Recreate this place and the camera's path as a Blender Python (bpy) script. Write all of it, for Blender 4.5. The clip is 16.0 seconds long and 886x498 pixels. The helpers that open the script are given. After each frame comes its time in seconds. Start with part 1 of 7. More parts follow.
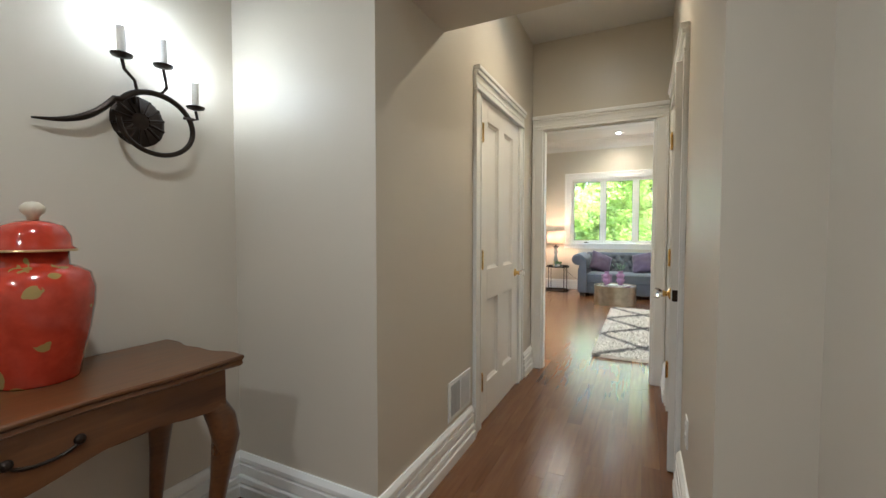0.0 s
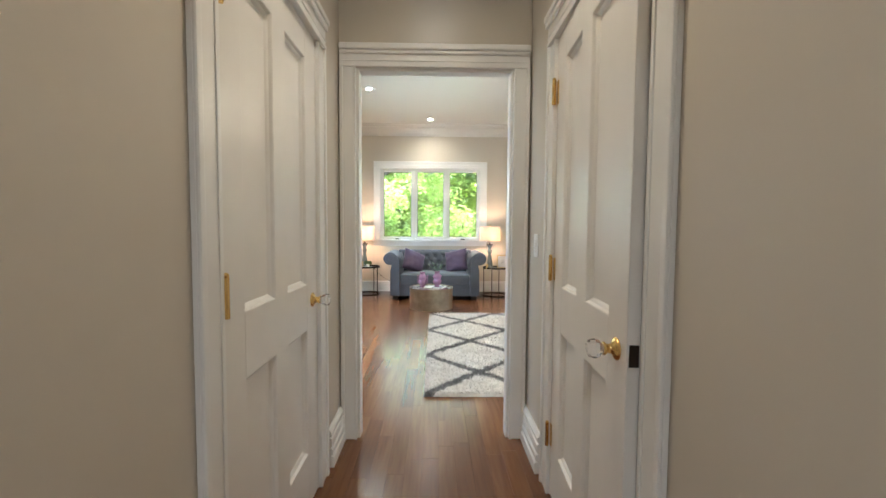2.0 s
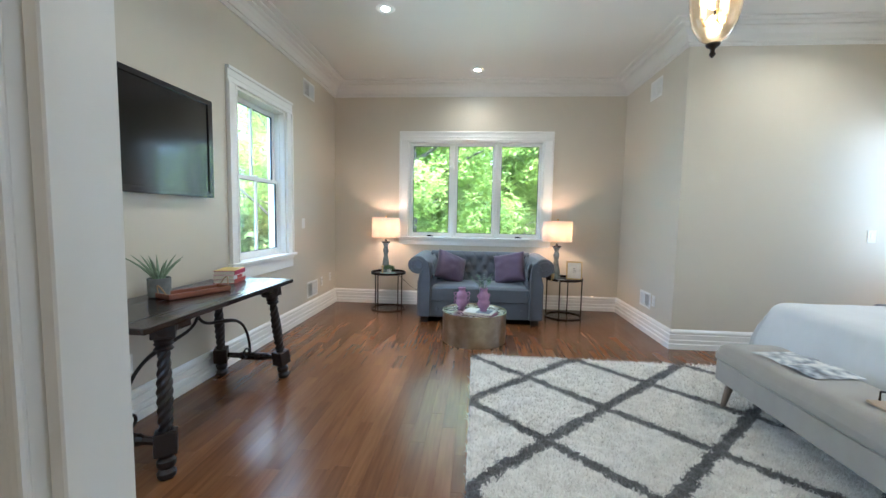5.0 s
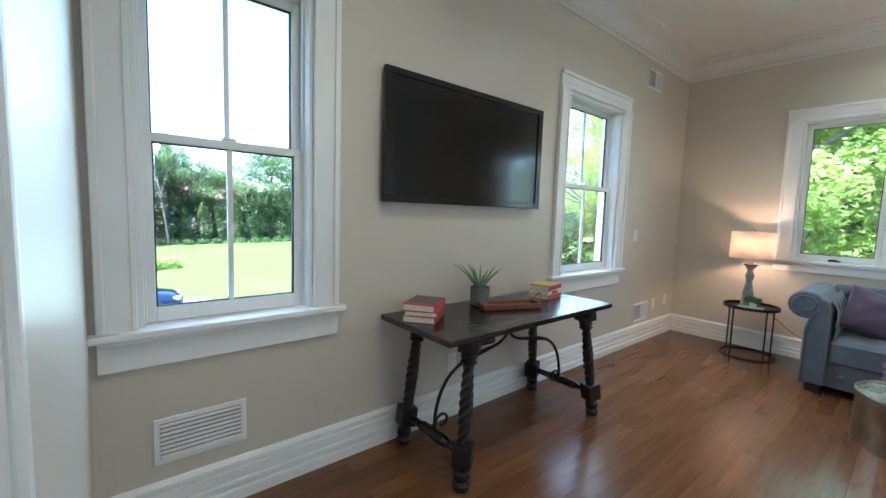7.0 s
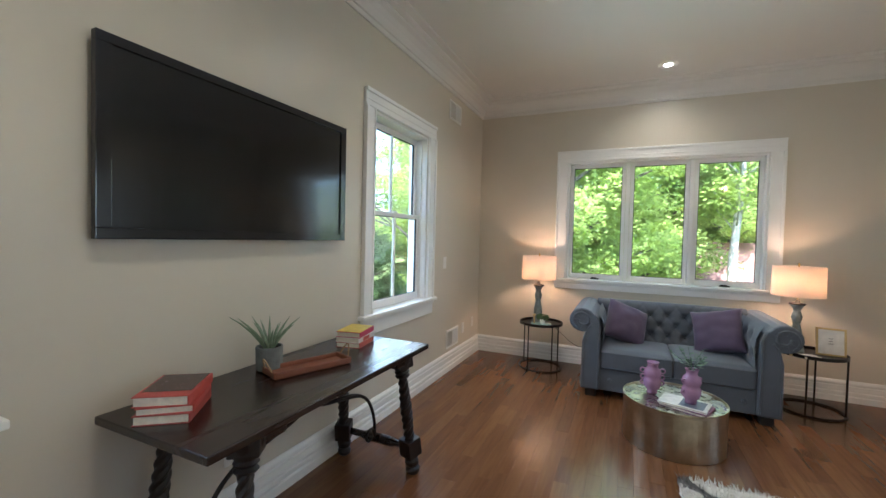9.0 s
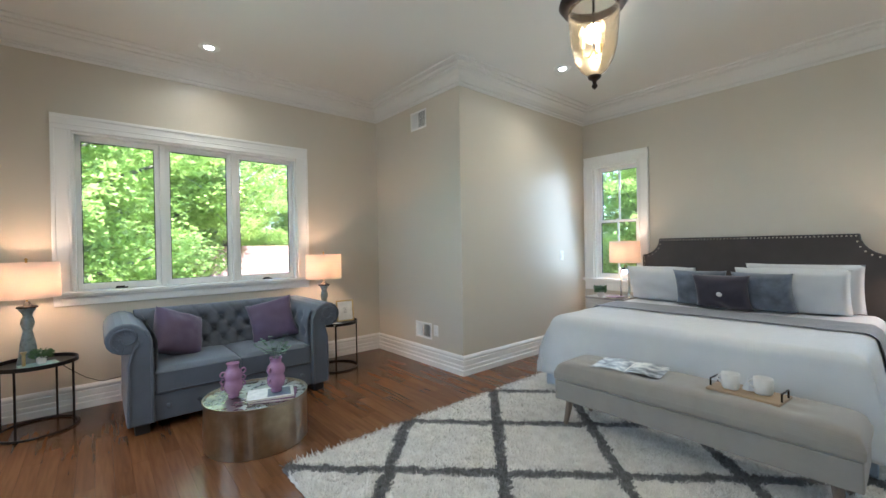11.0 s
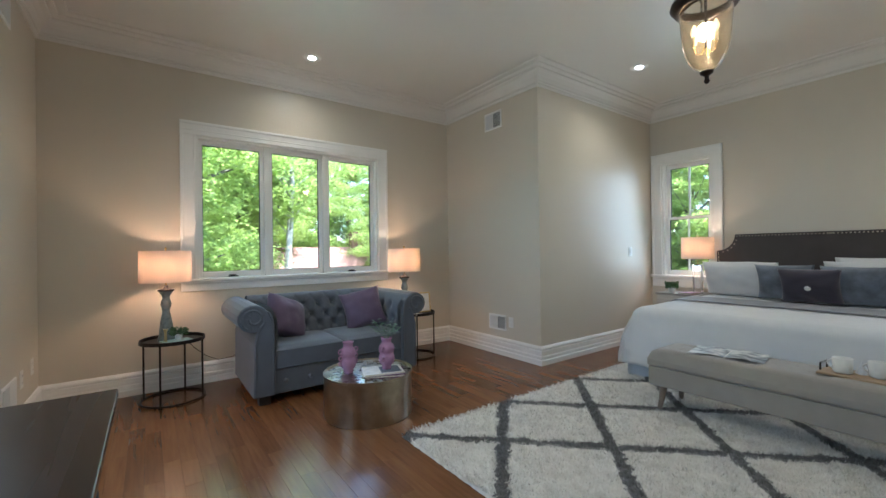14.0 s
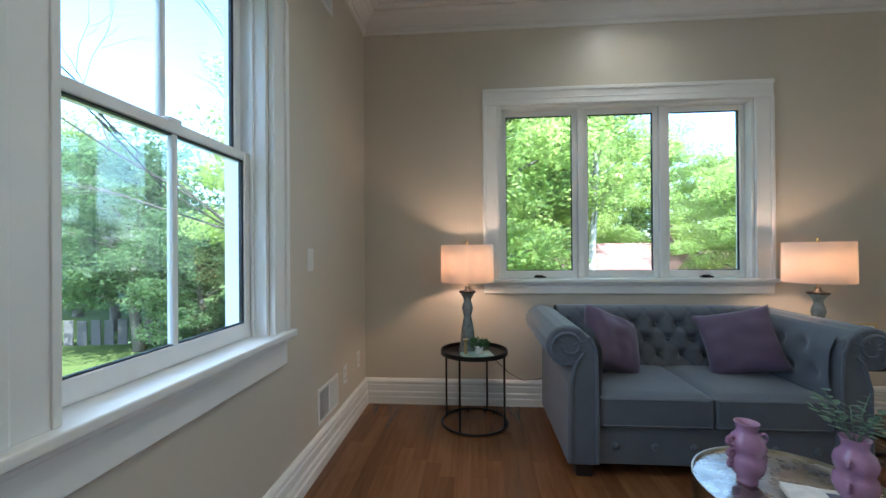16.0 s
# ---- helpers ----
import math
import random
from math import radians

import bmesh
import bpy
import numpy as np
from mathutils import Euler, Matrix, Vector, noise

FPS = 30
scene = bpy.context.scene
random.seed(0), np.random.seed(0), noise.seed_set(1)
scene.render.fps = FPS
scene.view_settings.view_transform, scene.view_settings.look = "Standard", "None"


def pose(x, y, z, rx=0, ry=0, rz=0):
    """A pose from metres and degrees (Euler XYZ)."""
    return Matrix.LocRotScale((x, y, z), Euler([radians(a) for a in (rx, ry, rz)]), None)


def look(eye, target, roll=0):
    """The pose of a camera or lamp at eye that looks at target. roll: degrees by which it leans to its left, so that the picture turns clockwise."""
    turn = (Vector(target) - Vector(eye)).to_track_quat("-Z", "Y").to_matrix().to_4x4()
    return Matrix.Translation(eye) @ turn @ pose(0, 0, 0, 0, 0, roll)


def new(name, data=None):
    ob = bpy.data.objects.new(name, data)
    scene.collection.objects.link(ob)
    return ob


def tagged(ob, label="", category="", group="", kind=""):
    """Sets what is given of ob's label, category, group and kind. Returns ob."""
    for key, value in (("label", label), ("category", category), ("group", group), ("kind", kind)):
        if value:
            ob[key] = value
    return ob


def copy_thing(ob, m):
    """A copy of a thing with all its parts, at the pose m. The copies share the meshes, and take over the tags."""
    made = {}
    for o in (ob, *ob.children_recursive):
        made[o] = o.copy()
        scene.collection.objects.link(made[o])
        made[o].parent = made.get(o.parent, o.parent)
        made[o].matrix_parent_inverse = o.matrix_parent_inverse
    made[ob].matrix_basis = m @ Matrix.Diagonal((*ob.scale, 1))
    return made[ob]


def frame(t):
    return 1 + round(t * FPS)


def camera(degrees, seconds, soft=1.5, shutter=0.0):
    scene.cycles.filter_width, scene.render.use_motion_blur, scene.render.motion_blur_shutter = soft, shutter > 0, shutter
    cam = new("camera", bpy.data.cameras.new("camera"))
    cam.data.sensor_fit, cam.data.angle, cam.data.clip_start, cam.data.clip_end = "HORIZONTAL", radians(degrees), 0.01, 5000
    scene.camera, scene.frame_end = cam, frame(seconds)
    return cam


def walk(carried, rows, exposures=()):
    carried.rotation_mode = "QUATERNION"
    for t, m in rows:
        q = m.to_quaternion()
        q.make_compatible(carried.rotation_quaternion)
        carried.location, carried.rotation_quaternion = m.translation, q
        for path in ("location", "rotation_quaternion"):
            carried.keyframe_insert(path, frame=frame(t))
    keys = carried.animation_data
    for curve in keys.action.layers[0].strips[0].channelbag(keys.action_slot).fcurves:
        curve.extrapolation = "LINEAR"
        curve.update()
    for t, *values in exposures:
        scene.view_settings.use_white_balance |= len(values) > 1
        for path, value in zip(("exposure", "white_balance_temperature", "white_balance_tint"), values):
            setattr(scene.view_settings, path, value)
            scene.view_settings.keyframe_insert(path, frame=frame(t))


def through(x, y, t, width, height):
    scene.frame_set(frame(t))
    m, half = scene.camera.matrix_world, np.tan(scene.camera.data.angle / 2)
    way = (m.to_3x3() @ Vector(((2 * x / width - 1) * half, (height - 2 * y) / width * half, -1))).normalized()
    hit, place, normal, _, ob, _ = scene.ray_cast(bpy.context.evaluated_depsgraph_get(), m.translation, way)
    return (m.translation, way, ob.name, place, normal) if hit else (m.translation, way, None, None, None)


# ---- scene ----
cam = camera(95.1, 16.0)
PATH = [
    (0, (0.313, 0.553, 1.214), (-0.571, 2.345, 1.132), -0.0),
    (0.5, (0.172, 0.836, 1.226), (-0.383, 2.756, 1.133), -0.2),
    (1, (0.035, 1.14, 1.225), (-0.226, 3.119, 1.116), 0.2),
    (1.5, (-0.017, 1.511, 1.213), (-0.092, 3.506, 1.094), 0.3),
    (2, (-0.041, 1.854, 1.22), (-0.003, 3.851, 1.115), 0.4),
    (2.5, (-0.096, 2.208, 1.229), (0.005, 4.204, 1.139), 0.4),
    (3, (-0.095, 2.555, 1.276), (0.015, 4.55, 1.184), 1.0),
    (5.5, (-0.103, 4.048, 1.294), (-0.521, 5.994, 1.099), 1.0),
    (6, (-0.127, 4.197, 1.305), (-0.978, 5.995, 1.095), 1.8),
    (6.5, (-0.183, 4.262, 1.312), (-1.435, 5.808, 1.104), 2.2),
    (7, (-0.216, 4.285, 1.346), (-1.742, 5.566, 1.163), 1.9),
    (7.5, (-0.246, 4.307, 1.368), (-1.893, 5.432, 1.222), 1.2),
    (8, (-0.27, 4.357, 1.392), (-1.871, 5.55, 1.278), 0.7),
    (8.5, (-0.356, 4.486, 1.428), (-1.675, 5.986, 1.341), 1.3),
    (9, (-0.448, 4.669, 1.423), (-1.27, 6.491, 1.368), 1.4),
    (9.5, (-0.488, 4.888, 1.391), (-0.744, 6.871, 1.368), 0.9),
    (10, (-0.568, 5.014, 1.383), (-0.188, 6.978, 1.376), 0.2),
    (12.5, (-1.48, 4.797, 1.176), (0.242, 5.812, 1.11), -1.1),
    (13, (-1.529, 4.699, 1.171), (0.075, 5.894, 1.173), -0.9),
    (13.5, (-1.481, 4.881, 1.185), (-0.053, 6.282, 1.194), -0.8),
    (14, (-1.447, 5.149, 1.215), (-0.273, 6.768, 1.224), -0.8),
    (14.5, (-1.355, 5.407, 1.217), (-0.484, 7.208, 1.224), -0.8),
    (15, (-1.297, 5.669, 1.225), (-0.737, 7.589, 1.229), -0.6),
    (15.5, (-1.302, 6.027, 1.209), (-1.069, 8.013, 1.221), -0.7),
    (16, (-1.279, 6.402, 1.21), (-1.436, 8.396, 1.217), -0.4),
]
EXPOSURES = [(0, 4.75, 5600, 2), (3.0, 4.6, 5400, 6), (5.5, 4.18, 4950, 1), (7.0, 3.90, 5000, 1), (8.5, 3.60, 5600, 8), (9.5, 3.92, 5150, 2), (13.0, 3.68, 5350, 3), (16.0, 3.30, 5000, 0)]
walk(cam, [(t, look(eye, target, roll)) for t, eye, target, roll in PATH], EXPOSURES)

# ---- world, sun and lamps ----
SUN_UP, SUN_TURN = 54.0, 166.0
world = bpy.data.worlds.new("sky")
scene.world = world
world.use_nodes = True
wn = world.node_tree.nodes
sky = wn.new("ShaderNodeTexSky")
sky.sky_type = "NISHITA"
sky.sun_disc = False
sky.sun_elevation, sky.sun_rotation = radians(SUN_UP), radians(SUN_TURN)
sky.air_density, sky.dust_density = 1.0, 1.4
wn["Background"].inputs["Strength"].default_value = 0.105
world.node_tree.links.new(sky.outputs[0], wn["Background"].inputs["Color"])
sun = new("sun", bpy.data.lights.new("sun", "SUN"))
sun.data.energy, sun.data.angle, sun.data.color = 2.7, radians(0.5), (1.0, 0.95, 0.86)
_e, _r = radians(SUN_UP), radians(SUN_TURN)
sun_from = Vector((math.sin(_r) * math.cos(_e), math.cos(_r) * math.cos(_e), math.sin(_e)))
sun.matrix_world = look(sun_from * 60, (0, 0, 0))


def lamp(name, kind, at, watts, colour, size=0.03, aim=None, cone=100, blend=0.6):
    ob = new(name, bpy.data.lights.new(name, kind))
    ob.data.energy, ob.data.color = watts, colour
    if kind != "AREA":
        ob.data.shadow_soft_size = size
    if kind == "SPOT":
        ob.data.spot_size, ob.data.spot_blend = radians(cone), blend
    ob.matrix_world = look(at, aim) if aim else Matrix.Translation(at)
    return ob


WARM, SOFT, COOL = (1.0, 0.57, 0.33), (1.0, 0.84, 0.64), (0.86, 0.92, 1.0)
CAN_PLACES = [(-0.14, 9.09), (2.75, 7.37), (2.77, 4.84), (-0.96, 7.55), (-0.96, 5.30)]
for cx, cy in CAN_PLACES:
    lamp("downlight_lamp", "SPOT", (cx, cy, 3.10), 2.4 if cy > 9 else 3.4 if cx > 0 else 5.0 if cy > 6 else 4.0, SOFT, 0.05, (cx, cy, 0), 150, 1.0)

# added area lamps inside each window, for skylight: centre, facing, width, height, watts
for at, way, wd, hg, watts in (((-2.05, 4.725, 1.60), (1, 0, -0.22), 0.60, 1.40, 0.45), ((-2.05, 7.63, 1.60), (1, 0, -0.22), 0.80, 1.40, 0.85),
                               ((4.09, 7.555, 1.60), (-1, 0, -0.22), 0.50, 1.40, 0.6), ((4.09, 4.715, 1.60), (-1, 0, -0.22), 0.50, 1.40, 0.85),
                               ((-0.14, 9.49, 1.66), (0, -1, -0.22), 1.80, 1.25, 0.4)):
    sky_lamp = lamp("window_daylight", "AREA", at, watts, (0.86, 0.93, 1.0), aim=Vector(at) + Vector(way))
    sky_lamp.data.shape, sky_lamp.data.size, sky_lamp.data.size_y = "RECTANGLE", wd, hg
    sky_lamp.data.spread = radians(150)

# ---- materials ----


class Nodes:
    """Short hand for one node material."""

    def __init__(self, name, rough=0.5, metal=0.0):
        self.m = bpy.data.materials.new(name)
        self.m.use_nodes = True
        self.t = self.m.node_tree
        self.b = self.t.nodes["Principled BSDF"]
        self.b.inputs["Roughness"].default_value = rough
        self.b.inputs["Metallic"].default_value = metal
        self.co = self.t.nodes.new("ShaderNodeTexCoord").outputs["Object"]

    def n(self, kind, **inputs):
        node = self.t.nodes.new("ShaderNode" + kind)
        for k, v in inputs.items():
            self.put(node.inputs[k.replace("_", " ")], v)
        return node

    def put(self, socket, v):
        if isinstance(v, bpy.types.NodeSocket):
            self.t.links.new(v, socket)
        else:
            socket.default_value = v

    def scaled(self, sx, sy, sz, co=None):
        return self.n("Mapping", Vector=co or self.co, Scale=(sx, sy, sz)).outputs[0]

    def noise(self, scale, detail=3.0, rough=0.5, co=None):
        return self.n("TexNoise", Vector=co or self.co, Scale=scale, Detail=detail, Roughness=rough).outputs[0]

    def ramp(self, fac, *stops):
        node = self.n("ValToRGB", Fac=fac)
        els = node.color_ramp.elements
        while len(els) < len(stops):
            els.new(0.5)
        for e, (p, c) in zip(els, stops):
            e.position, e.color = p, (*c, 1)
        return node.outputs[0]

    def mix(self, fac, a, b, how="MIX"):
        node = self.t.nodes.new("ShaderNodeMix")
        node.data_type, node.blend_type = "RGBA", how
        self.put(node.inputs[0], fac)
        self.put(node.inputs[6], a if isinstance(a, bpy.types.NodeSocket) else (*a, 1))
        self.put(node.inputs[7], b if isinstance(b, bpy.types.NodeSocket) else (*b, 1))
        return node.outputs[2]

    def math(self, op, a, b=0.0, c=0.0):
        node = self.t.nodes.new("ShaderNodeMath")
        node.operation = op
        for i, v in enumerate((a, b, c)):
            self.put(node.inputs[i], v)
        return node.outputs[0]

    def colour(self, v):
        self.put(self.b.inputs["Base Color"], v if isinstance(v, bpy.types.NodeSocket) else (*v, 1))
        return self

    def rough(self, v):
        self.put(self.b.inputs["Roughness"], v)
        return self

    def bump(self, h, strength=0.2, distance=0.002):
        node = self.n("Bump", Height=h, Strength=strength, Distance=distance)
        self.t.links.new(node.outputs[0], self.b.inputs["Normal"])
        return self


def plain(name, colour, rough=0.5, metal=0.0, vary=0.12, scale=14.0, bump=0.12, fine=180.0, depth=0.0006):
    """A painted, cast or woven surface: cloudy tone, fine relief and uneven gloss."""
    k = Nodes(name, rough, metal)
    dark = tuple(c * (1 - vary) for c in colour)
    light = tuple(min(1, c * (1 + vary)) for c in colour)
    cloud = k.noise(scale, 4)
    k.colour(k.ramp(cloud, (0.3, dark), (0.7, light)))
    k.rough(k.math("MULTIPLY_ADD", k.noise(scale * 2.3, 3), 0.16, rough - 0.08))
    k.bump(k.noise(fine, 2), bump, depth)
    return k.m


def painted_wall(name, colour, rough=0.30):
    k = Nodes(name, 0.6)
    stain = k.noise(0.9, 4)
    roller = k.noise(9.0, 3)
    c = k.mix(k.math("MULTIPLY", roller, 0.35), tuple(x * 0.97 for x in colour), tuple(min(1, x * 1.03) for x in colour))
    c = k.mix(k.math("MULTIPLY", stain, 0.25), c, tuple(x * 0.92 for x in colour))
    k.colour(c).rough(k.math("MULTIPLY_ADD", stain, 0.12, rough))
    k.bump(k.noise(260, 3), 0.10, 0.0008)
    return k.m


def cloth(name, colour, weave=900.0, vary=0.16, rough=0.85, fold=0.25, sheen=0.25):
    k = Nodes(name, rough)
    c = k.ramp(k.noise(7, 5, 0.6), (0.25, tuple(x * (1 - vary) for x in colour)), (0.75, tuple(min(1, x * (1 + vary)) for x in colour)))
    thread = k.n("TexWave", Vector=k.co, Scale=weave / 6.28, Distortion=1.5, Detail=1.0)
    thread2 = k.noise(weave * 0.6, 2)
    k.colour(k.mix(k.math("MULTIPLY", thread2, 0.3), c, tuple(x * 0.75 for x in colour)))
    k.bump(k.math("ADD", k.math("MULTIPLY", thread.outputs["Fac"], 0.3), k.math("MULTIPLY", k.noise(30, 3), fold)), 0.3, 0.002)
    k.b.inputs["Sheen Weight"].default_value = sheen
    return k.m


def wood(name, base, dark, along="y", rough=0.3, per_piece=False, scale=1.0, coat=0.0):
    k = Nodes(name, rough)
    stretch = {"x": (0.07, 1, 1), "y": (1, 0.07, 1), "z": (1, 1, 0.07)}[along]
    co = k.co
    if per_piece:
        info = k.n("ObjectInfo")
        wp = k.n("NewGeometry").outputs["Position"]
        shift = k.n("VectorMath", **{})
        shift.operation = "MULTIPLY_ADD"
        k.put(shift.inputs[0], info.outputs["Random"])
        shift.inputs[1].default_value = (37, 91, 13)
        k.put(shift.inputs[2], wp)
        co = shift.outputs[0]
    grain = k.noise(60 * scale, 2.5 if per_piece else 6, 0.5 if per_piece else 0.65, k.scaled(*stretch, co))
    broad = k.noise(11 * scale, 3, 0.5, k.scaled(*stretch, co))
    c = k.ramp(k.math("MULTIPLY_ADD", broad, 0.5, k.math("MULTIPLY", grain, 0.5)), (0.33, dark), (0.62, base))
    if per_piece:
        info = k.n("ObjectInfo")
        island = k.n("NewGeometry").outputs["Random Per Island"]
        tone = k.math("FRACT", k.math("ADD", info.outputs["Random"], island))
        c = k.mix(1.0, c, k.ramp(tone, (0.0, (0.77, 0.74, 0.72)), (0.35, (0.94, 0.93, 0.92)), (0.75, (1.04, 1.04, 1.03)), (1.0, (1.17, 1.19, 1.17))), "MULTIPLY")
    k.colour(c)
    k.rough(k.math("MULTIPLY_ADD", broad, 0.14, rough - 0.07))
    if not per_piece:
        k.bump(grain, 0.08, 0.0006)
    k.b.inputs["Coat Weight"].default_value = coat
    k.b.inputs["Coat Roughness"].default_value = 0.2
    return k.m


def glowing(name, colour, strength):
    k = Nodes(name, 0.6)
    k.colour(colour)
    k.b.inputs["Emission Color"].default_value = (*colour, 1)
    k.b.inputs["Emission Strength"].default_value = strength
    return k.m


def glass(name, colour=(1, 1, 1), rough=0.0):
    k = Nodes(name, rough)
    k.colour(colour)
    k.b.inputs["Transmission Weight"].default_value = 1.0
    k.b.inputs["IOR"].default_value = 1.45
    return k.m


WALL = painted_wall("greige_wall_paint", (0.60, 0.545, 0.450))
HALL = painted_wall("warm_hall_paint", (0.60, 0.545, 0.455), 0.42)
CEIL = painted_wall("ceiling_paint", (0.69, 0.67, 0.63))
TRIM = plain("white_trim_paint", (0.80, 0.79, 0.76), 0.35, vary=0.02, scale=5, bump=0.03, fine=90)
DOOR = plain("white_door_paint", (0.76, 0.735, 0.69), 0.36, vary=0.03, scale=4, bump=0.1, fine=70)
OAK = wood("cherry_floor_wood", (0.178, 0.077, 0.030), (0.116, 0.047, 0.018), "y", 0.23, True, 0.9, 0.0)
SUBFLOOR = plain("floor_joint_dirt", (0.05, 0.025, 0.013), 0.8)
BRASS = plain("polished_brass", (0.80, 0.55, 0.20), 0.22, 1.0, vary=0.08)
BLACK_IRON = plain("black_iron", (0.018, 0.016, 0.015), 0.42, 0.6, vary=0.2, scale=30)
BRONZE = plain("oil_rubbed_bronze", (0.03, 0.021, 0.016), 0.4, 0.8, vary=0.25, scale=30)
PLASTIC = plain("white_switch_plastic", (0.78, 0.765, 0.73), 0.35, vary=0.02)
# dark colour standing in for the shade inside ducts and socket slots
RECESS_SHADE = plain("recess_shade", (0.13, 0.13, 0.125), 0.8)
SEAL = plain("black_rubber_seal", (0.02, 0.02, 0.022), 0.6)
PANE = glass("window_glass")
CRYSTAL = glass("crystal_glass")

# ---- mesh helpers ----


def part(name, bm, material, parent=None, label="", smooth=False):
    """Links a bmesh as one mesh object, under a thing or a part."""
    me = bpy.data.meshes.new(name)
    bmesh.ops.recalc_face_normals(bm, faces=bm.faces)
    if smooth:
        for f in bm.faces:
            f.smooth = True
    bm.to_mesh(me)
    bm.free()
    me.materials.append(material)
    ob = new(name, me)
    ob.parent = parent
    if label:
        ob["label"] = label
    return ob


def thing(name, m, label, category, group="", kind=""):
    ob = new(name)
    ob.empty_display_size = 0.1
    ob.matrix_world = m if isinstance(m, Matrix) else Matrix.Translation(m)
    return tagged(ob, label, category, group, kind)


def box(bm, x0, x1, y0, y1, z0, z1, bevel=0.0, seg=2):
    made = bmesh.ops.create_cube(bm, size=1.0)["verts"]
    for v in made:
        v.co = Vector((x0 + (v.co.x + 0.5) * (x1 - x0), y0 + (v.co.y + 0.5) * (y1 - y0), z0 + (v.co.z + 0.5) * (z1 - z0)))
    if bevel:
        edges = list({e for v in made for e in v.link_edges})
        bmesh.ops.bevel(bm, geom=edges, offset=bevel, segments=seg, affect="EDGES", profile=0.6)
    return bm


def boxed(*args, **kw):
    return box(bmesh.new(), *args, **kw)


def lathe(profile, steps=32, bm=None, sx=1.0, sy=1.0):
    """Turns (radius, height) pairs round the z axis."""
    bm = bm or bmesh.new()
    rings = []
    for r, z in profile:
        if r < 1e-5:
            rings.append([bm.verts.new((0, 0, z))])
        else:
            rings.append([bm.verts.new((sx * r * math.cos(2 * math.pi * i / steps), sy * r * math.sin(2 * math.pi * i / steps), z)) for i in range(steps)])
    for a, b in zip(rings, rings[1:]):
        for i in range(steps):
            j = (i + 1) % steps
            q = [a[i % len(a)], a[j % len(a)], b[j % len(b)], b[i % len(b)]]
            q = [v for k, v in enumerate(q) if v not in q[:k]]
            if len(q) > 2:
                bm.faces.new(q)
    return bm


def tube(points, radius, steps=10, bm=None, closed=False, taper=None):
    """A round bar along points; taper gives a factor at each point."""
    bm = bm or bmesh.new()
    pts = [Vector(p) for p in points]
    n = len(pts)
    rings, up = [], Vector((0.31, 0.17, 0.93))
    for i, p in enumerate(pts):
        a = pts[i - 1] if (i or closed) else p
        b = pts[(i + 1) % n] if (i < n - 1 or closed) else p
        d = (b - a).normalized()
        s = d.cross(up)
        if s.length < 1e-3:
            s = d.cross(Vector((1, 0, 0)))
        s.normalize()
        w = s.cross(d)
        r = radius * (taper[i] if taper else 1)
        rings.append([bm.verts.new(p + r * (math.cos(2 * math.pi * k / steps) * s + math.sin(2 * math.pi * k / steps) * w)) for k in range(steps)])
    for i in range(n if closed else n - 1):
        a, b = rings[i], rings[(i + 1) % n]
        for k in range(steps):
            bm.faces.new((a[k], a[(k + 1) % steps], b[(k + 1) % steps], b[k]))
    if not closed:
        bm.faces.new(rings[0])
        bm.faces.new(rings[-1])
    return bm


def moulding(profile, points, bm=None, closed=False):
    """Sweeps a profile of (out, up) pairs along level points; 'out' is to the left of the way walked. Mitred corners."""
    bm = bm or bmesh.new()
    pts = [Vector(p) for p in points]
    n = len(pts)
    rings = []
    for i, p in enumerate(pts):
        ins = (p - pts[i - 1]).normalized() if (i or closed) else None
        outs = (pts[(i + 1) % n] - p).normalized() if (i < n - 1 or closed) else None
        ins, outs = ins or outs, outs or ins
        na, nb = Vector((-ins.y, ins.x, 0)), Vector((-outs.y, outs.x, 0))
        mid = (na + nb).normalized()
        mid = mid / max(0.2, mid.dot(na))
        rings.append([bm.verts.new(p + mid * o + Vector((0, 0, u))) for o, u in profile])
    k = len(profile)
    for i in range(n if closed else n - 1):
        a, b = rings[i], rings[(i + 1) % n]
        for j in range(k):
            bm.faces.new((a[j], a[(j + 1) % k], b[(j + 1) % k], b[j]))
    if not closed:
        bm.faces.new(rings[0])
        bm.faces.new(rings[-1])
    return bm


def grid_surface(fn, nu, nv, bm=None, wrap=False):
    bm = bm or bmesh.new()
    vs = [[bm.verts.new(fn(i / nu, j / nv)) for j in range(nv + 1)] for i in range(nu if wrap else nu + 1)]
    for i in range(nu):
        for j in range(nv):
            bm.faces.new((vs[i][j], vs[(i + 1) % len(vs)][j], vs[(i + 1) % len(vs)][j + 1], vs[i][j + 1]))
    return bm


def cushion(w, h, d, puff=0.5, n=20, dent=0.0, bm=None, ears=0.06, seed=0):
    """A stuffed pillow, w by h, d thick, standing in the xz plane, its foot at z = 0."""
    def side(s):
        def fn(u, v):
            a, b = 2 * u - 1, 2 * v - 1
            full = max(0.0, (1 - abs(a) ** 2.6)) ** puff * max(0.0, (1 - abs(b) ** 2.6)) ** puff
            pull = 1 - ears * (1 - abs(b) ** 2) * abs(a) ** 6
            pull2 = 1 - ears * (1 - abs(a) ** 2) * abs(b) ** 6
            wr = 0.006 * noise.noise(Vector((a * 2.2 + seed, b * 2.2, s * 3.0)))
            return Vector((a * w / 2 * pull, s * (full * d / 2 * (1 - dent * max(0, b)) + 0.004) + wr * full * 3, h / 2 + b * h / 2 * pull2 - dent * h * 0.35 * max(0, b) * (1 - a * a)))
        return fn
    bm = bm or bmesh.new()
    grid_surface(side(1), n, n, bm)
    grid_surface(side(-1), n, n, bm)
    bmesh.ops.remove_doubles(bm, verts=bm.verts, dist=0.0085)
    return bm


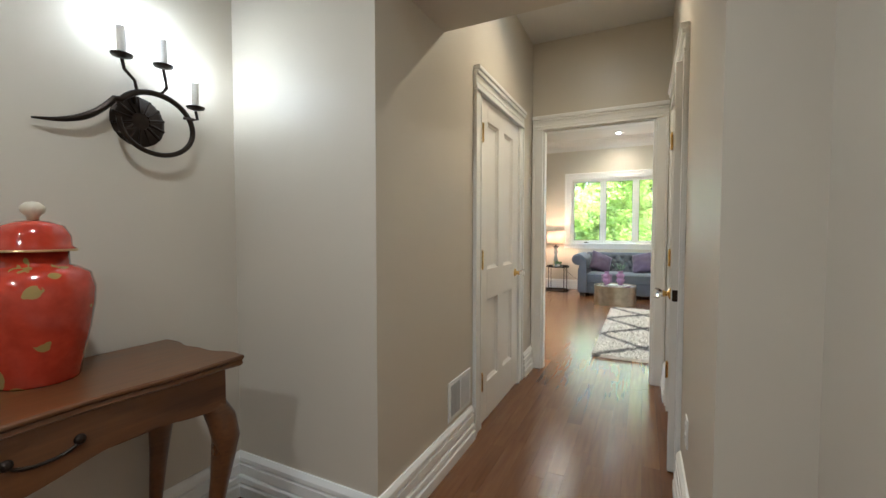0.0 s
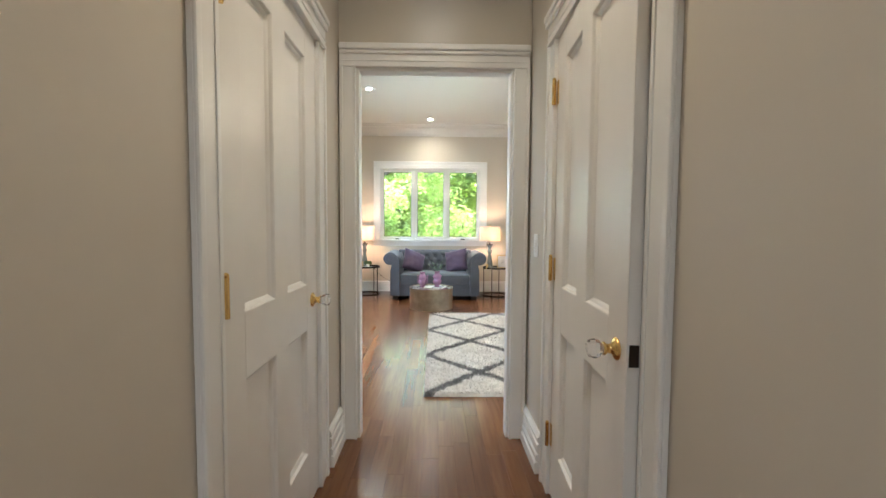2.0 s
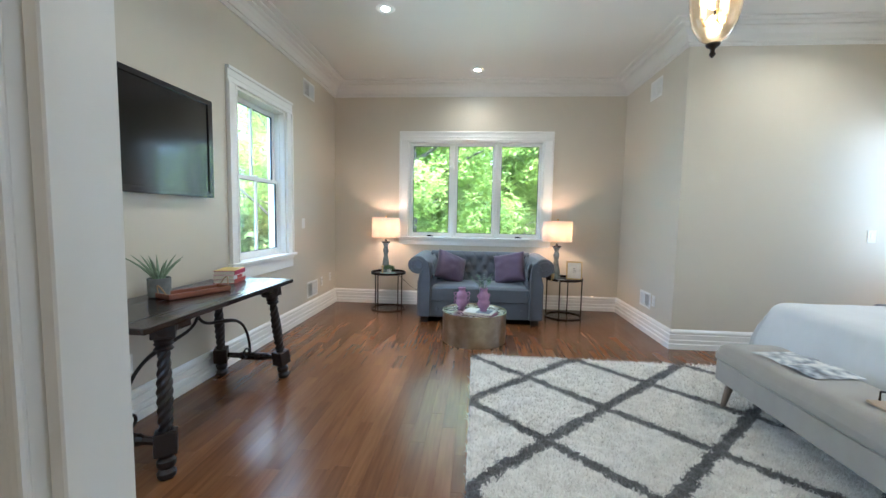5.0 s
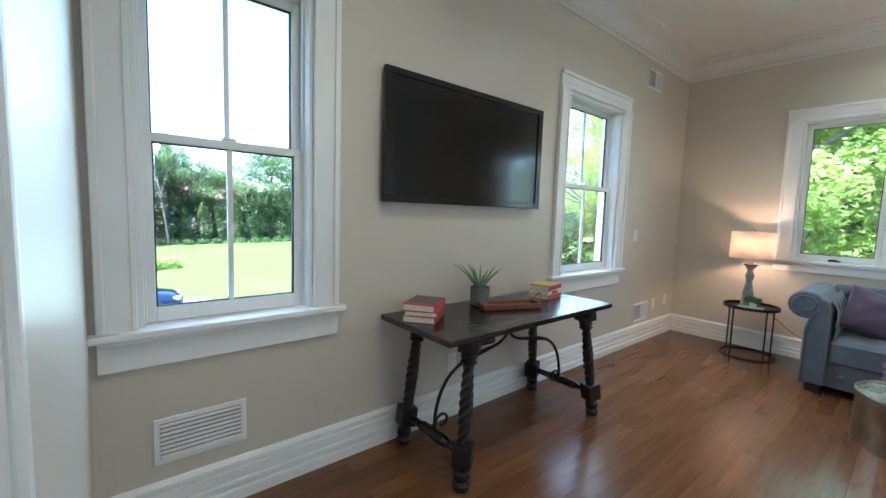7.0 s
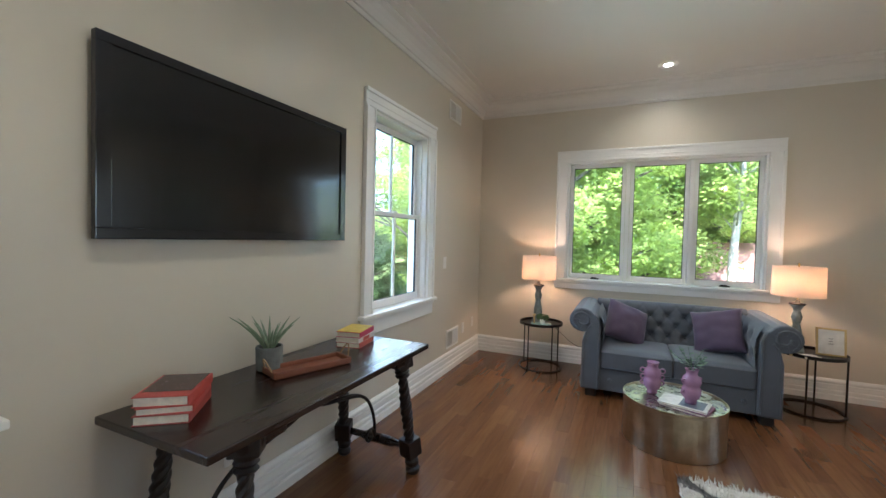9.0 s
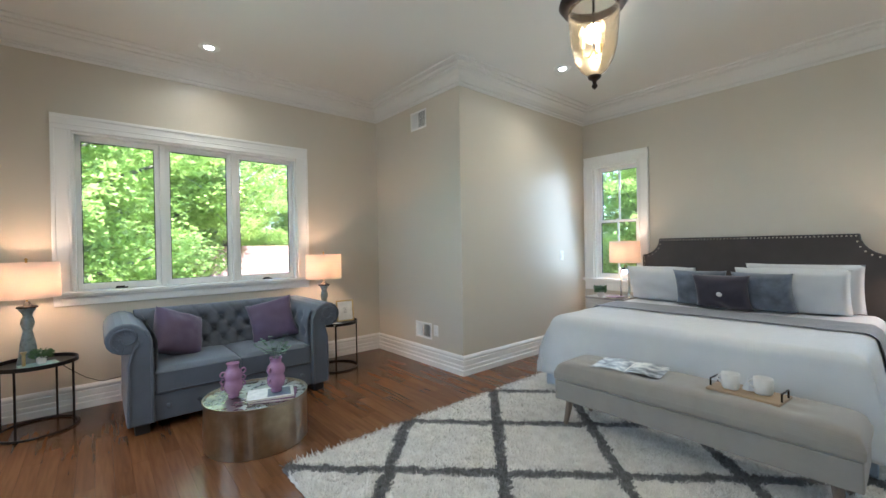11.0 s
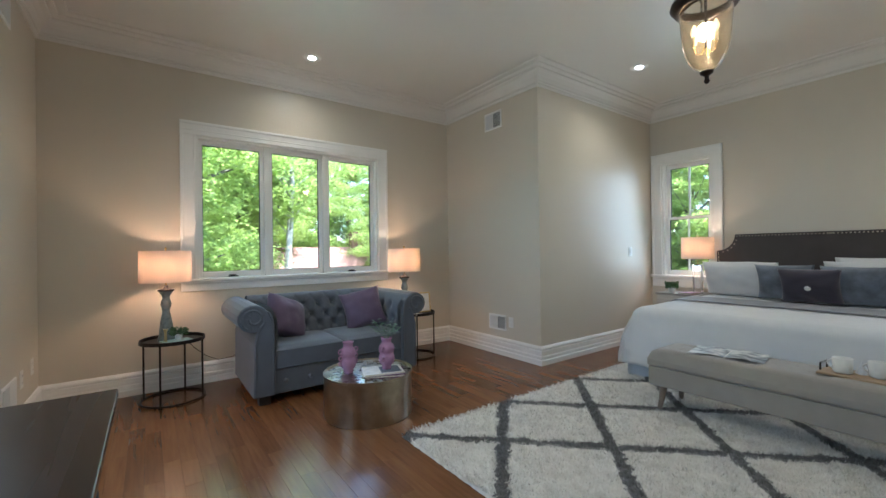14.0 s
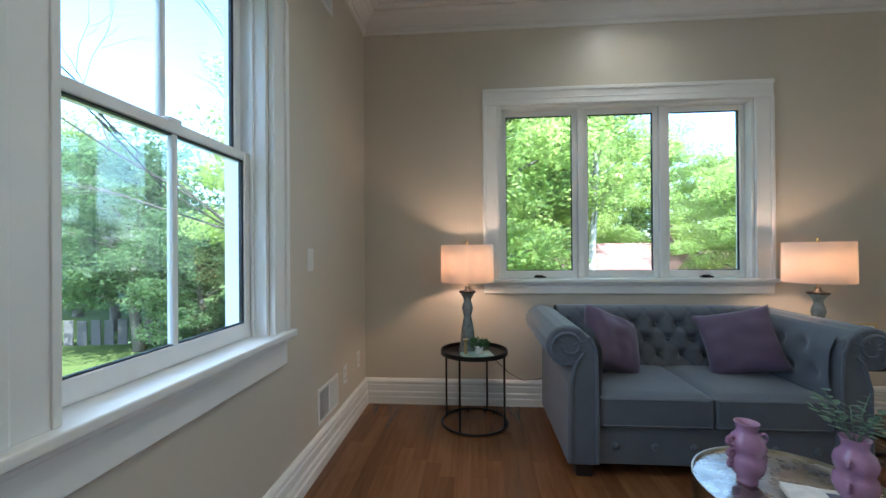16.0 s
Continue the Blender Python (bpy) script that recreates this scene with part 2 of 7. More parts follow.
# ---- the rooms ----
WEST, NORTH, EAST, SOUTH, TOP = -2.16, 9.60, 4.20, 4.225, 3.12
HALL_N = 4.155
BUMP_X, BUMP_Y = 1.875, 8.0
HALL_L, HALL_R, HALL_TOP = -0.58, 0.49, 2.86
FOYER_N, FOYER_L, FOYER_R, FOYER_S, FOYER_TOP = 1.80, -1.36, 0.70, -1.6, 2.80
TALL = 3.36


def wall(name, axis, a0, a1, t0, t1, z1, openings, material, z0=-0.2):
    """A wall along x or y from a0 to a1, t0 to t1 thick, with real openings (from, to, foot, head)."""
    bm = bmesh.new()
    cuts = sorted(openings)
    at = a0
    pieces = []
    for o0, o1, f, h in cuts:
        pieces += [(at, o0, z0, z1), (o0, o1, h, z1)] + ([(o0, o1, z0, f)] if f > z0 else [])
        at = o1
    pieces.append((at, a1, z0, z1))
    for p0, p1, f, h in pieces:
        if p1 - p0 < 1e-4:
            continue
        if axis == "x":
            box(bm, p0, p1, t0, t1, f, h)
        else:
            box(bm, t0, t1, p0, p1, f, h)
    bmesh.ops.remove_doubles(bm, verts=bm.verts, dist=1e-5)
    inner = [f for f in bm.faces if any(f is not g and (f.calc_center_median() - g.calc_center_median()).length < 1e-5 for e in f.edges for g in e.link_faces)]
    bmesh.ops.delete(bm, geom=inner, context="FACES")
    return tagged(part(name, bm, material), "painted plaster wall", "wall", kind="structure")


SILL, HEAD = 0.85, 2.35
WIN_1, WIN_2 = (4.375, 5.075), (7.18, 8.08)
WIN_A, WIN_B = (7.255, 7.855), (4.415, 5.015)
WIN_N, N_SILL, N_HEAD = (-1.085, 0.805), 0.985, 2.335
DOORWAY = (-0.485, 0.39, 2.10)
DOOR_L, DOOR_R = (2.85, 3.715), (2.83, 3.66)
wall("wall_west", "y", HALL_N, NORTH + 0.2, WEST - 0.2, WEST, TALL, [(*WIN_1, SILL - 0.02, HEAD), (*WIN_2, SILL - 0.02, HEAD)], WALL)
wall("wall_north", "x", WEST, BUMP_X + 0.2, NORTH, NORTH + 0.2, TALL, [(*WIN_N, N_SILL - 0.02, N_HEAD)], WALL)
wall("wall_alcove_west", "y", BUMP_Y, NORTH, BUMP_X, BUMP_X + 0.2, TALL, [], WALL)
wall("wall_alcove_south", "x", BUMP_X + 0.2, EAST + 0.2, BUMP_Y, BUMP_Y + 0.2, TALL, [], WALL)
wall("wall_east", "y", HALL_N, BUMP_Y, EAST, EAST + 0.2, TALL, [(*WIN_A, SILL - 0.02, HEAD), (*WIN_B, SILL - 0.02, HEAD)], WALL)
wall("wall_south", "x", WEST, EAST, HALL_N, SOUTH, TALL, [(DOORWAY[0], DOORWAY[1], -0.2, DOORWAY[2])], WALL)
wall("wall_hall_west", "y", FOYER_N, HALL_N, HALL_L - 0.12, HALL_L, TALL, [(*DOOR_L, -0.2, 2.06)], HALL)
wall("wall_hall_east", "y", FOYER_N, HALL_N, HALL_R, HALL_R + 0.12, TALL, [(*DOOR_R, -0.2, 2.06)], HALL)
wall("wall_foyer_north_west", "x", FOYER_L, HALL_L - 0.12, FOYER_N, FOYER_N + 0.12, TALL, [], HALL)
wall("wall_foyer_north_east", "x", HALL_R + 0.12, FOYER_R, FOYER_N, FOYER_N + 0.12, TALL, [], HALL)
wall("wall_foyer_west", "y", FOYER_S, FOYER_N + 0.12, FOYER_L - 0.12, FOYER_L, TALL, [], HALL)
wall("wall_foyer_east", "y", FOYER_S, FOYER_N + 0.12, FOYER_R, FOYER_R + 0.12, TALL, [], HALL)
wall("wall_foyer_south", "x", FOYER_L - 0.12, FOYER_R + 0.12, FOYER_S - 0.12, FOYER_S, TALL, [], HALL)
wall("wall_closet_west", "y", 2.5, 4.0, HALL_L - 0.9, HALL_L - 0.8, TALL, [], HALL)
wall("wall_closet_east", "y", 2.5, 4.0, HALL_R + 0.8, HALL_R + 0.9, TALL, [], HALL)
wall("wall_closet_east_side", "x", HALL_R + 0.12, HALL_R + 0.8, 2.5, 2.6, TALL, [], HALL)
tagged(part("beam", boxed(HALL_L, HALL_R, FOYER_N, 2.37, 2.19, TALL, 0.004), HALL), "dropped header across the hall entrance", "beam", kind="structure")
tagged(part("ceiling", boxed(WEST, EAST, SOUTH, NORTH, TOP, TOP + 0.12), CEIL), "white painted bedroom ceiling", "ceiling", kind="structure")
tagged(part("ceiling_hall", boxed(HALL_L, HALL_R, 2.37, HALL_N, HALL_TOP, HALL_TOP + 0.12), CEIL), "white painted hall ceiling", "ceiling", kind="structure")
tagged(part("ceiling_foyer", boxed(FOYER_L, FOYER_R, FOYER_S, FOYER_N, FOYER_TOP, FOYER_TOP + 0.12), CEIL), "white painted foyer ceiling", "ceiling", kind="structure")
# this roof is never in view; it is added to block sun and sky
tagged(part("roof", boxed(WEST - 0.6, EAST + 0.6, FOYER_S - 0.4, NORTH + 0.6, TALL, TALL + 0.15), SUBFLOOR), "unseen roof slab closing the rooms to sun and sky", "roof", kind="structure")
floor_base = tagged(part("floor", boxed(WEST - 0.2, EAST + 0.2, FOYER_S - 0.12, NORTH + 0.2, -0.2, -0.004), SUBFLOOR), "cherry-brown hardwood plank floor, glossy", "floor", kind="structure")

# skirting with three reeded steps
BASE_PROFILE = [(0.0, 0.0), (0.032, 0.0), (0.032, 0.050), (0.026, 0.056), (0.018, 0.057), (0.018, 0.063), (0.027, 0.066), (0.027, 0.090), (0.022, 0.096), (0.014, 0.097), (0.014, 0.103), (0.022, 0.106), (0.022, 0.146), (0.012, 0.150), (0.012, 0.156), (0.021, 0.162), (0.020, 0.178), (0.008, 0.197), (0.0, 0.197)]
CAS = 0.128


def baseboard(*points):
    return tagged(part("baseboard", moulding(BASE_PROFILE, [(x, y, 0) for x, y in points]), TRIM), "white reeded wooden baseboard", "baseboard", kind="structure")


baseboard((DOORWAY[1] + 0.09, SOUTH), (EAST, SOUTH), (EAST, BUMP_Y), (BUMP_X, BUMP_Y), (BUMP_X, NORTH), (WEST, NORTH), (WEST, SOUTH), (DOORWAY[0] - 0.09, SOUTH))
baseboard((FOYER_R, FOYER_S), (FOYER_R, FOYER_N), (HALL_R, FOYER_N), (HALL_R, 2.70))
baseboard((HALL_L, HALL_N), (HALL_L, 3.86))
baseboard((HALL_L, 2.73), (HALL_L, FOYER_N), (FOYER_L, FOYER_N), (FOYER_L, FOYER_S), (FOYER_R, FOYER_S))
baseboard((HALL_R, 3.80), (HALL_R, HALL_N))
# crown: cove with two beads
CROWN = [(0.0, -0.185), (0.014, -0.185), (0.020, -0.168), (0.020, -0.156), (0.034, -0.152), (0.036, -0.136), (0.052, -0.098), (0.080, -0.066), (0.110, -0.050), (0.112, -0.036), (0.132, -0.034), (0.152, -0.026), (0.156, -0.014), (0.215, -0.013), (0.221, 0.0), (0.0, 0.0)]
tagged(part("trim_crown", moulding(CROWN, [(x, y, TOP) for x, y in ((WEST, SOUTH), (EAST, SOUTH), (EAST, BUMP_Y), (BUMP_X, BUMP_Y), (BUMP_X, NORTH), (WEST, NORTH))], closed=True), CEIL), "white stepped crown moulding", "trim", kind="structure")


# ---- windows, doors and trim ----
def place_on(side, a):
    """The pose whose x runs along a wall, y into the room and z up, at a along it."""
    return {"west": Matrix.Translation((WEST, a, 0)) @ pose(0, 0, 0, 0, 0, -90), "east": Matrix.Translation((EAST, a, 0)) @ pose(0, 0, 0, 0, 0, 90),
            "north": Matrix.Translation((a, NORTH, 0)) @ pose(0, 0, 0, 0, 0, 180), "south": Matrix.Translation((a, SOUTH, 0)),
            "bump": Matrix.Translation((BUMP_X, a, 0)) @ pose(0, 0, 0, 0, 0, 90), "bump_s": Matrix.Translation((a, BUMP_Y, 0)) @ pose(0, 0, 0, 0, 0, 180),
            "hall_w": Matrix.Translation((HALL_L, a, 0)) @ pose(0, 0, 0, 0, 0, -90), "hall_e": Matrix.Translation((HALL_R, a, 0)) @ pose(0, 0, 0, 0, 0, 90),
            "hall_n": Matrix.Translation((a, HALL_N, 0)) @ pose(0, 0, 0, 0, 0, 180)}[side]


def casing_leg(bm, x0, x1, z0, z1, outer):
    """A fluted casing board; outer is -1 or 1, the side of its back band."""
    w = x1 - x0
    box(bm, x0, x1, 0.0, 0.020, z0, z1, 0.002, 1)
    b0, b1 = (x0, x0 + w * 0.22) if outer < 0 else (x1 - w * 0.22, x1)
    box(bm, b0, b1, 0.018, 0.034, z0, z1, 0.006, 2)
    i0, i1 = (x1 - w * 0.16, x1) if outer < 0 else (x0, x0 + w * 0.16)
    box(bm, i0, i1, 0.018, 0.026, z0, z1, 0.004, 2)


def casing_set(root, half, head, cas, foot, left_cut=None, right_cut=None, flat=1.0):
    """Legs and head of a casing round an opening, in wall coordinates."""
    l0, r0 = -half - (left_cut if left_cut is not None else cas), half + (right_cut if right_cut is not None else cas)
    bm = bmesh.new()
    casing_leg(bm, l0, -half, foot, head, -1)
    bm.transform(Matrix.Diagonal((1, flat, 1, 1)))
    part("casing", bm, TRIM, root)
    bm = bmesh.new()
    casing_leg(bm, half, r0, foot, head, 1)
    bm.transform(Matrix.Diagonal((1, flat, 1, 1)))
    part("casing", bm, TRIM, root)
    bm = bmesh.new()
    box(bm, l0, r0, 0.0, 0.020, head, head + cas, 0.002, 1)
    box(bm, l0, r0, 0.018, 0.034, head + cas * 0.78, head + cas, 0.006, 2)
    box(bm, l0, r0, 0.018, 0.026, head, head + cas * 0.16, 0.004, 2)
    box(bm, l0, r0, 0.018, 0.024, head + cas * 0.34, head + cas * 0.42, 0.003, 1)
    part("head_casing", bm, TRIM, root)


def stool(root, l0, r0, z, drop=0.155):
    bm = bmesh.new()
    box(bm, l0 - 0.03, r0 + 0.03, -0.19, 0.055, z - 0.03, z, 0.008, 3)
    part("window_sill", bm, TRIM, root)
    bm = bmesh.new()
    box(bm, l0, r0, 0.0, 0.018, z - drop, z - 0.03, 0.003, 1)
    box(bm, l0, r0, 0.016, 0.030, z - 0.055, z - 0.03, 0.006, 2)
    part("apron", bm, TRIM, root)


def sash(root, x0, x1, y0, y1, z0, z1, stile, rail_b, rail_t, muntin):
    frame_ob = bmesh.new()
    box(frame_ob, x0, x0 + stile, y0, y1, z0, z1, 0.003, 1)
    box(frame_ob, x1 - stile, x1, y0, y1, z0, z1, 0.003, 1)
    box(frame_ob, x0 + stile, x1 - stile, y0, y1, z0, z0 + rail_b, 0.003, 1)
    box(frame_ob, x0 + stile, x1 - stile, y0, y1, z1 - rail_t, z1, 0.003, 1)
    if muntin:
        m = (x0 + x1) / 2
        box(frame_ob, m - 0.011, m + 0.011, y0 + 0.004, y1 - 0.004, z0 + rail_b, z1 - rail_t, 0.003, 1)
    s = part("sash", frame_ob, TRIM, root)
    yc = (y0 + y1) / 2
    seal = bmesh.new()
    for a, b, c, d in ((x0 + stile, x0 + stile + 0.006, z0 + rail_b, z1 - rail_t), (x1 - stile - 0.006, x1 - stile, z0 + rail_b, z1 - rail_t),
                       (x0 + stile + 0.006, x1 - stile - 0.006, z1 - rail_t - 0.006, z1 - rail_t), (x0 + stile + 0.006, x1 - stile - 0.006, z0 + rail_b, z0 + rail_b + 0.004)):
        box(seal, a, b, yc - 0.010, yc + 0.010, c, d)
    part("gasket", seal, SEAL, s, "thin black rubber glazing seal")
    halves = ((x0 + stile, (x0 + x1) / 2 - 0.011), ((x0 + x1) / 2 + 0.011, x1 - stile)) if muntin else ((x0 + stile, x1 - stile),)
    for a, b in halves:
        p = part("pane", boxed(a - 0.004, b + 0.004, yc - 0.003, yc + 0.003, z0 + rail_b - 0.004, z1 - rail_t + 0.004), PANE, s)
        p.visible_shadow = False
    return s


def double_hung(name, side, span, label, left_cut=None, right_cut=None):
    a0, a1 = span
    half = (a1 - a0) / 2
    root = thing(name, place_on(side, (a0 + a1) / 2), label, "window", kind="structure")
    l0, r0 = -half - (left_cut if left_cut is not None else CAS), half + (right_cut if right_cut is not None else CAS)
    casing_set(root, half, HEAD, CAS, SILL, left_cut, right_cut)
    stool(root, l0, r0, SILL)
    bm = bmesh.new()
    for s in (-1, 1):
        box(bm, *sorted((s * half, s * (half - 0.022))), -0.19, -0.002, SILL, HEAD, 0.002, 1)
        box(bm, *sorted((s * (half - 0.020), s * (half - 0.034))), -0.066, -0.052, SILL, HEAD, 0.002, 1)
    box(bm, -half + 0.022, half - 0.022, -0.19, -0.002, HEAD - 0.022, HEAD, 0.002, 1)
    part("window_frame", bm, TRIM, root)
    x = half - 0.024
    sash(root, -x, x, -0.105, -0.070, SILL + 0.002, 1.625, 0.042, 0.062, 0.036, True)
    sash(root, -x, x, -0.145, -0.110, 1.592, HEAD - 0.024, 0.042, 0.034, 0.048, True)
    bm = bmesh.new()
    box(bm, -0.028, 0.028, -0.106, -0.072, 1.625, 1.640, 0.004, 2)
    part("sash_lock", bm, TRIM, root)
    return root


double_hung("window_1", "west", WIN_1, "white double-hung window, two panes a sash, over the lawn")
double_hung("window_2", "west", WIN_2, "white double-hung window beside the television, over the trees")
double_hung("window_3", "east", WIN_A, "narrow white double-hung window left of the bed in the alcove", )
double_hung("window_4", "east", WIN_B, "white double-hung window behind the right nightstand", left_cut=CAS)

root = thing("window_5", place_on("north", sum(WIN_N) / 2), "wide white window of three casements above the sofa", "window", kind="structure")
half = (WIN_N[1] - WIN_N[0]) / 2
casing_set(root, half, N_HEAD, CAS, N_SILL)
bm = bmesh.new()
box(bm, -half - CAS - 0.02, half + CAS + 0.02, -0.19, 0.05, N_SILL - 0.03, N_SILL, 0.008, 3)
part("window_sill", bm, TRIM, root)
bm = bmesh.new()
box(bm, -half - CAS, half + CAS, 0.0, 0.016, N_SILL - 0.115, N_SILL - 0.03, 0.003, 1)
box(bm, -half - CAS, half + CAS, 0.014, 0.026, N_SILL - 0.05, N_SILL - 0.03, 0.006, 2)
part("apron", bm, TRIM, root)
bm = bmesh.new()
for s in (-1, 1):
    box(bm, *sorted((s * half, s * (half - 0.02))), -0.19, -0.002, N_SILL, N_HEAD, 0.002, 1)
box(bm, -half + 0.02, half - 0.02, -0.19, -0.002, N_HEAD - 0.02, N_HEAD, 0.002, 1)
third = (2 * half - 0.04) / 3
for k in (1, 2):
    box(bm, -half + 0.02 + k * third - 0.022, -half + 0.02 + k * third + 0.022, -0.17, -0.045, N_SILL, N_HEAD - 0.02, 0.003, 1)
part("window_frame", bm, TRIM, root)
for k in range(3):
    a = -half + 0.02 + k * third + (0.022 if k else 0.0)
    b = -half + 0.02 + (k + 1) * third - (0.022 if k < 2 else 0.0)
    sash(root, a + 0.002, b - 0.002, -0.12, -0.07, N_SILL + 0.004, N_HEAD - 0.022, 0.036, 0.055, 0.040, False)
    if k != 1:
        bm = bmesh.new()
        box(bm, (a + b) / 2 - 0.045, (a + b) / 2 + 0.045, -0.07, -0.035, N_SILL + 0.004, N_SILL + 0.016, 0.004, 2)
        box(bm, (a + b) / 2 - 0.02, (a + b) / 2 + 0.04, -0.045, -0.030, N_SILL + 0.014, N_SILL + 0.026, 0.003, 2)
        part("window_crank", bm, BLACK_IRON, root, "dark folding window crank")

# doorway between hall and bedroom
root = thing("doorway_trim", place_on("hall_n", sum(DOORWAY[:2]) / 2), "white fluted casing round the bedroom doorway", "door frame", kind="structure")
half = (DOORWAY[1] - DOORWAY[0]) / 2
casing_set(root, half, DOORWAY[2], 0.088, 0.0)
bm = bmesh.new()
box(bm, -half - 0.088, half + 0.088, 0.0, 0.045, DOORWAY[2] + 0.088, DOORWAY[2] + 0.122, 0.010, 3)
part("cornice", bm, TRIM, root)
bm = bmesh.new()
for s in (-1, 1):
    box(bm, *sorted((s * half, s * (half - 0.016))), HALL_N - SOUTH - 0.002, 0.004, 0.0, DOORWAY[2], 0.002, 1)
box(bm, -half + 0.016, half - 0.016, HALL_N - SOUTH - 0.002, 0.004, DOORWAY[2] - 0.016, DOORWAY[2], 0.002, 1)
part("jamb", bm, DOOR, root)
root = thing("doorway_trim", place_on("south", sum(DOORWAY[:2]) / 2) @ Matrix.Diagonal((1, 0.6, 1, 1)), "white fluted casing on the bedroom side of the doorway", "door frame", kind="structure")
casing_set(root, half, DOORWAY[2], 0.09, 0.0)


def panel_door(root, x0, x1, z0, z1, hinge_side):
    """A four-panel leaf in wall coordinates; its face stands at y = 0."""
    w = x1 - x0
    st, mid = w * 0.165, w * 0.135
    cx = (x0 + x1) / 2
    rails = [(z0, z0 + 0.235), (0.785, 0.975), (z1 - 0.125, z1)]
    bm = bmesh.new()
    box(bm, x0, x0 + st, -0.035, 0, z0, z1, 0.002, 1)
    box(bm, x1 - st, x1, -0.035, 0, z0, z1, 0.002, 1)
    for a, b in rails:
        box(bm, x0 + st, x1 - st, -0.035, 0, a, b)
    for (_, a), (b, _) in zip(rails, rails[1:]):
        box(bm, cx - mid / 2, cx + mid / 2, -0.035, 0, a, b)
    leaf = part("leaf", bm, DOOR, root)
    for (_, a), (b, _) in zip(rails, rails[1:]):
        for p0, p1 in ((x0 + st, cx - mid / 2), (cx + mid / 2, x1 - st)):
            bm = bmesh.new()
            box(bm, p0, p1, -0.030, -0.020, a, b)
            ring = [(p0, a), (p1, a), (p1, b), (p0, b)]
            prof = [(0.0, 0.004), (0.0, 0.019), (0.003, 0.018), (0.007, 0.009), (0.014, 0.005), (0.020, 0.0)]
            rows = []
            for (px, pz), (ux, uz) in zip(ring, ((1, 1), (-1, 1), (-1, -1), (1, -1))):
                rows.append([bm.verts.new((px + ux * o, -0.020 + u, pz + uz * o)) for o, u in prof])
            for i in range(4):
                for k in range(len(prof) - 1):
                    bm.faces.new((rows[i][k], rows[(i + 1) % 4][k], rows[(i + 1) % 4][k + 1], rows[i][k + 1]))
            part("panel", bm, DOOR, leaf)
    hx = x0 if hinge_side < 0 else x1
    for z in (0.285, 1.04, 1.81):
        bm = bmesh.new()
        box(bm, hx - 0.016, hx + 0.016, -0.001, 0.004, z - 0.05, z + 0.05, 0.001, 1)
        tube([(hx, 0.018, z - 0.052), (hx, 0.018, z + 0.052)], 0.008, 10, bm)
        bmesh.ops.create_uvsphere(bm, u_segments=8, v_segments=6, radius=0.008, matrix=Matrix.Translation((hx, 0.018, z + 0.056)))
        part("hinge", bm, BRASS, leaf, "polished brass butt hinge")
    kx = (x1 - 0.065) if hinge_side < 0 else (x0 + 0.065)
    turn = Matrix.Translation((kx, 0, 0.90)) @ pose(0, 0, 0, -90)
    bm = lathe([(0.0, 0.0), (0.031, 0.0), (0.031, 0.003), (0.024, 0.008), (0.014, 0.012), (0.012, 0.026), (0.018, 0.032), (0.018, 0.036), (0.0, 0.036)], 24)
    bm.transform(turn)
    rose = part("knob_rose", bm, BRASS, leaf, "round polished brass rose", smooth=True)
    bm = lathe([(0.0, 0.036), (0.013, 0.037), (0.022, 0.046), (0.027, 0.060), (0.024, 0.072), (0.013, 0.079), (0.0, 0.080)], 12)
    bm.transform(turn)
    part("knob", bm, CRYSTAL, rose, "faceted clear crystal knob")
    return leaf


def hall_door(name, side, span, label, hinge_side, ajar):
    a0, a1 = span
    root = thing(name, place_on(side, (a0 + a1) / 2), label, "door", kind="structure")
    half = (a1 - a0) / 2
    casing_set(root, half - 0.012, 2.045, 0.105, 0.0, flat=0.7)
    bm = bmesh.new()
    box(bm, -half - 0.093, half + 0.093, 0.0, 0.042, 2.15, 2.178, 0.008, 3)
    part("cornice", bm, TRIM, root)
    bm = bmesh.new()
    for s in (-1, 1):
        box(bm, *sorted((s * half, s * (half - 0.016))), -0.12, 0.0, 0.0, 2.06, 0.001, 1)
    box(bm, -half + 0.016, half - 0.016, -0.12, 0.0, 2.044, 2.06, 0.001, 1)
    part("jamb", bm, DOOR, root)
    leaf = panel_door(root, -half + 0.018, half - 0.018, 0.008, 2.040, hinge_side)
    hx = hinge_side * (half - 0.018)
    leaf.matrix_basis = Matrix.Translation((hx, 0, 0)) @ pose(0, 0, 0, 0, 0, -hinge_side * ajar) @ Matrix.Translation((-hx, 0, 0))
    if ajar:
        bm = boxed(-hinge_side * (half - 0.0165) - 0.0015, -hinge_side * (half - 0.0165) + 0.0015, -0.030, -0.006, 0.872, 0.928)
        part("latch_plate", bm, BRONZE, leaf, "dark bronze latch plate on the door edge")
    return root


hall_door("door_1", "hall_w", DOOR_L, "closed white four-panel door with a crystal knob", 1, 0.0)
hall_door("door_2", "hall_e", DOOR_R, "white four-panel door, slightly ajar, brass hinges", 1, 3.5)


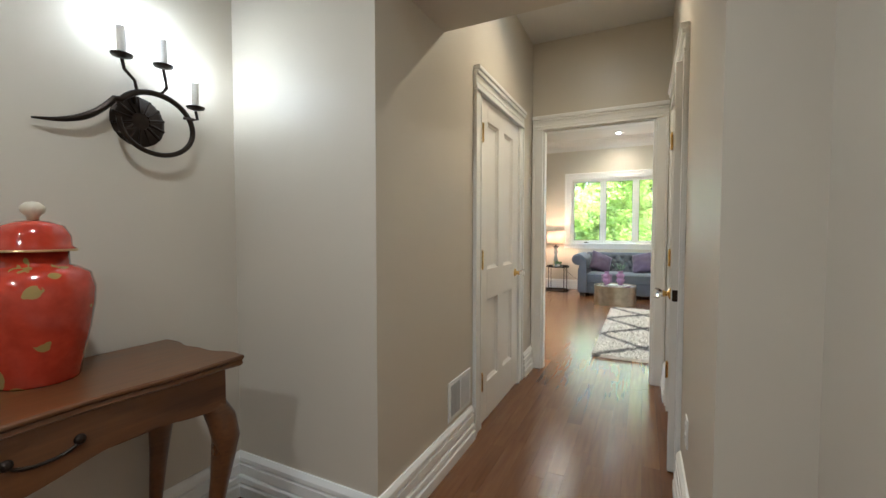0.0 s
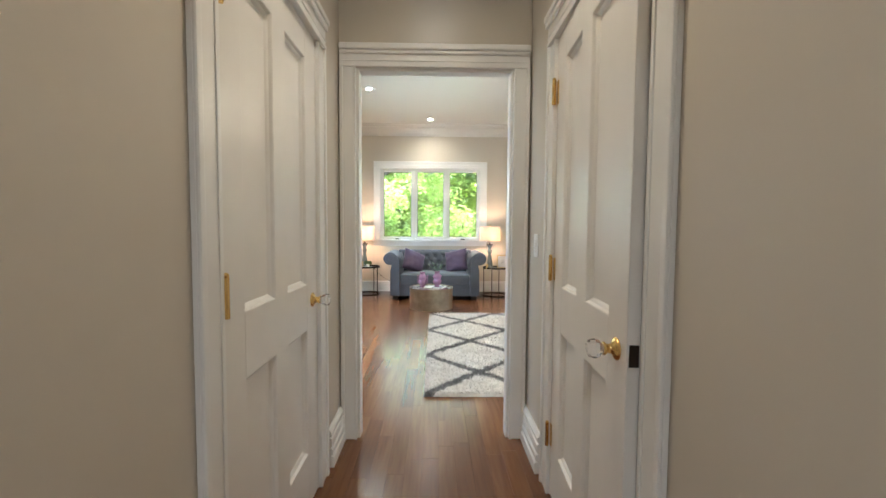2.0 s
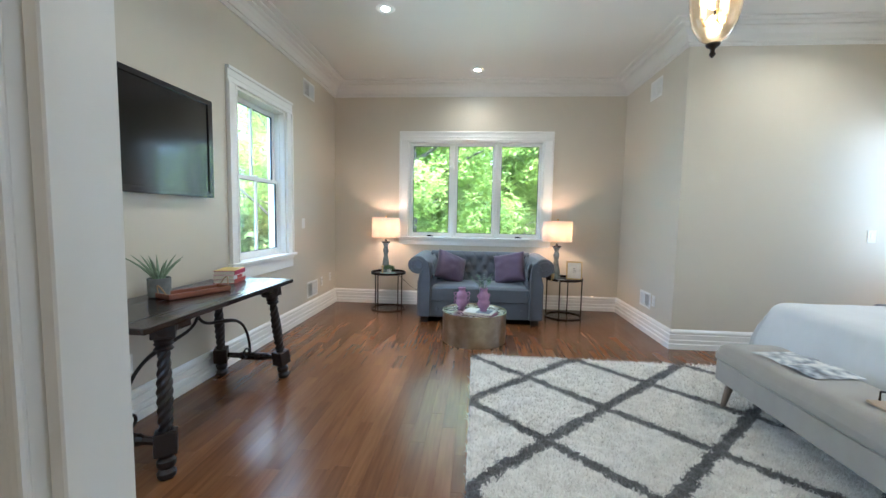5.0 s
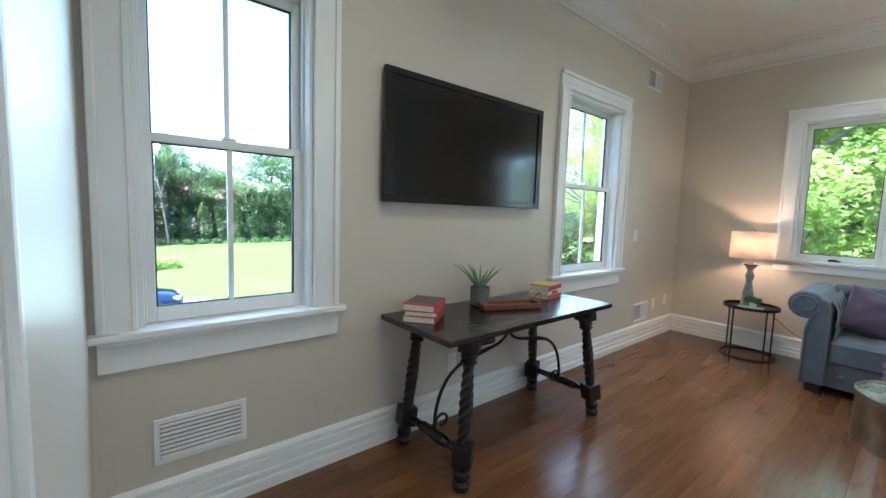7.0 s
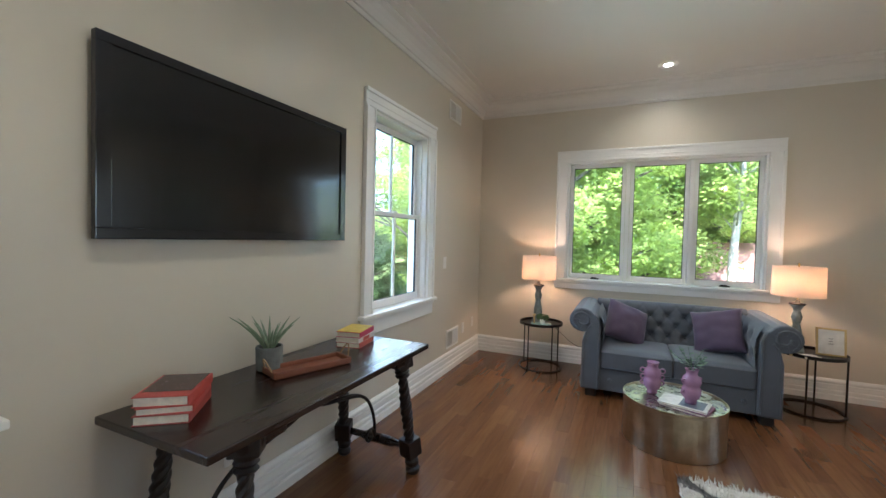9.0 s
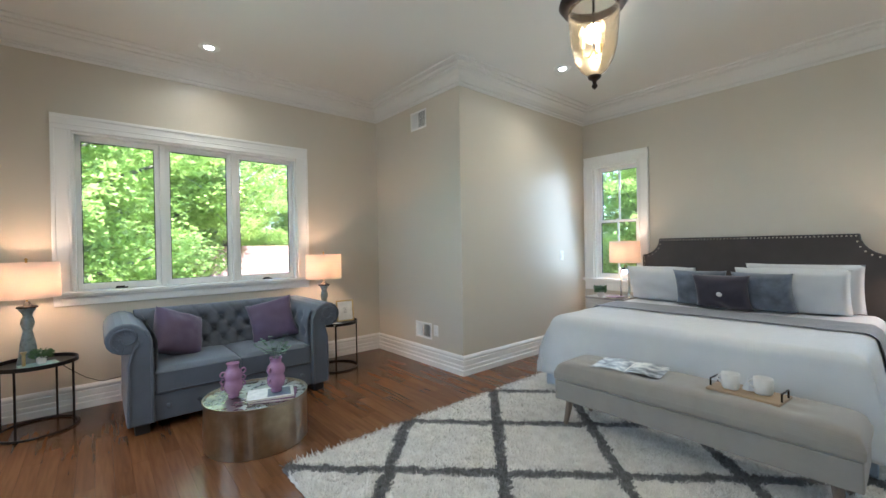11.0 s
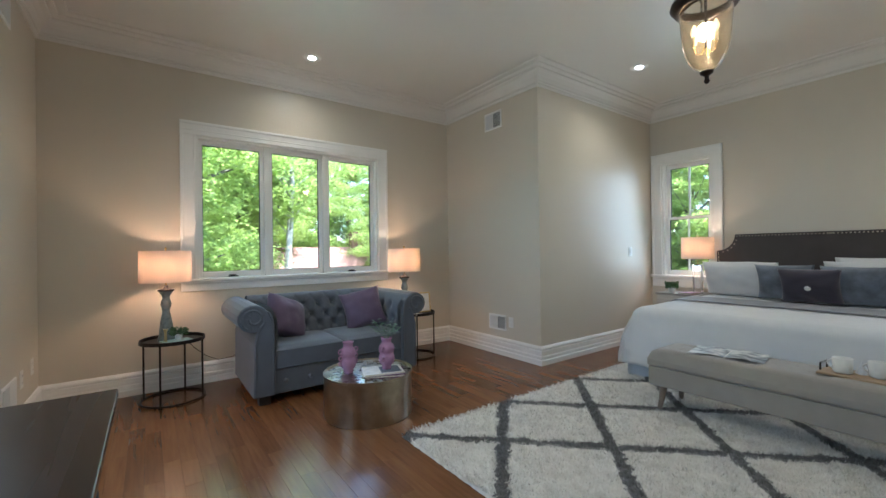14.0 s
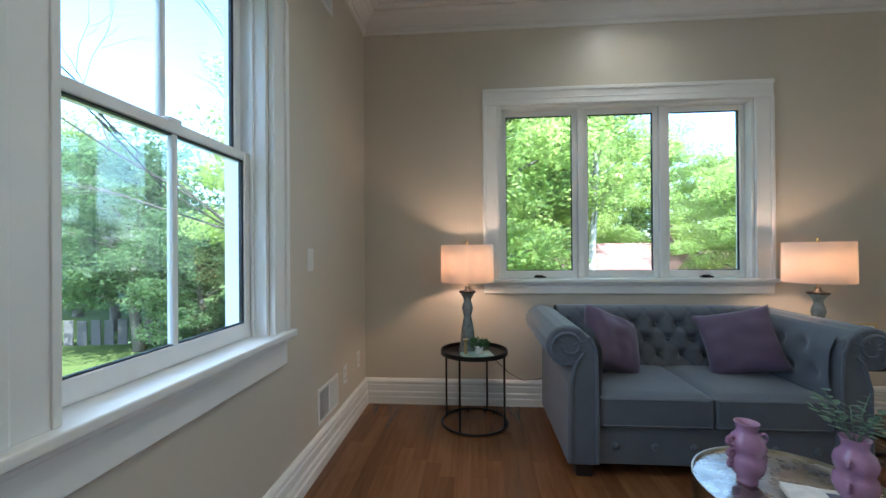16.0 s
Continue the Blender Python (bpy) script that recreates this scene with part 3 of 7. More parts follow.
# ---- wall plates, vents, downlights ----
def plate(name, side, a, z, label, w=0.075, h=0.12, kind_of="switch"):
    root = thing(name, place_on(side, a) @ Matrix.Translation((0, 0, z)), label, kind_of)
    part("cover", boxed(-w / 2, w / 2, 0.0, 0.006, -h / 2, h / 2, 0.003, 2), PLASTIC, root)
    if name == "light_switch":
        for k in range(max(1, round(w / 0.07))):
            c = (k - (max(1, round(w / 0.07)) - 1) / 2) * 0.046
            part("rocker", boxed(c - 0.016, c + 0.016, 0.005, 0.010, -0.033, 0.033, 0.002, 1), PLASTIC, root)
    else:
        for s in (-1, 1):
            bm = bmesh.new()
            box(bm, -0.017, 0.017, 0.005, 0.009, s * 0.024 - 0.014, s * 0.024 + 0.014, 0.004, 2)
            face = part("socket", bm, PLASTIC, root)
            bm = bmesh.new()
            for q in (-0.006, 0.006):
                box(bm, q - 0.001, q + 0.001, 0.0088, 0.0094, s * 0.024 - 0.003, s * 0.024 + 0.006)
            # raised dark bars in place of the shade in the slots
            part("slots", bm, RECESS_SHADE, face)
    return root


plate("light_switch", "west", 8.51, 1.165, "white rocker light switch on the wall")
plate("outlet", "west", 9.07, 0.38, "white wall outlet above the baseboard", kind_of="outlet")
plate("outlet", "west", 9.38, 0.40, "white wall outlet near the corner", kind_of="outlet")
plate("outlet", "west", 6.02, 0.36, "white wall outlet behind the console table", kind_of="outlet")
plate("outlet", "bump", 8.43, 0.39, "white wall outlet beside the vent", kind_of="outlet")
plate("light_switch", "bump_s", 3.64, 1.17, "white light switch beside the bed window")
plate("light_switch", "south", 0.52, 1.145, "white double light switch beside the doorway", w=0.118)
plate("outlet", "south", 1.95, 0.43, "white wall outlet under the painting", kind_of="outlet")
plate("outlet", "south", 2.95, 0.43, "white wall outlet near the window", kind_of="outlet")
plate("light_switch", "hall_e", 3.97, 1.13, "white light switch in the hall")
plate("outlet", "hall_e", 2.45, 0.40, "white wall outlet in the hall", kind_of="outlet")
root = thing("thermostat", place_on("south", 0.56) @ Matrix.Translation((0, 0, 1.47)), "white wall thermostat with a grey display", "thermostat")
part("base", boxed(-0.085, 0.085, 0.0, 0.008, -0.065, 0.065, 0.004, 2), PLASTIC, root)
part("body", boxed(-0.06, 0.07, 0.006, 0.032, -0.05, 0.05, 0.008, 3), PLASTIC, root)
part("display", boxed(-0.03, 0.045, 0.031, 0.0335, -0.018, 0.03), plain("grey_lcd", (0.22, 0.24, 0.22), 0.2), root, "grey display")


def vent(side, a, z, w, h, slats, label, upright=False):
    root = thing("wall_vent", place_on(side, a) @ Matrix.Translation((0, 0, z)), label, "vent")
    e = 0.022
    bm = bmesh.new()
    box(bm, -w / 2, w / 2, 0, 0.008, h / 2 - e, h / 2, 0.002, 1)
    box(bm, -w / 2, w / 2, 0, 0.008, -h / 2, -h / 2 + e, 0.002, 1)
    box(bm, -w / 2, -w / 2 + e, 0, 0.008, -h / 2 + e, h / 2 - e, 0.002, 1)
    box(bm, w / 2 - e, w / 2, 0, 0.008, -h / 2 + e, h / 2 - e, 0.002, 1)
    if upright:
        box(bm, -0.006, 0.006, 0, 0.008, -h / 2 + e, h / 2 - e)
    part("frame", bm, TRIM, root)
    # no duct is built; its shade is a dark sheet on the wall
    part("backing", boxed(-w / 2 + 0.01, w / 2 - 0.01, 0.0005, 0.0015, -h / 2 + 0.01, h / 2 - 0.01), RECESS_SHADE, root, "flat dark sheet for the duct's shade behind the slats")
    n = slats
    for i in range(n):
        if upright:
            c = -w / 2 + e + (w - 2 * e) * (i + 0.5) / n
            bm = boxed(-0.0012, 0.0012, -0.006, 0.006, -h / 2 + e, h / 2 - e)
            bm.transform(Matrix.Translation((c, 0.006, 0)) @ pose(0, 0, 0, 0, 0, 35 if c < 0 else -35))
        else:
            c = -h / 2 + e + (h - 2 * e) * (i + 0.5) / n
            bm = boxed(-w / 2 + e, w / 2 - e, -0.008, 0.008, -0.0014, 0.0014)
            bm.transform(Matrix.Translation((0, 0.006, c)) @ pose(0, 0, 0, -32))
        part("slat", bm, TRIM, root)
    return root


vent("west", 4.586, 0.366, 0.35, 0.195, 8, "white return-air grille under the window")
vent("west", 8.76, 0.335, 0.33, 0.20, 16, "white register beside the corner", True)
vent("west", 8.70, 2.765, 0.32, 0.20, 16, "white high wall register", True)
vent("bump", 8.68, 2.75, 0.29, 0.21, 16, "white high wall register beside the crown", True)
vent("bump", 8.65, 0.37, 0.29, 0.18, 16, "white low wall register", True)
vent("hall_w", 2.565, 0.325, 0.29, 0.21, 14, "white low register in the hall", True)
vent("south", 2.9, 2.70, 0.30, 0.18, 14, "white high wall register on the painting wall", True)

BULB = glowing("downlight_glow", (1.0, 0.95, 0.86), 5.0)
for cx, cy in CAN_PLACES:
    root = thing("downlight", (cx, cy, TOP), "lit recessed ceiling downlight with a white ring", "downlight", "recessed ceiling lights")
    part("trim_ring", lathe([(0.036, -0.002), (0.040, -0.003), (0.058, -0.007), (0.080, -0.005), (0.086, 0.0)], 28), TRIM, root, smooth=True)
    part("lens", lathe([(0.0, -0.0015), (0.037, -0.0015)], 24), BULB, root, "glowing lens")

# floor planks
plank_mesh = bpy.data.meshes.new("plank")
PW = 0.086
bm = bmesh.new()
c = 0.0004
tops = [bm.verts.new((sx * (PW / 2 - 0.0002 - c), sy * 0.5, 0.0)) for sx, sy in ((-1, -1), (1, -1), (1, 1), (-1, 1))]
mids = [bm.verts.new((sx * (PW / 2 - 0.0002), sy * 0.4996, -c)) for sx, sy in ((-1, -1), (1, -1), (1, 1), (-1, 1))]
for v, (sx, sy) in zip(tops, ((-1, -1), (1, -1), (1, 1), (-1, 1))):
    v.co.y = sy * 0.4985
lows = [bm.verts.new((v.co.x, v.co.y, -0.0036)) for v in mids]
bm.faces.new(tops)
for a, b in ((tops, mids), (mids, lows)):
    for i in range(4):
        bm.faces.new((a[i], b[i], b[(i + 1) % 4], a[(i + 1) % 4]))
bmesh.ops.recalc_face_normals(bm, faces=bm.faces)
bm.to_mesh(plank_mesh)
bm.free()
plank_mesh.materials.append(OAK)
rng = random.Random(5)
rest_v, rest_f = [], []
single = 0
x = WEST - 0.05
while x < EAST:
    runs = [(HALL_N, BUMP_Y if x > BUMP_X else NORTH)]
    if HALL_L - 0.05 < x < HALL_R + 0.05:
        runs = [(FOYER_S, NORTH)]
    elif FOYER_L - 0.05 < x < FOYER_R + 0.05:
        runs.append((FOYER_S, FOYER_N))
    for y0, y1 in runs:
        y = y0 - rng.uniform(0.0, 0.5)
        while y < y1:
            ln = rng.choice((0.3, 0.45, 0.6, 0.75, 0.9, 1.15))
            e = min(y + ln, y1 + 0.05)
            s = max(y, y0 - 0.05)
            if e - s > 0.05:
                mid = (s + e) / 2
                near = (x < 1.3 and 4.2 < mid < 8.6) or (HALL_L < x < HALL_R and 1.9 < mid < 4.2)
                if near and single < 300:
                    ob = new("plank", plank_mesh)
                    ob.parent = floor_base
                    ob.location, ob.scale = (x, mid, 0.0), (1, e - s, 1)
                    single += 1
                else:
                    k = len(rest_v)
                    rest_v += [(x + sx * (PW / 2 - 0.0003), mid + sy * ((e - s) / 2 - 0.0004), 0.0) for sx, sy in ((-1, -1), (1, -1), (1, 1), (-1, 1))]
                    rest_v += [(vx, vy, -0.0036) for vx, vy, _ in rest_v[k:k + 4]]
                    rest_f += [[k + i for i in f] for f in ((0, 1, 2, 3), (0, 4, 5, 1), (1, 5, 6, 2), (2, 6, 7, 3), (3, 7, 4, 0))]
            y += ln
    x += PW
me = bpy.data.meshes.new("planks")
me.from_pydata(rest_v, [], rest_f)
me.materials.append(OAK)
planks = new("planks", me)
planks.parent = floor_base
tagged(planks, kind="stuff")

# ---- bedroom furniture ----
WALNUT = wood("dark_walnut", (0.017, 0.007, 0.005), (0.007, 0.0035, 0.003), "y", 0.26, coat=0.25)
CARVED = wood("dark_carved_walnut", (0.013, 0.006, 0.0045), (0.006, 0.003, 0.0025), "z", 0.42)
SOFA = cloth("slate_blue_velvet", (0.088, 0.098, 0.118), 700, 0.14, 0.7, 0.3, 0.2)
PURPLE = cloth("dusty_purple_velvet", (0.092, 0.060, 0.108), 600, 0.15, 0.7, 0.3, 0.2)
SCREEN = plain("black_screen", (0.006, 0.0065, 0.007), 0.12, vary=0.1, bump=0.0)
BEZEL = plain("gloss_black_bezel", (0.010, 0.010, 0.012), 0.12, vary=0.1, bump=0.02)
PAGES = plain("book_pages", (0.72, 0.67, 0.56), 0.8, vary=0.12, scale=60, bump=0.5, fine=400)
ANTIQUE = plain("brushed_antique_brass", (0.42, 0.36, 0.26), 0.32, 1.0, vary=0.22, scale=9, bump=0.25, fine=90)
LEAF = plain("plant_leaf", (0.07, 0.14, 0.05), 0.5, vary=0.3, scale=40)
EUCALYPT = plain("eucalyptus_leaf", (0.12, 0.19, 0.13), 0.6, vary=0.3, scale=40)
LILAC = plain("lilac_glaze", (0.34, 0.185, 0.30), 0.22, vary=0.1, scale=18, bump=0.1, fine=60)
BOTTOM_BLACK = plain("black_foot", (0.015, 0.012, 0.011), 0.4)


def book(root_name, m, w, d, h, cover, label, group=""):
    """A closed book lying flat: w along x (the spine at +x), d along y, h thick."""
    root = thing(root_name, m, label, "book", group)
    bm = bmesh.new()
    box(bm, -w / 2, w / 2, -d / 2, d / 2, 0, 0.003, 0.001, 1)
    box(bm, -w / 2, w / 2, -d / 2, d / 2, h - 0.003, h, 0.001, 1)
    box(bm, w / 2 - 0.004, w / 2 + 0.001, -d / 2, d / 2, 0.001, h - 0.001, 0.001, 1)
    part("cover", bm, cover, root)
    bm = bmesh.new()
    box(bm, -w / 2 + 0.005, w / 2 - 0.004, -d / 2 + 0.005, d / 2 - 0.005, 0.003, h - 0.003)
    part("page_block", bm, PAGES, root, "cream paper pages")
    return root


def cover(name, colour, rough=0.4):
    return plain(name, colour, rough, vary=0.15, scale=25, bump=0.1)


RED, DEEP, MAGENTA, YELLOW, WHITE_C, BLACK_C = (cover(n, c) for n, c in (("red_cover", (0.42, 0.06, 0.045)), ("deep_red_cover", (0.30, 0.045, 0.035)), ("magenta_cover", (0.45, 0.03, 0.10)), ("yellow_cover", (0.60, 0.46, 0.07)), ("white_cover", (0.72, 0.70, 0.66)), ("dark_cover", (0.03, 0.028, 0.03))))

# carved trestle console table
TX0, TX1, TY0, TY1, TZ = -2.125, -1.535, 5.45, 6.90, 0.768
table = thing("console_table", (0, 0, 0), "dark walnut trestle console table with iron scroll stretchers", "table")
part("tabletop", boxed(TX0, TX1, TY0, TY1, TZ - 0.03, TZ, 0.006, 3), WALNUT, table)


def turned_leg(foot, top):
    """A twisted baluster leg leaning from foot to top, blocks near each end."""
    f, t = Vector(foot), Vector(top)
    d = (t - f).normalized()
    ln = (t - f).length
    m = Matrix.Translation(f) @ d.to_track_quat("Z", "X").to_matrix().to_4x4()
    bm = lathe([(0.0, 0.0), (0.030, 0.0), (0.040, 0.012), (0.042, 0.03), (0.030, 0.048), (0.040, 0.062), (0.042, 0.085), (0.030, 0.10), (0.036, 0.115)], 20)
    box(bm, -0.048, 0.048, -0.048, 0.048, 0.115, 0.225, 0.008, 2)
    steps, turns = 44, 2.1
    z0, z1 = 0.225, ln - 0.135

    def shaft(u, v):
        a = 2 * math.pi * u
        twist = 2 * math.pi * turns * v
        r = 0.029 + 0.0035 * math.cos(4 * (a - twist)) + 0.006 * math.sin(math.pi * v) ** 2 - 0.004 * v
        return Vector((r * math.cos(a), r * math.sin(a), z0 + (z1 - z0) * v))
    grid_surface(shaft, 24, steps, bm, wrap=True)
    lathe([(0.036, z1), (0.044, z1 + 0.01), (0.034, z1 + 0.022), (0.044, z1 + 0.034), (0.036, z1 + 0.046)], 20, bm)
    lathe([(0.040, z1 + 0.046), (0.052, z1 + 0.075), (0.060, z1 + 0.10), (0.062, ln - 0.012)], 20, bm)
    box(bm, -0.050, 0.050, -0.052, 0.052, z1 + 0.060, ln - 0.01, 0.006, 2)
    bm.transform(m)
    return bm


LEGS = [((-2.06, 5.575, 0), (-2.04, 5.66, TZ - 0.03)), ((-1.56, 5.575, 0), (-1.62, 5.66, TZ - 0.03)), ((-2.08, 6.80, 0), (-2.04, 6.70, TZ - 0.03)), ((-1.58, 6.815, 0), (-1.62, 6.70, TZ - 0.03))]
for f, t in LEGS:
    part("leg", turned_leg(f, t), CARVED, table, smooth=False)
for y, s in ((5.60, 1), (6.79, -1)):
    bm = bmesh.new()
    tube([(-2.03, y, 0.165), (-1.93, y, 0.165), (-1.90, y, 0.165), (-1.72, y, 0.165), (-1.69, y, 0.165), (-1.61, y, 0.165)], 0.026, 14, bm, taper=[0.75, 0.8, 1.15, 1.15, 0.8, 0.75])
    part("stretcher", bm, WALNUT, table)
    bm = bmesh.new()
    for q in range(2):
        xx = -2.04 if q == 0 else -1.62
        box(bm, xx - 0.05, xx + 0.05, y - 0.02 + s * 0.07, y + 0.12 * s + s * 0.07 if s > 0 else y + 0.02 + s * 0.07, TZ - 0.075, TZ - 0.03, 0.006, 2) if s > 0 else box(bm, xx - 0.05, xx + 0.05, y - 0.20, y - 0.05, TZ - 0.075, TZ - 0.03, 0.006, 2)
    box(bm, -2.06, -1.60, y + s * 0.045 - 0.02, y + s * 0.045 + 0.05, TZ - 0.06, TZ - 0.03, 0.006, 2)
    part("bracket", bm, WALNUT, table)


def scroll(y_foot, y_mid, s):
    pts = []
    for i in range(22):
        a = -2.2 + i * 0.26
        r = 0.022 + 0.0012 * i
        pts.append((-1.83, y_foot + s * (0.055 + r * math.cos(a)), 0.215 + r * math.sin(a) - 0.01))
    foot = [(-1.83, y_foot, 0.185), (-1.83, y_foot + s * 0.002, 0.26), (-1.83, y_foot + s * 0.03, 0.36), (-1.83, y_foot + s * 0.085, 0.445), (-1.83, y_foot + s * 0.17, 0.50), (-1.83, y_foot + s * 0.30, 0.530), (-1.83, y_mid - s * 0.02, 0.555), (-1.83, y_mid + s * 0.05, 0.60), (-1.83, y_mid + s * 0.085, 0.67), (-1.83, y_mid + s * 0.09, TZ - 0.03)]
    dense = []
    for a, b in zip(foot, foot[1:]):
        for k in range(4):
            dense.append(tuple(Vector(a).lerp(Vector(b), k / 4)))
    dense.append(foot[-1])
    for _ in range(3):
        dense = [dense[0]] + [tuple((Vector(a) + 2 * Vector(b) + Vector(c)) / 4) for a, b, c in zip(dense, dense[1:], dense[2:])] + [dense[-1]]
    taper = [1 + 0.55 * math.exp(-((i / len(dense) - 0.52) ** 2) / 0.006) for i in range(len(dense))]
    bm = tube(dense, 0.0095, 8, taper=taper)
    tube(pts, 0.008, 8, bm)
    part("iron_scroll", bm, BLACK_IRON, table, "wrought black iron scroll")


scroll(5.62, 6.13, 1)
scroll(6.77, 6.26, -1)

# on the console table
STACK = "books on the console table"
z = TZ
for i, (mat_, h, dx, dy, r) in enumerate(((DEEP, 0.034, 0.0, 0.0, 38), (RED, 0.026, 0.002, 0.004, 41), (RED, 0.036, -0.002, 0.003, 36))):
    book("book", pose(-1.93 + dx, 5.605 + dy, z, 0, 0, r), 0.175, 0.232, h, mat_, "red hardback with cream pages, stacked on the console", STACK)
    z += h
sq = tagged(part("book_jacket", boxed(-0.078, 0.080, -0.07, 0.108, 0.0005, 0.0016), cover("dark_photo_jacket", (0.07, 0.04, 0.035), 0.25)), "dark printed picture on the top book's jacket", "book cover")
sq.matrix_world = pose(-1.932, 5.608, z, 0, 0, 36)
z = TZ
for i, (mat_, h, r) in enumerate(((RED, 0.030, 12), (WHITE_C, 0.030, 9), (MAGENTA, 0.032, 13))):
    b = book("book", pose(-1.93, 6.69, z, 0, 0, r), 0.15, 0.215, h, mat_, ("red hardback at the foot of a stack", "white and red hardback in a stack", "magenta book with a yellow cover on top")[i], STACK)
    z += h
ob = tagged(part("book_jacket", boxed(-0.073, 0.073, -0.105, 0.105, 0.0004, 0.0016), YELLOW), "bright yellow cover of the top book", "book cover")
ob.matrix_world = pose(-1.93, 6.69, z, 0, 0, 13)
band = tagged(part("book_band", boxed(0.0, 0.0018, -0.05, 0.03, 0.004, 0.026), RED), "red title band on a white book's spine", "book cover")
band.matrix_world = pose(-1.93, 6.69, TZ + 0.030, 0, 0, 9) @ Matrix.Translation((0.0762, 0, 0))

CONCRETE = plain("grey_concrete_pot", (0.14, 0.15, 0.15), 0.8, vary=0.2, scale=30, bump=0.4)
SOIL = plain("potting_soil", (0.03, 0.02, 0.014), 0.95, bump=1.0, fine=220, depth=0.004)
pot = thing("potted_aloe", (-2.0, 6.10, TZ), "green aloe in a round grey concrete pot", "plant")
part("pot", lathe([(0.0, 0.0), (0.052, 0.0), (0.060, 0.008), (0.062, 0.11), (0.060, 0.115), (0.054, 0.115), (0.054, 0.10), (0.0, 0.10)], 32), CONCRETE, pot, smooth=False)
part("soil", lathe([(0.0, 0.103), (0.054, 0.1015)], 20), SOIL, pot)
rng = random.Random(3)
ALOE = plain("aloe_skin", (0.20, 0.27, 0.17), 0.45, vary=0.25, scale=60)
for i in range(13):
    a = i * 2.4
    lean = 0.30 + 0.75 * (i / 13)
    ln = rng.uniform(0.12, 0.19)
    pts = [(0.015 * math.cos(a) + math.cos(a) * lean * ln * s * (0.6 + 0.4 * s), 0.015 * math.sin(a) + math.sin(a) * lean * ln * s * (0.6 + 0.4 * s), 0.098 + ln * s * (1 - 0.12 * lean * s)) for s in (0, 0.25, 0.5, 0.75, 1)]
    part("leaf", tube(pts, 0.0085, 7, taper=[0.9, 1, 0.8, 0.5, 0.08]), ALOE, pot)

TERRA = wood("red_brown_tray_wood", (0.22, 0.075, 0.035), (0.13, 0.04, 0.02), "x", 0.5)
tray = thing("serving_tray", pose(-1.845, 6.20, TZ, 0, 0, 69), "narrow red-brown wooden tray with rope handles", "tray")
bm = bmesh.new()
box(bm, -0.19, 0.19, -0.065, 0.065, 0.0, 0.012, 0.004, 2)
box(bm, -0.19, 0.19, -0.070, -0.058, 0.004, 0.032, 0.005, 2)
box(bm, -0.19, 0.19, 0.058, 0.070, 0.004, 0.032, 0.005, 2)
box(bm, -0.198, -0.184, -0.068, 0.068, 0.004, 0.034, 0.005, 2)
box(bm, 0.184, 0.198, -0.068, 0.068, 0.004, 0.034, 0.005, 2)
part("tray_body", bm, TERRA, tray)
for s in (-1, 1):
    arc = [(s * (0.195 + 0.022 * math.sin(math.pi * k / 10)), -0.04 + 0.08 * k / 10, 0.030 + 0.055 * math.sin(math.pi * k / 10)) for k in range(11)]
    part("handle", tube(arc, 0.004, 8), plain("jute_rope", (0.33, 0.22, 0.12), 0.9, bump=0.6), tray, "looped jute handle")

# television
tv = thing("television", (WEST, (5.442 + 6.789) / 2, (1.39 + 2.105) / 2), "black flat television mounted on the wall, switched off", "television")
W2, H2 = 0.6735, 0.3575
part("casing", boxed(0.012, 0.045, -W2 + 0.02, W2 - 0.02, -H2 + 0.02, H2 - 0.02, 0.006, 2), BEZEL, tv)
bm = bmesh.new()
for a, b, c, d in ((-W2, W2, H2 - 0.036, H2), (-W2, W2, -H2, -H2 + 0.040), (-W2, -W2 + 0.050, -H2 + 0.040, H2 - 0.036), (W2 - 0.050, W2, -H2 + 0.040, H2 - 0.036)):
    box(bm, 0.030, 0.060, a, b, c, d, 0.003, 2)
part("bezel", bm, BEZEL, tv)
part("screen", boxed(0.044, 0.052, -W2 + 0.048, W2 - 0.048, -H2 + 0.038, H2 - 0.034), SCREEN, tv)
part("wall_bracket", boxed(0.0, 0.014, -0.2, 0.2, -0.15, 0.15, 0.003, 1), BLACK_IRON, tv)

# ---- sofa group ----
SX, SY0, SY1 = -0.045, 8.60, 9.45
sofa = thing("sofa", (SX, 0, 0), "slate-blue tufted velvet sofa with rolled arms", "sofa")
HALF = 0.755


def arm_bm(s):
    """The rolled arm: a panel that curls outward, swept along y."""
    prof = [(0.585, 0.07), (0.585, 0.50), (0.590, 0.66), (0.610, 0.735)]
    for k in range(15):
        a = math.radians(150 - k * 22)
        prof.append((0.745 + 0.118 * math.cos(a), 0.700 + 0.108 * math.sin(a)))
    prof += [(0.715, 0.62), (0.745, 0.50), (0.750, 0.07)]
    bm = bmesh.new()
    ys = [(SY0 - 0.012, 0.985), (SY0 + 0.01, 1.0), (SY0 + 0.25, 1.0), (SY1 - 0.22, 1.0), (SY1, 1.0)]
    rows = []
    for y, q in ys:
        rows.append([bm.verts.new((s * (0.67 + (x - 0.67) * q), y, 0.4 + (z - 0.4) * q)) for x, z in prof])
    for a, b in zip(rows, rows[1:]):
        for k in range(len(prof)):
            bm.faces.new((a[k], a[(k + 1) % len(prof)], b[(k + 1) % len(prof)], b[k]))
    bm.faces.new(rows[0])
    bm.faces.new(rows[-1])
    return bm


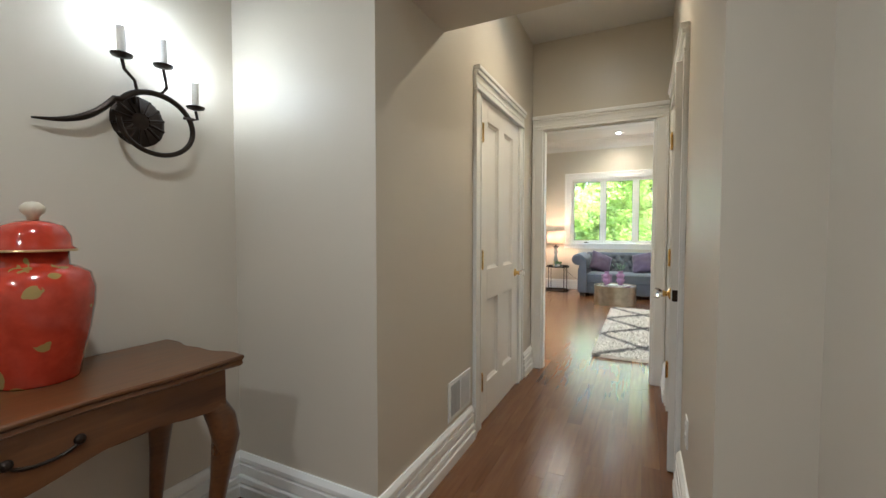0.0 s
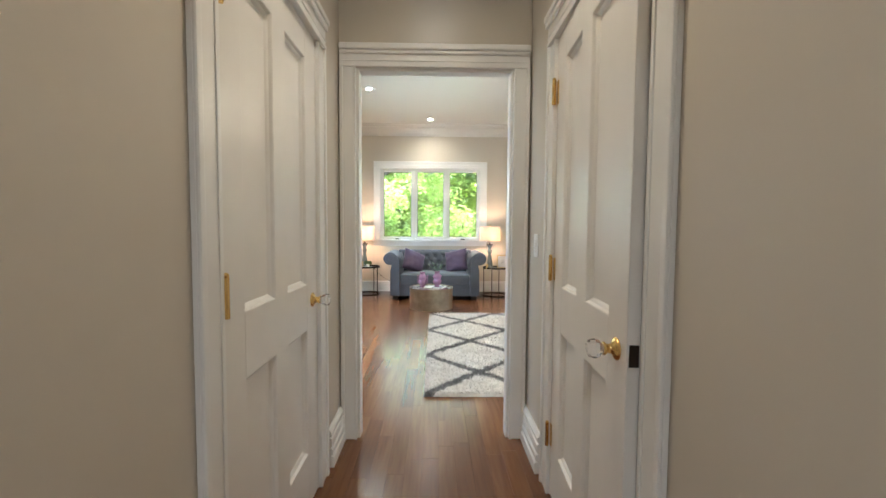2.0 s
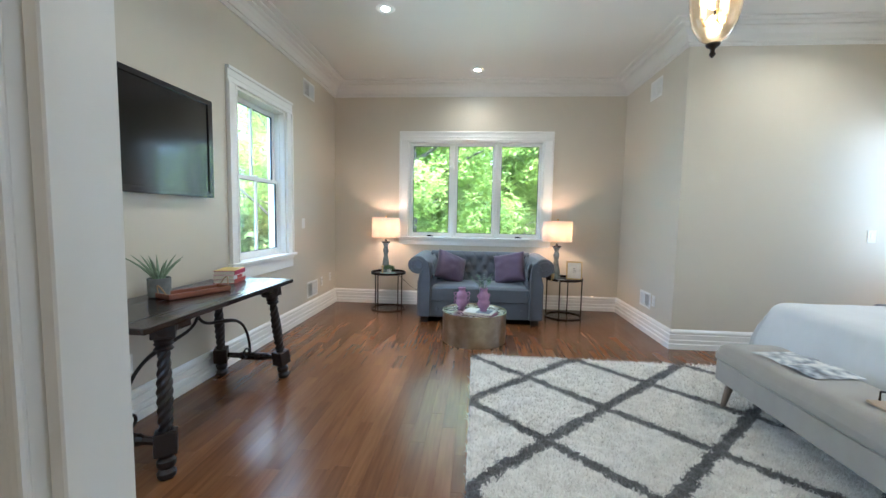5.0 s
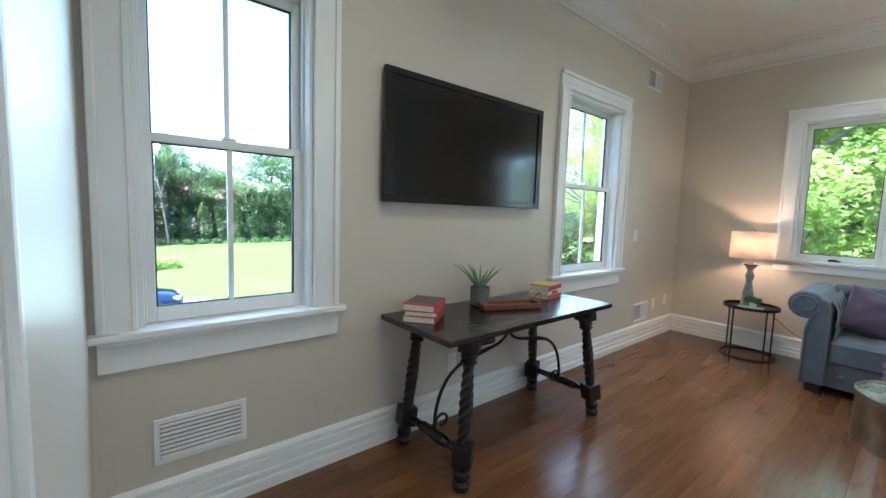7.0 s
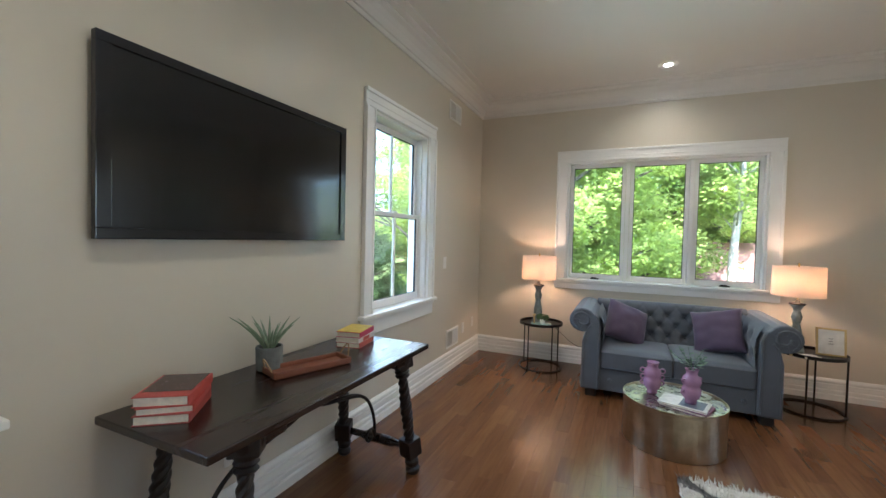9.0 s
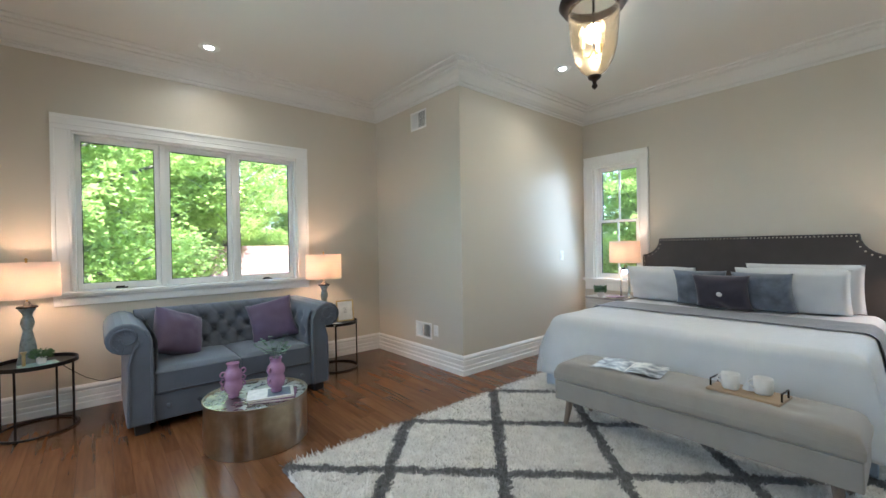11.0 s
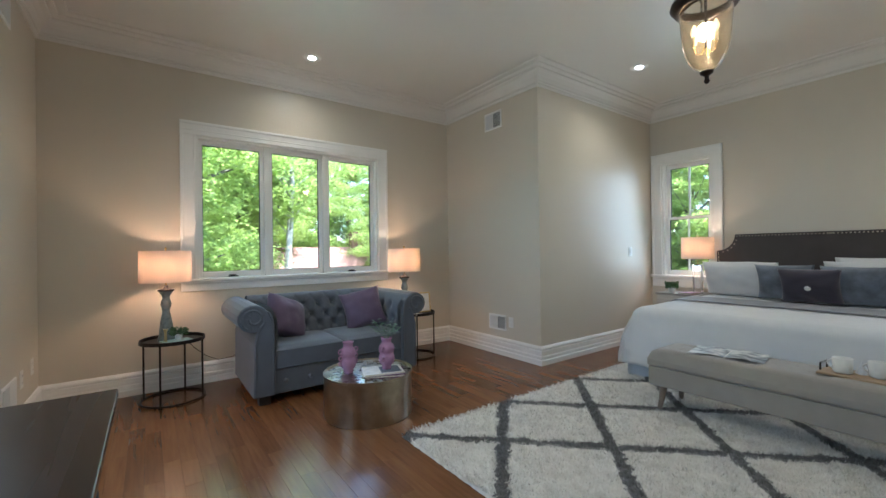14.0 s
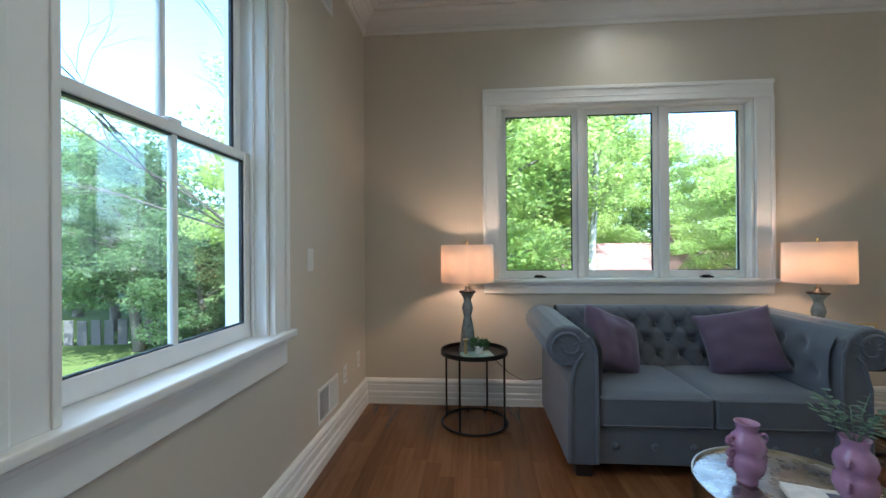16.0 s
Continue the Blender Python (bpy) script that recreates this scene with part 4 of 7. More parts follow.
for s in (-1, 1):
    arm = part("arm", arm_bm(s), SOFA, sofa, "rolled velvet arm")
    m = arm.modifiers.new("soft", "BEVEL")
    m.width, m.segments, m.limit_method, m.angle_limit = 0.012, 3, "ANGLE", radians(40)
    # scroll facing: piping that follows the curl, and two upright pipes
    pts = []
    for k in range(26):
        a = math.radians(-60 + k * 17)
        r = 0.094 - 0.0026 * k
        pts.append((s * (0.745 + r * math.cos(a)), SY0 - 0.014, 0.700 + r * 0.95 * math.sin(a)))
    part("piping", tube(pts, 0.009, 8), SOFA, arm)
    for k in range(9):
        a = math.radians(-40 + k * 40)
        part("pleat", tube([(s * (0.745 + 0.030 * math.cos(a)), SY0 - 0.013, 0.700 + 0.028 * math.sin(a)), (s * (0.745 + 0.108 * math.cos(a)), SY0 - 0.006, 0.700 + 0.100 * math.sin(a))], 0.0075, 6, taper=[0.5, 1.0]), SOFA, arm)
    part("piping", tube([(s * 0.60, SY0 - 0.014, 0.09), (s * 0.60, SY0 - 0.014, 0.55), (s * 0.605, SY0 - 0.014, 0.68), (s * 0.640, SY0 - 0.014, 0.75)], 0.009, 8), SOFA, arm)
    part("piping", tube([(s * 0.735, SY0 - 0.014, 0.09), (s * 0.732, SY0 - 0.014, 0.50), (s * 0.70, SY0 - 0.014, 0.62), (s * 0.665, SY0 - 0.014, 0.66)], 0.009, 8), SOFA, arm)
    # tufted inside of the arm
    def inner(u, v):
        y = SY0 + 0.02 + u * (SY1 - SY0 - 0.22)
        z = 0.40 + v * 0.38
        p = 0.0
        for bi in range(4):
            for bj in range(2):
                by, bz = SY0 + 0.12 + bi * 0.16 + (0.08 if bj else 0), 0.55 + bj * 0.13
                p += 0.030 * math.exp(-((y - by) ** 2 + (z - bz) ** 2) / 0.0011)
        x = 0.572 - 0.012 * math.sin(math.pi * v) + p + 0.055 * max(0, v - 0.7) ** 1.4 * 4
        return Vector((s * x, y, z))
    part("arm_padding", grid_surface(inner, 40, 22), SOFA, arm, smooth=True)

part("base", boxed(-0.59, 0.59, SY0 + 0.015, SY1, 0.07, 0.27, 0.012, 3), SOFA, sofa)
for i in range(6):
    bm = bmesh.new()
    bmesh.ops.create_uvsphere(bm, u_segments=10, v_segments=6, radius=0.020, matrix=Matrix.Translation((-0.5 + i * 0.2, SY0 + 0.012, 0.17)) @ Matrix.Diagonal((1, 0.5, 1, 1)))
    part("button", bm, SOFA, sofa, smooth=True)
for k, (a, b) in enumerate(((-0.582, -0.003), (0.003, 0.582))):
    def seat(u, v, a=a, b=b):
        x = a + (b - a) * u
        ex, ey = 1 - abs(2 * u - 1) ** 6, 1 - abs(2 * v - 1) ** 6
        return Vector((x, SY0 + 0.005 + v * 0.60, 0.425 + 0.030 * (max(0, ex) * max(0, ey)) ** 0.5 + 0.004 * noise.noise(Vector((x * 4, v * 3, k)))))
    bm = bmesh.new()
    box(bm, a, b, SY0 + 0.0, SY0 + 0.62, 0.268, 0.430, 0.020, 4)
    grid_surface(seat, 24, 20, bm)
    cu = part("seat_cushion", bm, SOFA, sofa, smooth=True)
    part("piping", tube([(a + 0.015, SY0 + 0.003, 0.418), (b - 0.015, SY0 + 0.003, 0.418)], 0.006, 6), SOFA, cu)
    part("piping", tube([(a + 0.015, SY0 + 0.003, 0.282), (b - 0.015, SY0 + 0.003, 0.282)], 0.006, 6), SOFA, cu)


def back_face(u, v):
    x = -0.66 + 1.32 * u
    if v < 0.72:
        t = v / 0.72
        y, z = 9.20 + 0.09 * t, 0.40 + 0.34 * t
        ny, nz = -1, 0.25
    else:
        a = math.radians(180 - 215 * (v - 0.72) / 0.28)
        y, z = 9.375 + 0.085 * math.cos(a), 0.735 + 0.080 * math.sin(a)
        ny, nz = math.cos(a), math.sin(a)
    p = 0.0
    crease = 0.0
    for bj in range(3):
        for bi in range(9):
            bx, bz = -0.60 + bi * 0.15 + (0.075 if bj % 2 else 0.0), 0.50 + bj * 0.095
            if v < 0.8:
                p += 0.042 * math.exp(-((x - bx) ** 2 + (z - bz) ** 2) / 0.0009)
    if v < 0.80:
        q1 = abs(((x + 0.60) / 0.15 + (z - 0.50) / 0.19) % 1.0 - 0.5) * 2
        q2 = abs(((x + 0.60) / 0.15 - (z - 0.50) / 0.19) % 1.0 - 0.5) * 2
        crease = 0.011 * (max(0, q1 - 0.80) + max(0, q2 - 0.80)) / 0.2
    return Vector((x, y - ny * (p + crease), z - nz * (p + crease) * 0.4))


bk = part("backrest", grid_surface(back_face, 130, 60), SOFA, sofa, "button-tufted velvet back", smooth=True)
part("back_panel", boxed(-0.74, 0.74, 9.35, SY1, 0.07, 0.72, 0.02, 3), SOFA, sofa)
for bj in range(3):
    for bi in range(9):
        bx, bz = -0.60 + bi * 0.15 + (0.075 if bj % 2 else 0.0), 0.50 + bj * 0.095
        if bx < 0.62:
            bm = bmesh.new()
            bmesh.ops.create_uvsphere(bm, u_segments=8, v_segments=5, radius=0.012, matrix=Matrix.Translation((bx, 9.20 + 0.09 * (bz - 0.40) / 0.34 + 0.027, bz)))
            part("button", bm, SOFA, bk, smooth=True)
for x in (-0.66, 0.66):
    for y in (SY0 + 0.06, SY1 - 0.06):
        part("foot", boxed(x - 0.045, x + 0.045, y - 0.045, y + 0.045, 0.0, 0.072, 0.01, 2), BOTTOM_BLACK, sofa, "black block foot")


def scatter_pillow(name, m, w, h, d, mat_, label, group, puff=0.42, seed=0, ears=0.11):
    root = tagged(part(name, cushion(w, h, d, puff, 24, ears=ears, seed=seed), mat_, smooth=True), label, "pillow", group)
    root.matrix_world = m
    return root


scatter_pillow("throw_pillow", pose(-0.445, 8.93, 0.452, -26, 22, 26), 0.42, 0.40, 0.18, PURPLE, "dusty purple velvet pillow leaning on the sofa arm", "sofa pillows", seed=1)
scatter_pillow("throw_pillow", pose(0.345, 8.93, 0.452, -24, -13, -20), 0.42, 0.41, 0.18, PURPLE, "dusty purple velvet pillow against the sofa back", "sofa pillows", seed=5)

# side tables and lamps
SHADE = Nodes("linen_shade", 0.85)
SHADE.colour(SHADE.ramp(SHADE.noise(140, 3, 0.6, SHADE.scaled(1, 1, 4)), (0.3, (0.72, 0.64, 0.56)), (0.7, (0.82, 0.75, 0.67))))
SHADE.b.inputs["Transmission Weight"].default_value = 0.0
SHADE.b.inputs["Subsurface Weight"].default_value = 0.0
_tr = SHADE.n("BsdfTranslucent", Color=(0.80, 0.66, 0.54, 1))
_mx = SHADE.n("MixShader", Fac=0.5)
SHADE.t.links.new(SHADE.b.outputs[0], _mx.inputs[1])
SHADE.t.links.new(_tr.outputs[0], _mx.inputs[2])
SHADE.t.links.new(_mx.outputs[0], SHADE.t.nodes["Material Output"].inputs["Surface"])
SHADE = SHADE.m
CELADON = plain("grey_celadon_glaze", (0.20, 0.23, 0.22), 0.28, vary=0.18, scale=14, bump=0.15, fine=50)
BULB_W = glowing("lamp_bulb_glow", (1.0, 0.75, 0.52), 3.0)


def side_table(m, label):
    root = thing("side_table", m, label, "table", "side tables by the sofa")
    part("tabletop", lathe([(0.0, 0.488), (0.225, 0.488), (0.228, 0.490), (0.228, 0.515), (0.234, 0.515), (0.236, 0.486), (0.0, 0.480)], 48), BLACK_IRON, root, "round black tray top with a rim")
    for k in range(4):
        a = math.radians(45 + 90 * k + 20)
        part("leg", tube([(0.225 * math.cos(a), 0.225 * math.sin(a), 0.004), (0.225 * math.cos(a), 0.225 * math.sin(a), 0.486)], 0.0075, 8), BLACK_IRON, root)
    part("foot_ring", tube([(0.228 * math.cos(2 * math.pi * k / 48), 0.228 * math.sin(2 * math.pi * k / 48), 0.008) for k in range(48)], 0.0085, 8, closed=True), BLACK_IRON, root)
    return root


def table_lamp(m, label, group, base_z, top_z, r, watts, body):
    root = thing("table_lamp", m, label, "lamp", group)
    h = top_z - base_z
    if body == "turned":
        prof = [(0.0, 0.0), (0.060, 0.0), (0.064, 0.010), (0.060, 0.022), (0.054, 0.06), (0.050, 0.10), (0.042, 0.17), (0.030, 0.23), (0.026, 0.255), (0.034, 0.285), (0.040, 0.31), (0.034, 0.34), (0.026, 0.36), (0.030, 0.385), (0.050, 0.415), (0.056, 0.425), (0.052, 0.432), (0.0, 0.436)]
        part("body", lathe([(a, b * h / 0.50) for a, b in prof], 32), CELADON, root, "turned grey-green ceramic body", smooth=True)
        part("cap", lathe([(0.0, 0.424 * h / 0.5), (0.060, 0.424 * h / 0.5), (0.062, 0.430 * h / 0.5), (0.056, 0.438 * h / 0.5), (0.020, 0.444 * h / 0.5), (0.014, 0.47 * h / 0.5), (0.0, 0.47 * h / 0.5)], 28), BRONZE, root, "dark bronze cap under the shade", smooth=True)
    else:
        bm = boxed(-0.045, 0.045, -0.045, 0.045, 0.0, h - 0.07, 0.006, 2)
        part("body", bm, CRYSTAL, root, "clear glass block body")
        part("neck", boxed(-0.045, 0.045, -0.02, 0.02, h - 0.085, h - 0.062, 0.006, 2), BLACK_IRON, root)
    sh = 0.262
    part("stem", tube([(0, 0, h - 0.10), (0, 0, h + sh + 0.012)], 0.005, 8), BRASS, root)
    bm = lathe([(r, h), (r * 0.985, h + sh), (r * 0.985 - 0.003, h + sh), (r - 0.003, h), (r, h)], 48)
    part("shade", bm, SHADE, root, "white linen drum shade, lit", smooth=True)
    bm = bmesh.new()
    for k in range(3):
        a = k * 2.094
        tube([(0, 0, h + sh - 0.012), (r * 0.98 * math.cos(a), r * 0.98 * math.sin(a), h + sh - 0.012)], 0.002, 5, bm)
    part("spider", bm, BRASS, root)
    part("finial", lathe([(0.0, h + sh), (0.008, h + sh + 0.004), (0.006, h + sh + 0.012), (0.011, h + sh + 0.022), (0.0, h + sh + 0.034)], 12), BRASS, root, smooth=True)
    bm = bmesh.new()
    bmesh.ops.create_uvsphere(bm, u_segments=12, v_segments=8, radius=0.027, matrix=Matrix.Translation((0, 0, h + 0.12)))
    part("bulb", bm, BULB_W, root, "glowing bulb", smooth=True).visible_shadow = False
    at = root.matrix_world @ Vector((0, 0, h + 0.12))
    lamp("table_lamp_light", "POINT", at, watts, WARM, 0.03)
    return root


side_table((-1.29, 9.27, 0), "round black metal side table with a tray top, beside the sofa")
side_table((1.06, 9.19, 0), "round black metal side table holding a lamp and frame")
TOPZ = 0.488
SL = "table lamps by the sofa"
table_lamp((-1.335, 9.30, TOPZ), "lit lamp with a grey turned base and linen drum shade", SL, TOPZ, 0.985, 0.188, 0.95, "turned")
table_lamp((0.955, 9.235, TOPZ), "lit lamp with a grey turned base beside the sofa arm", SL, TOPZ, 0.985, 0.188, 0.95, "turned")


def leafy(root, mat_, n, r, h, z0, leaf, seed, lean=0.6):
    """Many small real leaves on short stems, one mesh."""
    rng = random.Random(seed)
    bm = bmesh.new()
    for i in range(n):
        a, q = rng.uniform(0, 6.283), rng.random() ** 0.5
        p = Vector((r * q * math.cos(a), r * q * math.sin(a), z0 + h * rng.random() ** 0.7))
        d = Vector((math.cos(a) * lean, math.sin(a) * lean, rng.uniform(0.1, 1.0))).normalized()
        s = d.cross(Vector((rng.uniform(-1, 1), rng.uniform(-1, 1), rng.uniform(-1, 1)))).normalized()
        l_ = leaf * rng.uniform(0.7, 1.2)
        up = d.cross(s) * l_ * 0.12
        v = [bm.verts.new(x) for x in (p, p + d * l_ * 0.35 + s * l_ * 0.28 + up, p + d * l_ * 0.75 + s * l_ * 0.22 + up, p + d * l_, p + d * l_ * 0.75 - s * l_ * 0.22 + up, p + d * l_ * 0.35 - s * l_ * 0.28 + up)]
        bm.faces.new(v[:4] )
        bm.faces.new((v[0], v[3], v[4], v[5]))
    return part("foliage", bm, mat_, root)


def small_pot(m, label, mat_, pr, ph, leaf_mat, n, r, h, leaf, seed, stems=False):
    root = thing("potted_plant", m, label, "plant")
    part("pot", lathe([(0.0, 0.0), (pr * 0.8, 0.0), (pr, ph), (pr * 0.9, ph), (pr * 0.85, ph * 0.85), (0.0, ph * 0.85)], 24), mat_, root)
    leafy(root, leaf_mat, n, r, h, ph * 0.8, leaf, seed)
    return root


WHITE_POT = plain("white_ceramic", (0.70, 0.69, 0.66), 0.3)
AQUA = cover("pale_aqua_cover", (0.36, 0.52, 0.47))
book("book", pose(-1.27, 9.16, TOPZ + 0.003, 0, 0, 14), 0.21, 0.15, 0.016, AQUA, "pale aqua book lying on the side table")
small_pot((-1.255, 9.165, TOPZ + 0.020), "small green plant in a pale pot on a book", WHITE_POT, 0.030, 0.045, LEAF, 240, 0.058, 0.055, 0.022, 2)
GOLD = plain("pale_gold", (0.62, 0.48, 0.24), 0.35, 0.9, vary=0.1)
deco = thing("candle_holder", (-1.345, 9.155, TOPZ), "small gold ornament beside the lamp", "ornament")
part("holder", lathe([(0.0, 0.0), (0.022, 0.0), (0.010, 0.02), (0.010, 0.10), (0.020, 0.12), (0.0, 0.12)], 16), GOLD, deco)
fr = thing("picture_frame", pose(1.185, 9.19, TOPZ + 0.003, -8, 0, -4), "small pale gold frame holding a white printed card", "picture frame")
bm = bmesh.new()
for a, b, c, d in ((-0.10, 0.10, 0.22, 0.235), (-0.10, 0.10, 0.0, 0.015), (-0.10, -0.085, 0.015, 0.22), (0.085, 0.10, 0.015, 0.22)):
    box(bm, a, b, -0.008, 0.008, c, d, 0.002, 1)
part("frame", bm, GOLD, fr)
part("card", boxed(-0.086, 0.086, -0.002, 0.004, 0.014, 0.221), plain("white_card", (0.74, 0.73, 0.70), 0.5), fr)
bm = bmesh.new()
for i, wd in enumerate((0.03, 0.022, 0.028)):
    box(bm, -wd / 2, wd / 2, -0.0035, -0.002, 0.10 + i * 0.022, 0.104 + i * 0.022)
part("printed_lines", bm, BLACK_C, fr)
book("book", pose(0.99, 9.04, TOPZ + 0.003, 0, 0, 20), 0.13, 0.10, 0.014, WHITE_C, "small white notebook on the side table")
candle = thing("candle_holder", (0.885, 9.06, TOPZ), "pale gold candle holder beside the lamp", "ornament")
part("holder", lathe([(0.0, 0.0), (0.022, 0.0), (0.018, 0.03), (0.022, 0.09), (0.0, 0.09)], 16), GOLD, candle)
cord = tagged(part("lamp_cord", tube([(-1.20, 9.42, 0.47), (-1.12, 9.52, 0.36), (-1.02, 9.56, 0.26), (-0.92, 9.567, 0.205), (-0.80, 9.567, 0.215), (-0.74, 9.55, 0.25)], 0.003, 6), BLACK_IRON), "thin dark lamp cord hanging along the baseboard", "cord")

# drum coffee table
ct = thing("coffee_table", (-0.10, 8.0, 0), "round brushed brass drum coffee table with a raised rim", "table")
bm = lathe([(0.325, 0.0), (0.328, 0.004), (0.328, 0.298), (0.333, 0.302), (0.333, 0.318), (0.326, 0.318), (0.324, 0.304), (0.0, 0.302)], 72)
part("drum", bm, ANTIQUE, ct, smooth=False)
bm = lathe([(0.3245, 0.3045), (0.20, 0.3055), (0.0, 0.3055)], 64)
part("tabletop", bm, plain("worn_silver_tray", (0.46, 0.43, 0.37), 0.28, 1.0, vary=0.3, scale=9, bump=0.6, fine=45, depth=0.0015), ct, "worn silvery tray top")
CTZ = 0.3055
for i, (mat_, h, r, dx) in enumerate(((cover("plum_cover", (0.16, 0.05, 0.12)), 0.018, -24, 0.0), (WHITE_C, 0.014, -18, -0.012))):
    book("book", pose(-0.035 + dx, 7.86 + 0.01 * i, CTZ + 0.0185 * i, 0, 0, r), 0.29, 0.21, h, mat_, ("plum coffee-table book under a magazine", "white magazine with a printed cover")[i], "coffee table books")
pr = tagged(part("magazine_print", boxed(-0.02, 0.125, -0.085, 0.075, 0.0, 0.0008), cover("grey_blue_print", (0.10, 0.12, 0.17), 0.3)), "grey-blue photograph on the magazine cover", "print")
pr.matrix_world = pose(-0.047, 7.87, CTZ + 0.0185 + 0.0142, 0, 0, -18)


def vase(m, label, rings):
    root = thing("vase", m, label, "vase", "lilac vases on the coffee table")
    prof = [(0.0, 0.0), (0.034, 0.0), (0.036, 0.012), (0.033, 0.022), (0.052, 0.045), (0.061, 0.075), (0.056, 0.102), (0.048, 0.114), (0.056, 0.130), (0.060, 0.152), (0.052, 0.178), (0.038, 0.192), (0.035, 0.205), (0.040, 0.226), (0.043, 0.232), (0.038, 0.232), (0.031, 0.205), (0.031, 0.19), (0.0, 0.17)]
    part("body", lathe(prof, 40), LILAC, root, smooth=True)
    for s in (-1, 1):
        for zc, rr in rings:
            loop = [(s * (0.058 + rr * 0.55 + rr * math.cos(2 * math.pi * k / 16)), 0, zc + rr * math.sin(2 * math.pi * k / 16)) for k in range(16)]
            part("handle", tube(loop, 0.006, 8, closed=True), LILAC, root)
    return root


vase(pose(-0.235, 8.06, CTZ, 0, 0, 10), "lilac ceramic vase with ring handles down its sides", ((0.165, 0.017), (0.118, 0.015), (0.078, 0.014)))
v2 = vase(pose(-0.01, 7.87, CTZ + 0.034, 0, 0, 35), "lilac ceramic vase holding eucalyptus, standing on magazines", ((0.158, 0.012), (0.08, 0.012)))
sprig = thing("eucalyptus", (-0.01, 7.87, CTZ + 0.034), "grey-green eucalyptus sprigs in the vase", "plant")
rng = random.Random(8)
for i in range(9):
    a = i * 0.7 + 0.3
    out, hh = rng.uniform(0.05, 0.15), rng.uniform(0.08, 0.15)
    pts = [(0, 0, 0.12), (0.012 * math.cos(a), 0.012 * math.sin(a), 0.225), (out * 0.5 * math.cos(a), out * 0.5 * math.sin(a), 0.225 + hh * 0.6), (out * math.cos(a), out * math.sin(a), 0.225 + hh)]
    bm = tube(pts, 0.0018, 5)
    for k in range(9):
        s = 0.35 + 0.65 * k / 8
        p = Vector(pts[1]).lerp(Vector(pts[3]), s)
        d = Vector((math.cos(a + (1.3 if k % 2 else -1.3)), math.sin(a + (1.3 if k % 2 else -1.3)), rng.uniform(-0.1, 0.6))).normalized()
        n_ = d.cross(Vector((0.2, 0.1, 1))).normalized()
        rad = rng.uniform(0.012, 0.019)
        ring = [bm.verts.new(p + d * rad * (1 + math.cos(q)) + n_ * rad * 0.85 * math.sin(q)) for q in (0, 1.05, 2.1, 3.14, 4.19, 5.24)]
        bm.faces.new(ring)
    part("sprig", bm, EUCALYPT, sprig)

# ---- rug ----
RX0, RX1, RY0, RY1 = -0.12, 3.63, 4.715, 7.47
k = Nodes("shag_wool", 0.95)
wp = k.n("NewGeometry").outputs["Position"]
sep = k.n("SeparateXYZ", Vector=wp)
wob = k.math("MULTIPLY_ADD", k.noise(9.0, 2, 0.5, wp), 0.10, -0.05)
wob2 = k.math("MULTIPLY_ADD", k.noise(48.0, 3, 0.65, wp), 0.13, -0.065)
masks = []
for sgn, off in ((1, 7.32), (-1, -5.74)):
    s = k.math("MULTIPLY_ADD", sep.outputs["Y"], float(sgn), sep.outputs["X"])
    f = k.math("FRACT", k.math("MULTIPLY", k.math("ADD", k.math("ADD", s, -off + 9.2 + 0.46), k.math("ADD", wob, wob2)), 1 / 0.92))
    d = k.math("ABSOLUTE", k.math("SUBTRACT", f, 0.5))
    masks.append(k.math("LESS_THAN", d, 0.056))
line = k.math("MAXIMUM", *masks)
tone = k.ramp(k.noise(11, 4, 0.65, wp), (0.36, (0, 0, 0)), (0.62, (1, 1, 1)))
tuft = k.noise(85, 3, 0.65, wp)
tuft = k.math("MULTIPLY_ADD", k.n("NewGeometry").outputs["Random Per Island"], 0.62, k.math("MULTIPLY_ADD", tuft, 0.9, -0.28))
cream = k.mix(tuft, k.mix(tone, (0.50, 0.465, 0.415), (0.69, 0.655, 0.60)), (0.88, 0.86, 0.81))
grey = k.mix(tuft, (0.065, 0.062, 0.063), (0.20, 0.192, 0.188))
k.colour(k.mix(line, cream, grey))
k.b.inputs["Sheen Weight"].default_value = 0.3
SHAG = k.m
rug = thing("rug", (0, 0, 0), "cream shag rug with a dark grey diamond lattice", "rug")
nx, ny = 250, 184
verts = []
for i in range(nx + 1):
    for j in range(ny + 1):
        x, y = RX0 + (RX1 - RX0) * i / nx, RY0 + (RY1 - RY0) * j / ny
        edge = min(1.0, min(i, nx - i, j, ny - j) / 2.0)
        p = Vector((x, y, 0))
        h = 0.022 + 0.010 * noise.noise(p * 22) + 0.005 * noise.noise(p * 90) + 0.005 * noise.noise(p * 6)
        wx, wy = 0.008 * noise.noise(p * 25 + Vector((3, 0, 0))), 0.008 * noise.noise(p * 25 + Vector((0, 7, 0)))
        verts.append((x + wx, y + wy, 0.002 + h * edge))
faces = [(i * (ny + 1) + j, (i + 1) * (ny + 1) + j, (i + 1) * (ny + 1) + j + 1, i * (ny + 1) + j + 1) for i in range(nx) for j in range(ny)]
me = bpy.data.meshes.new("pile_base")
me.from_pydata(verts, [], faces)
me.materials.append(SHAG)
ob = new("pile_base", me)
ob.parent = rug
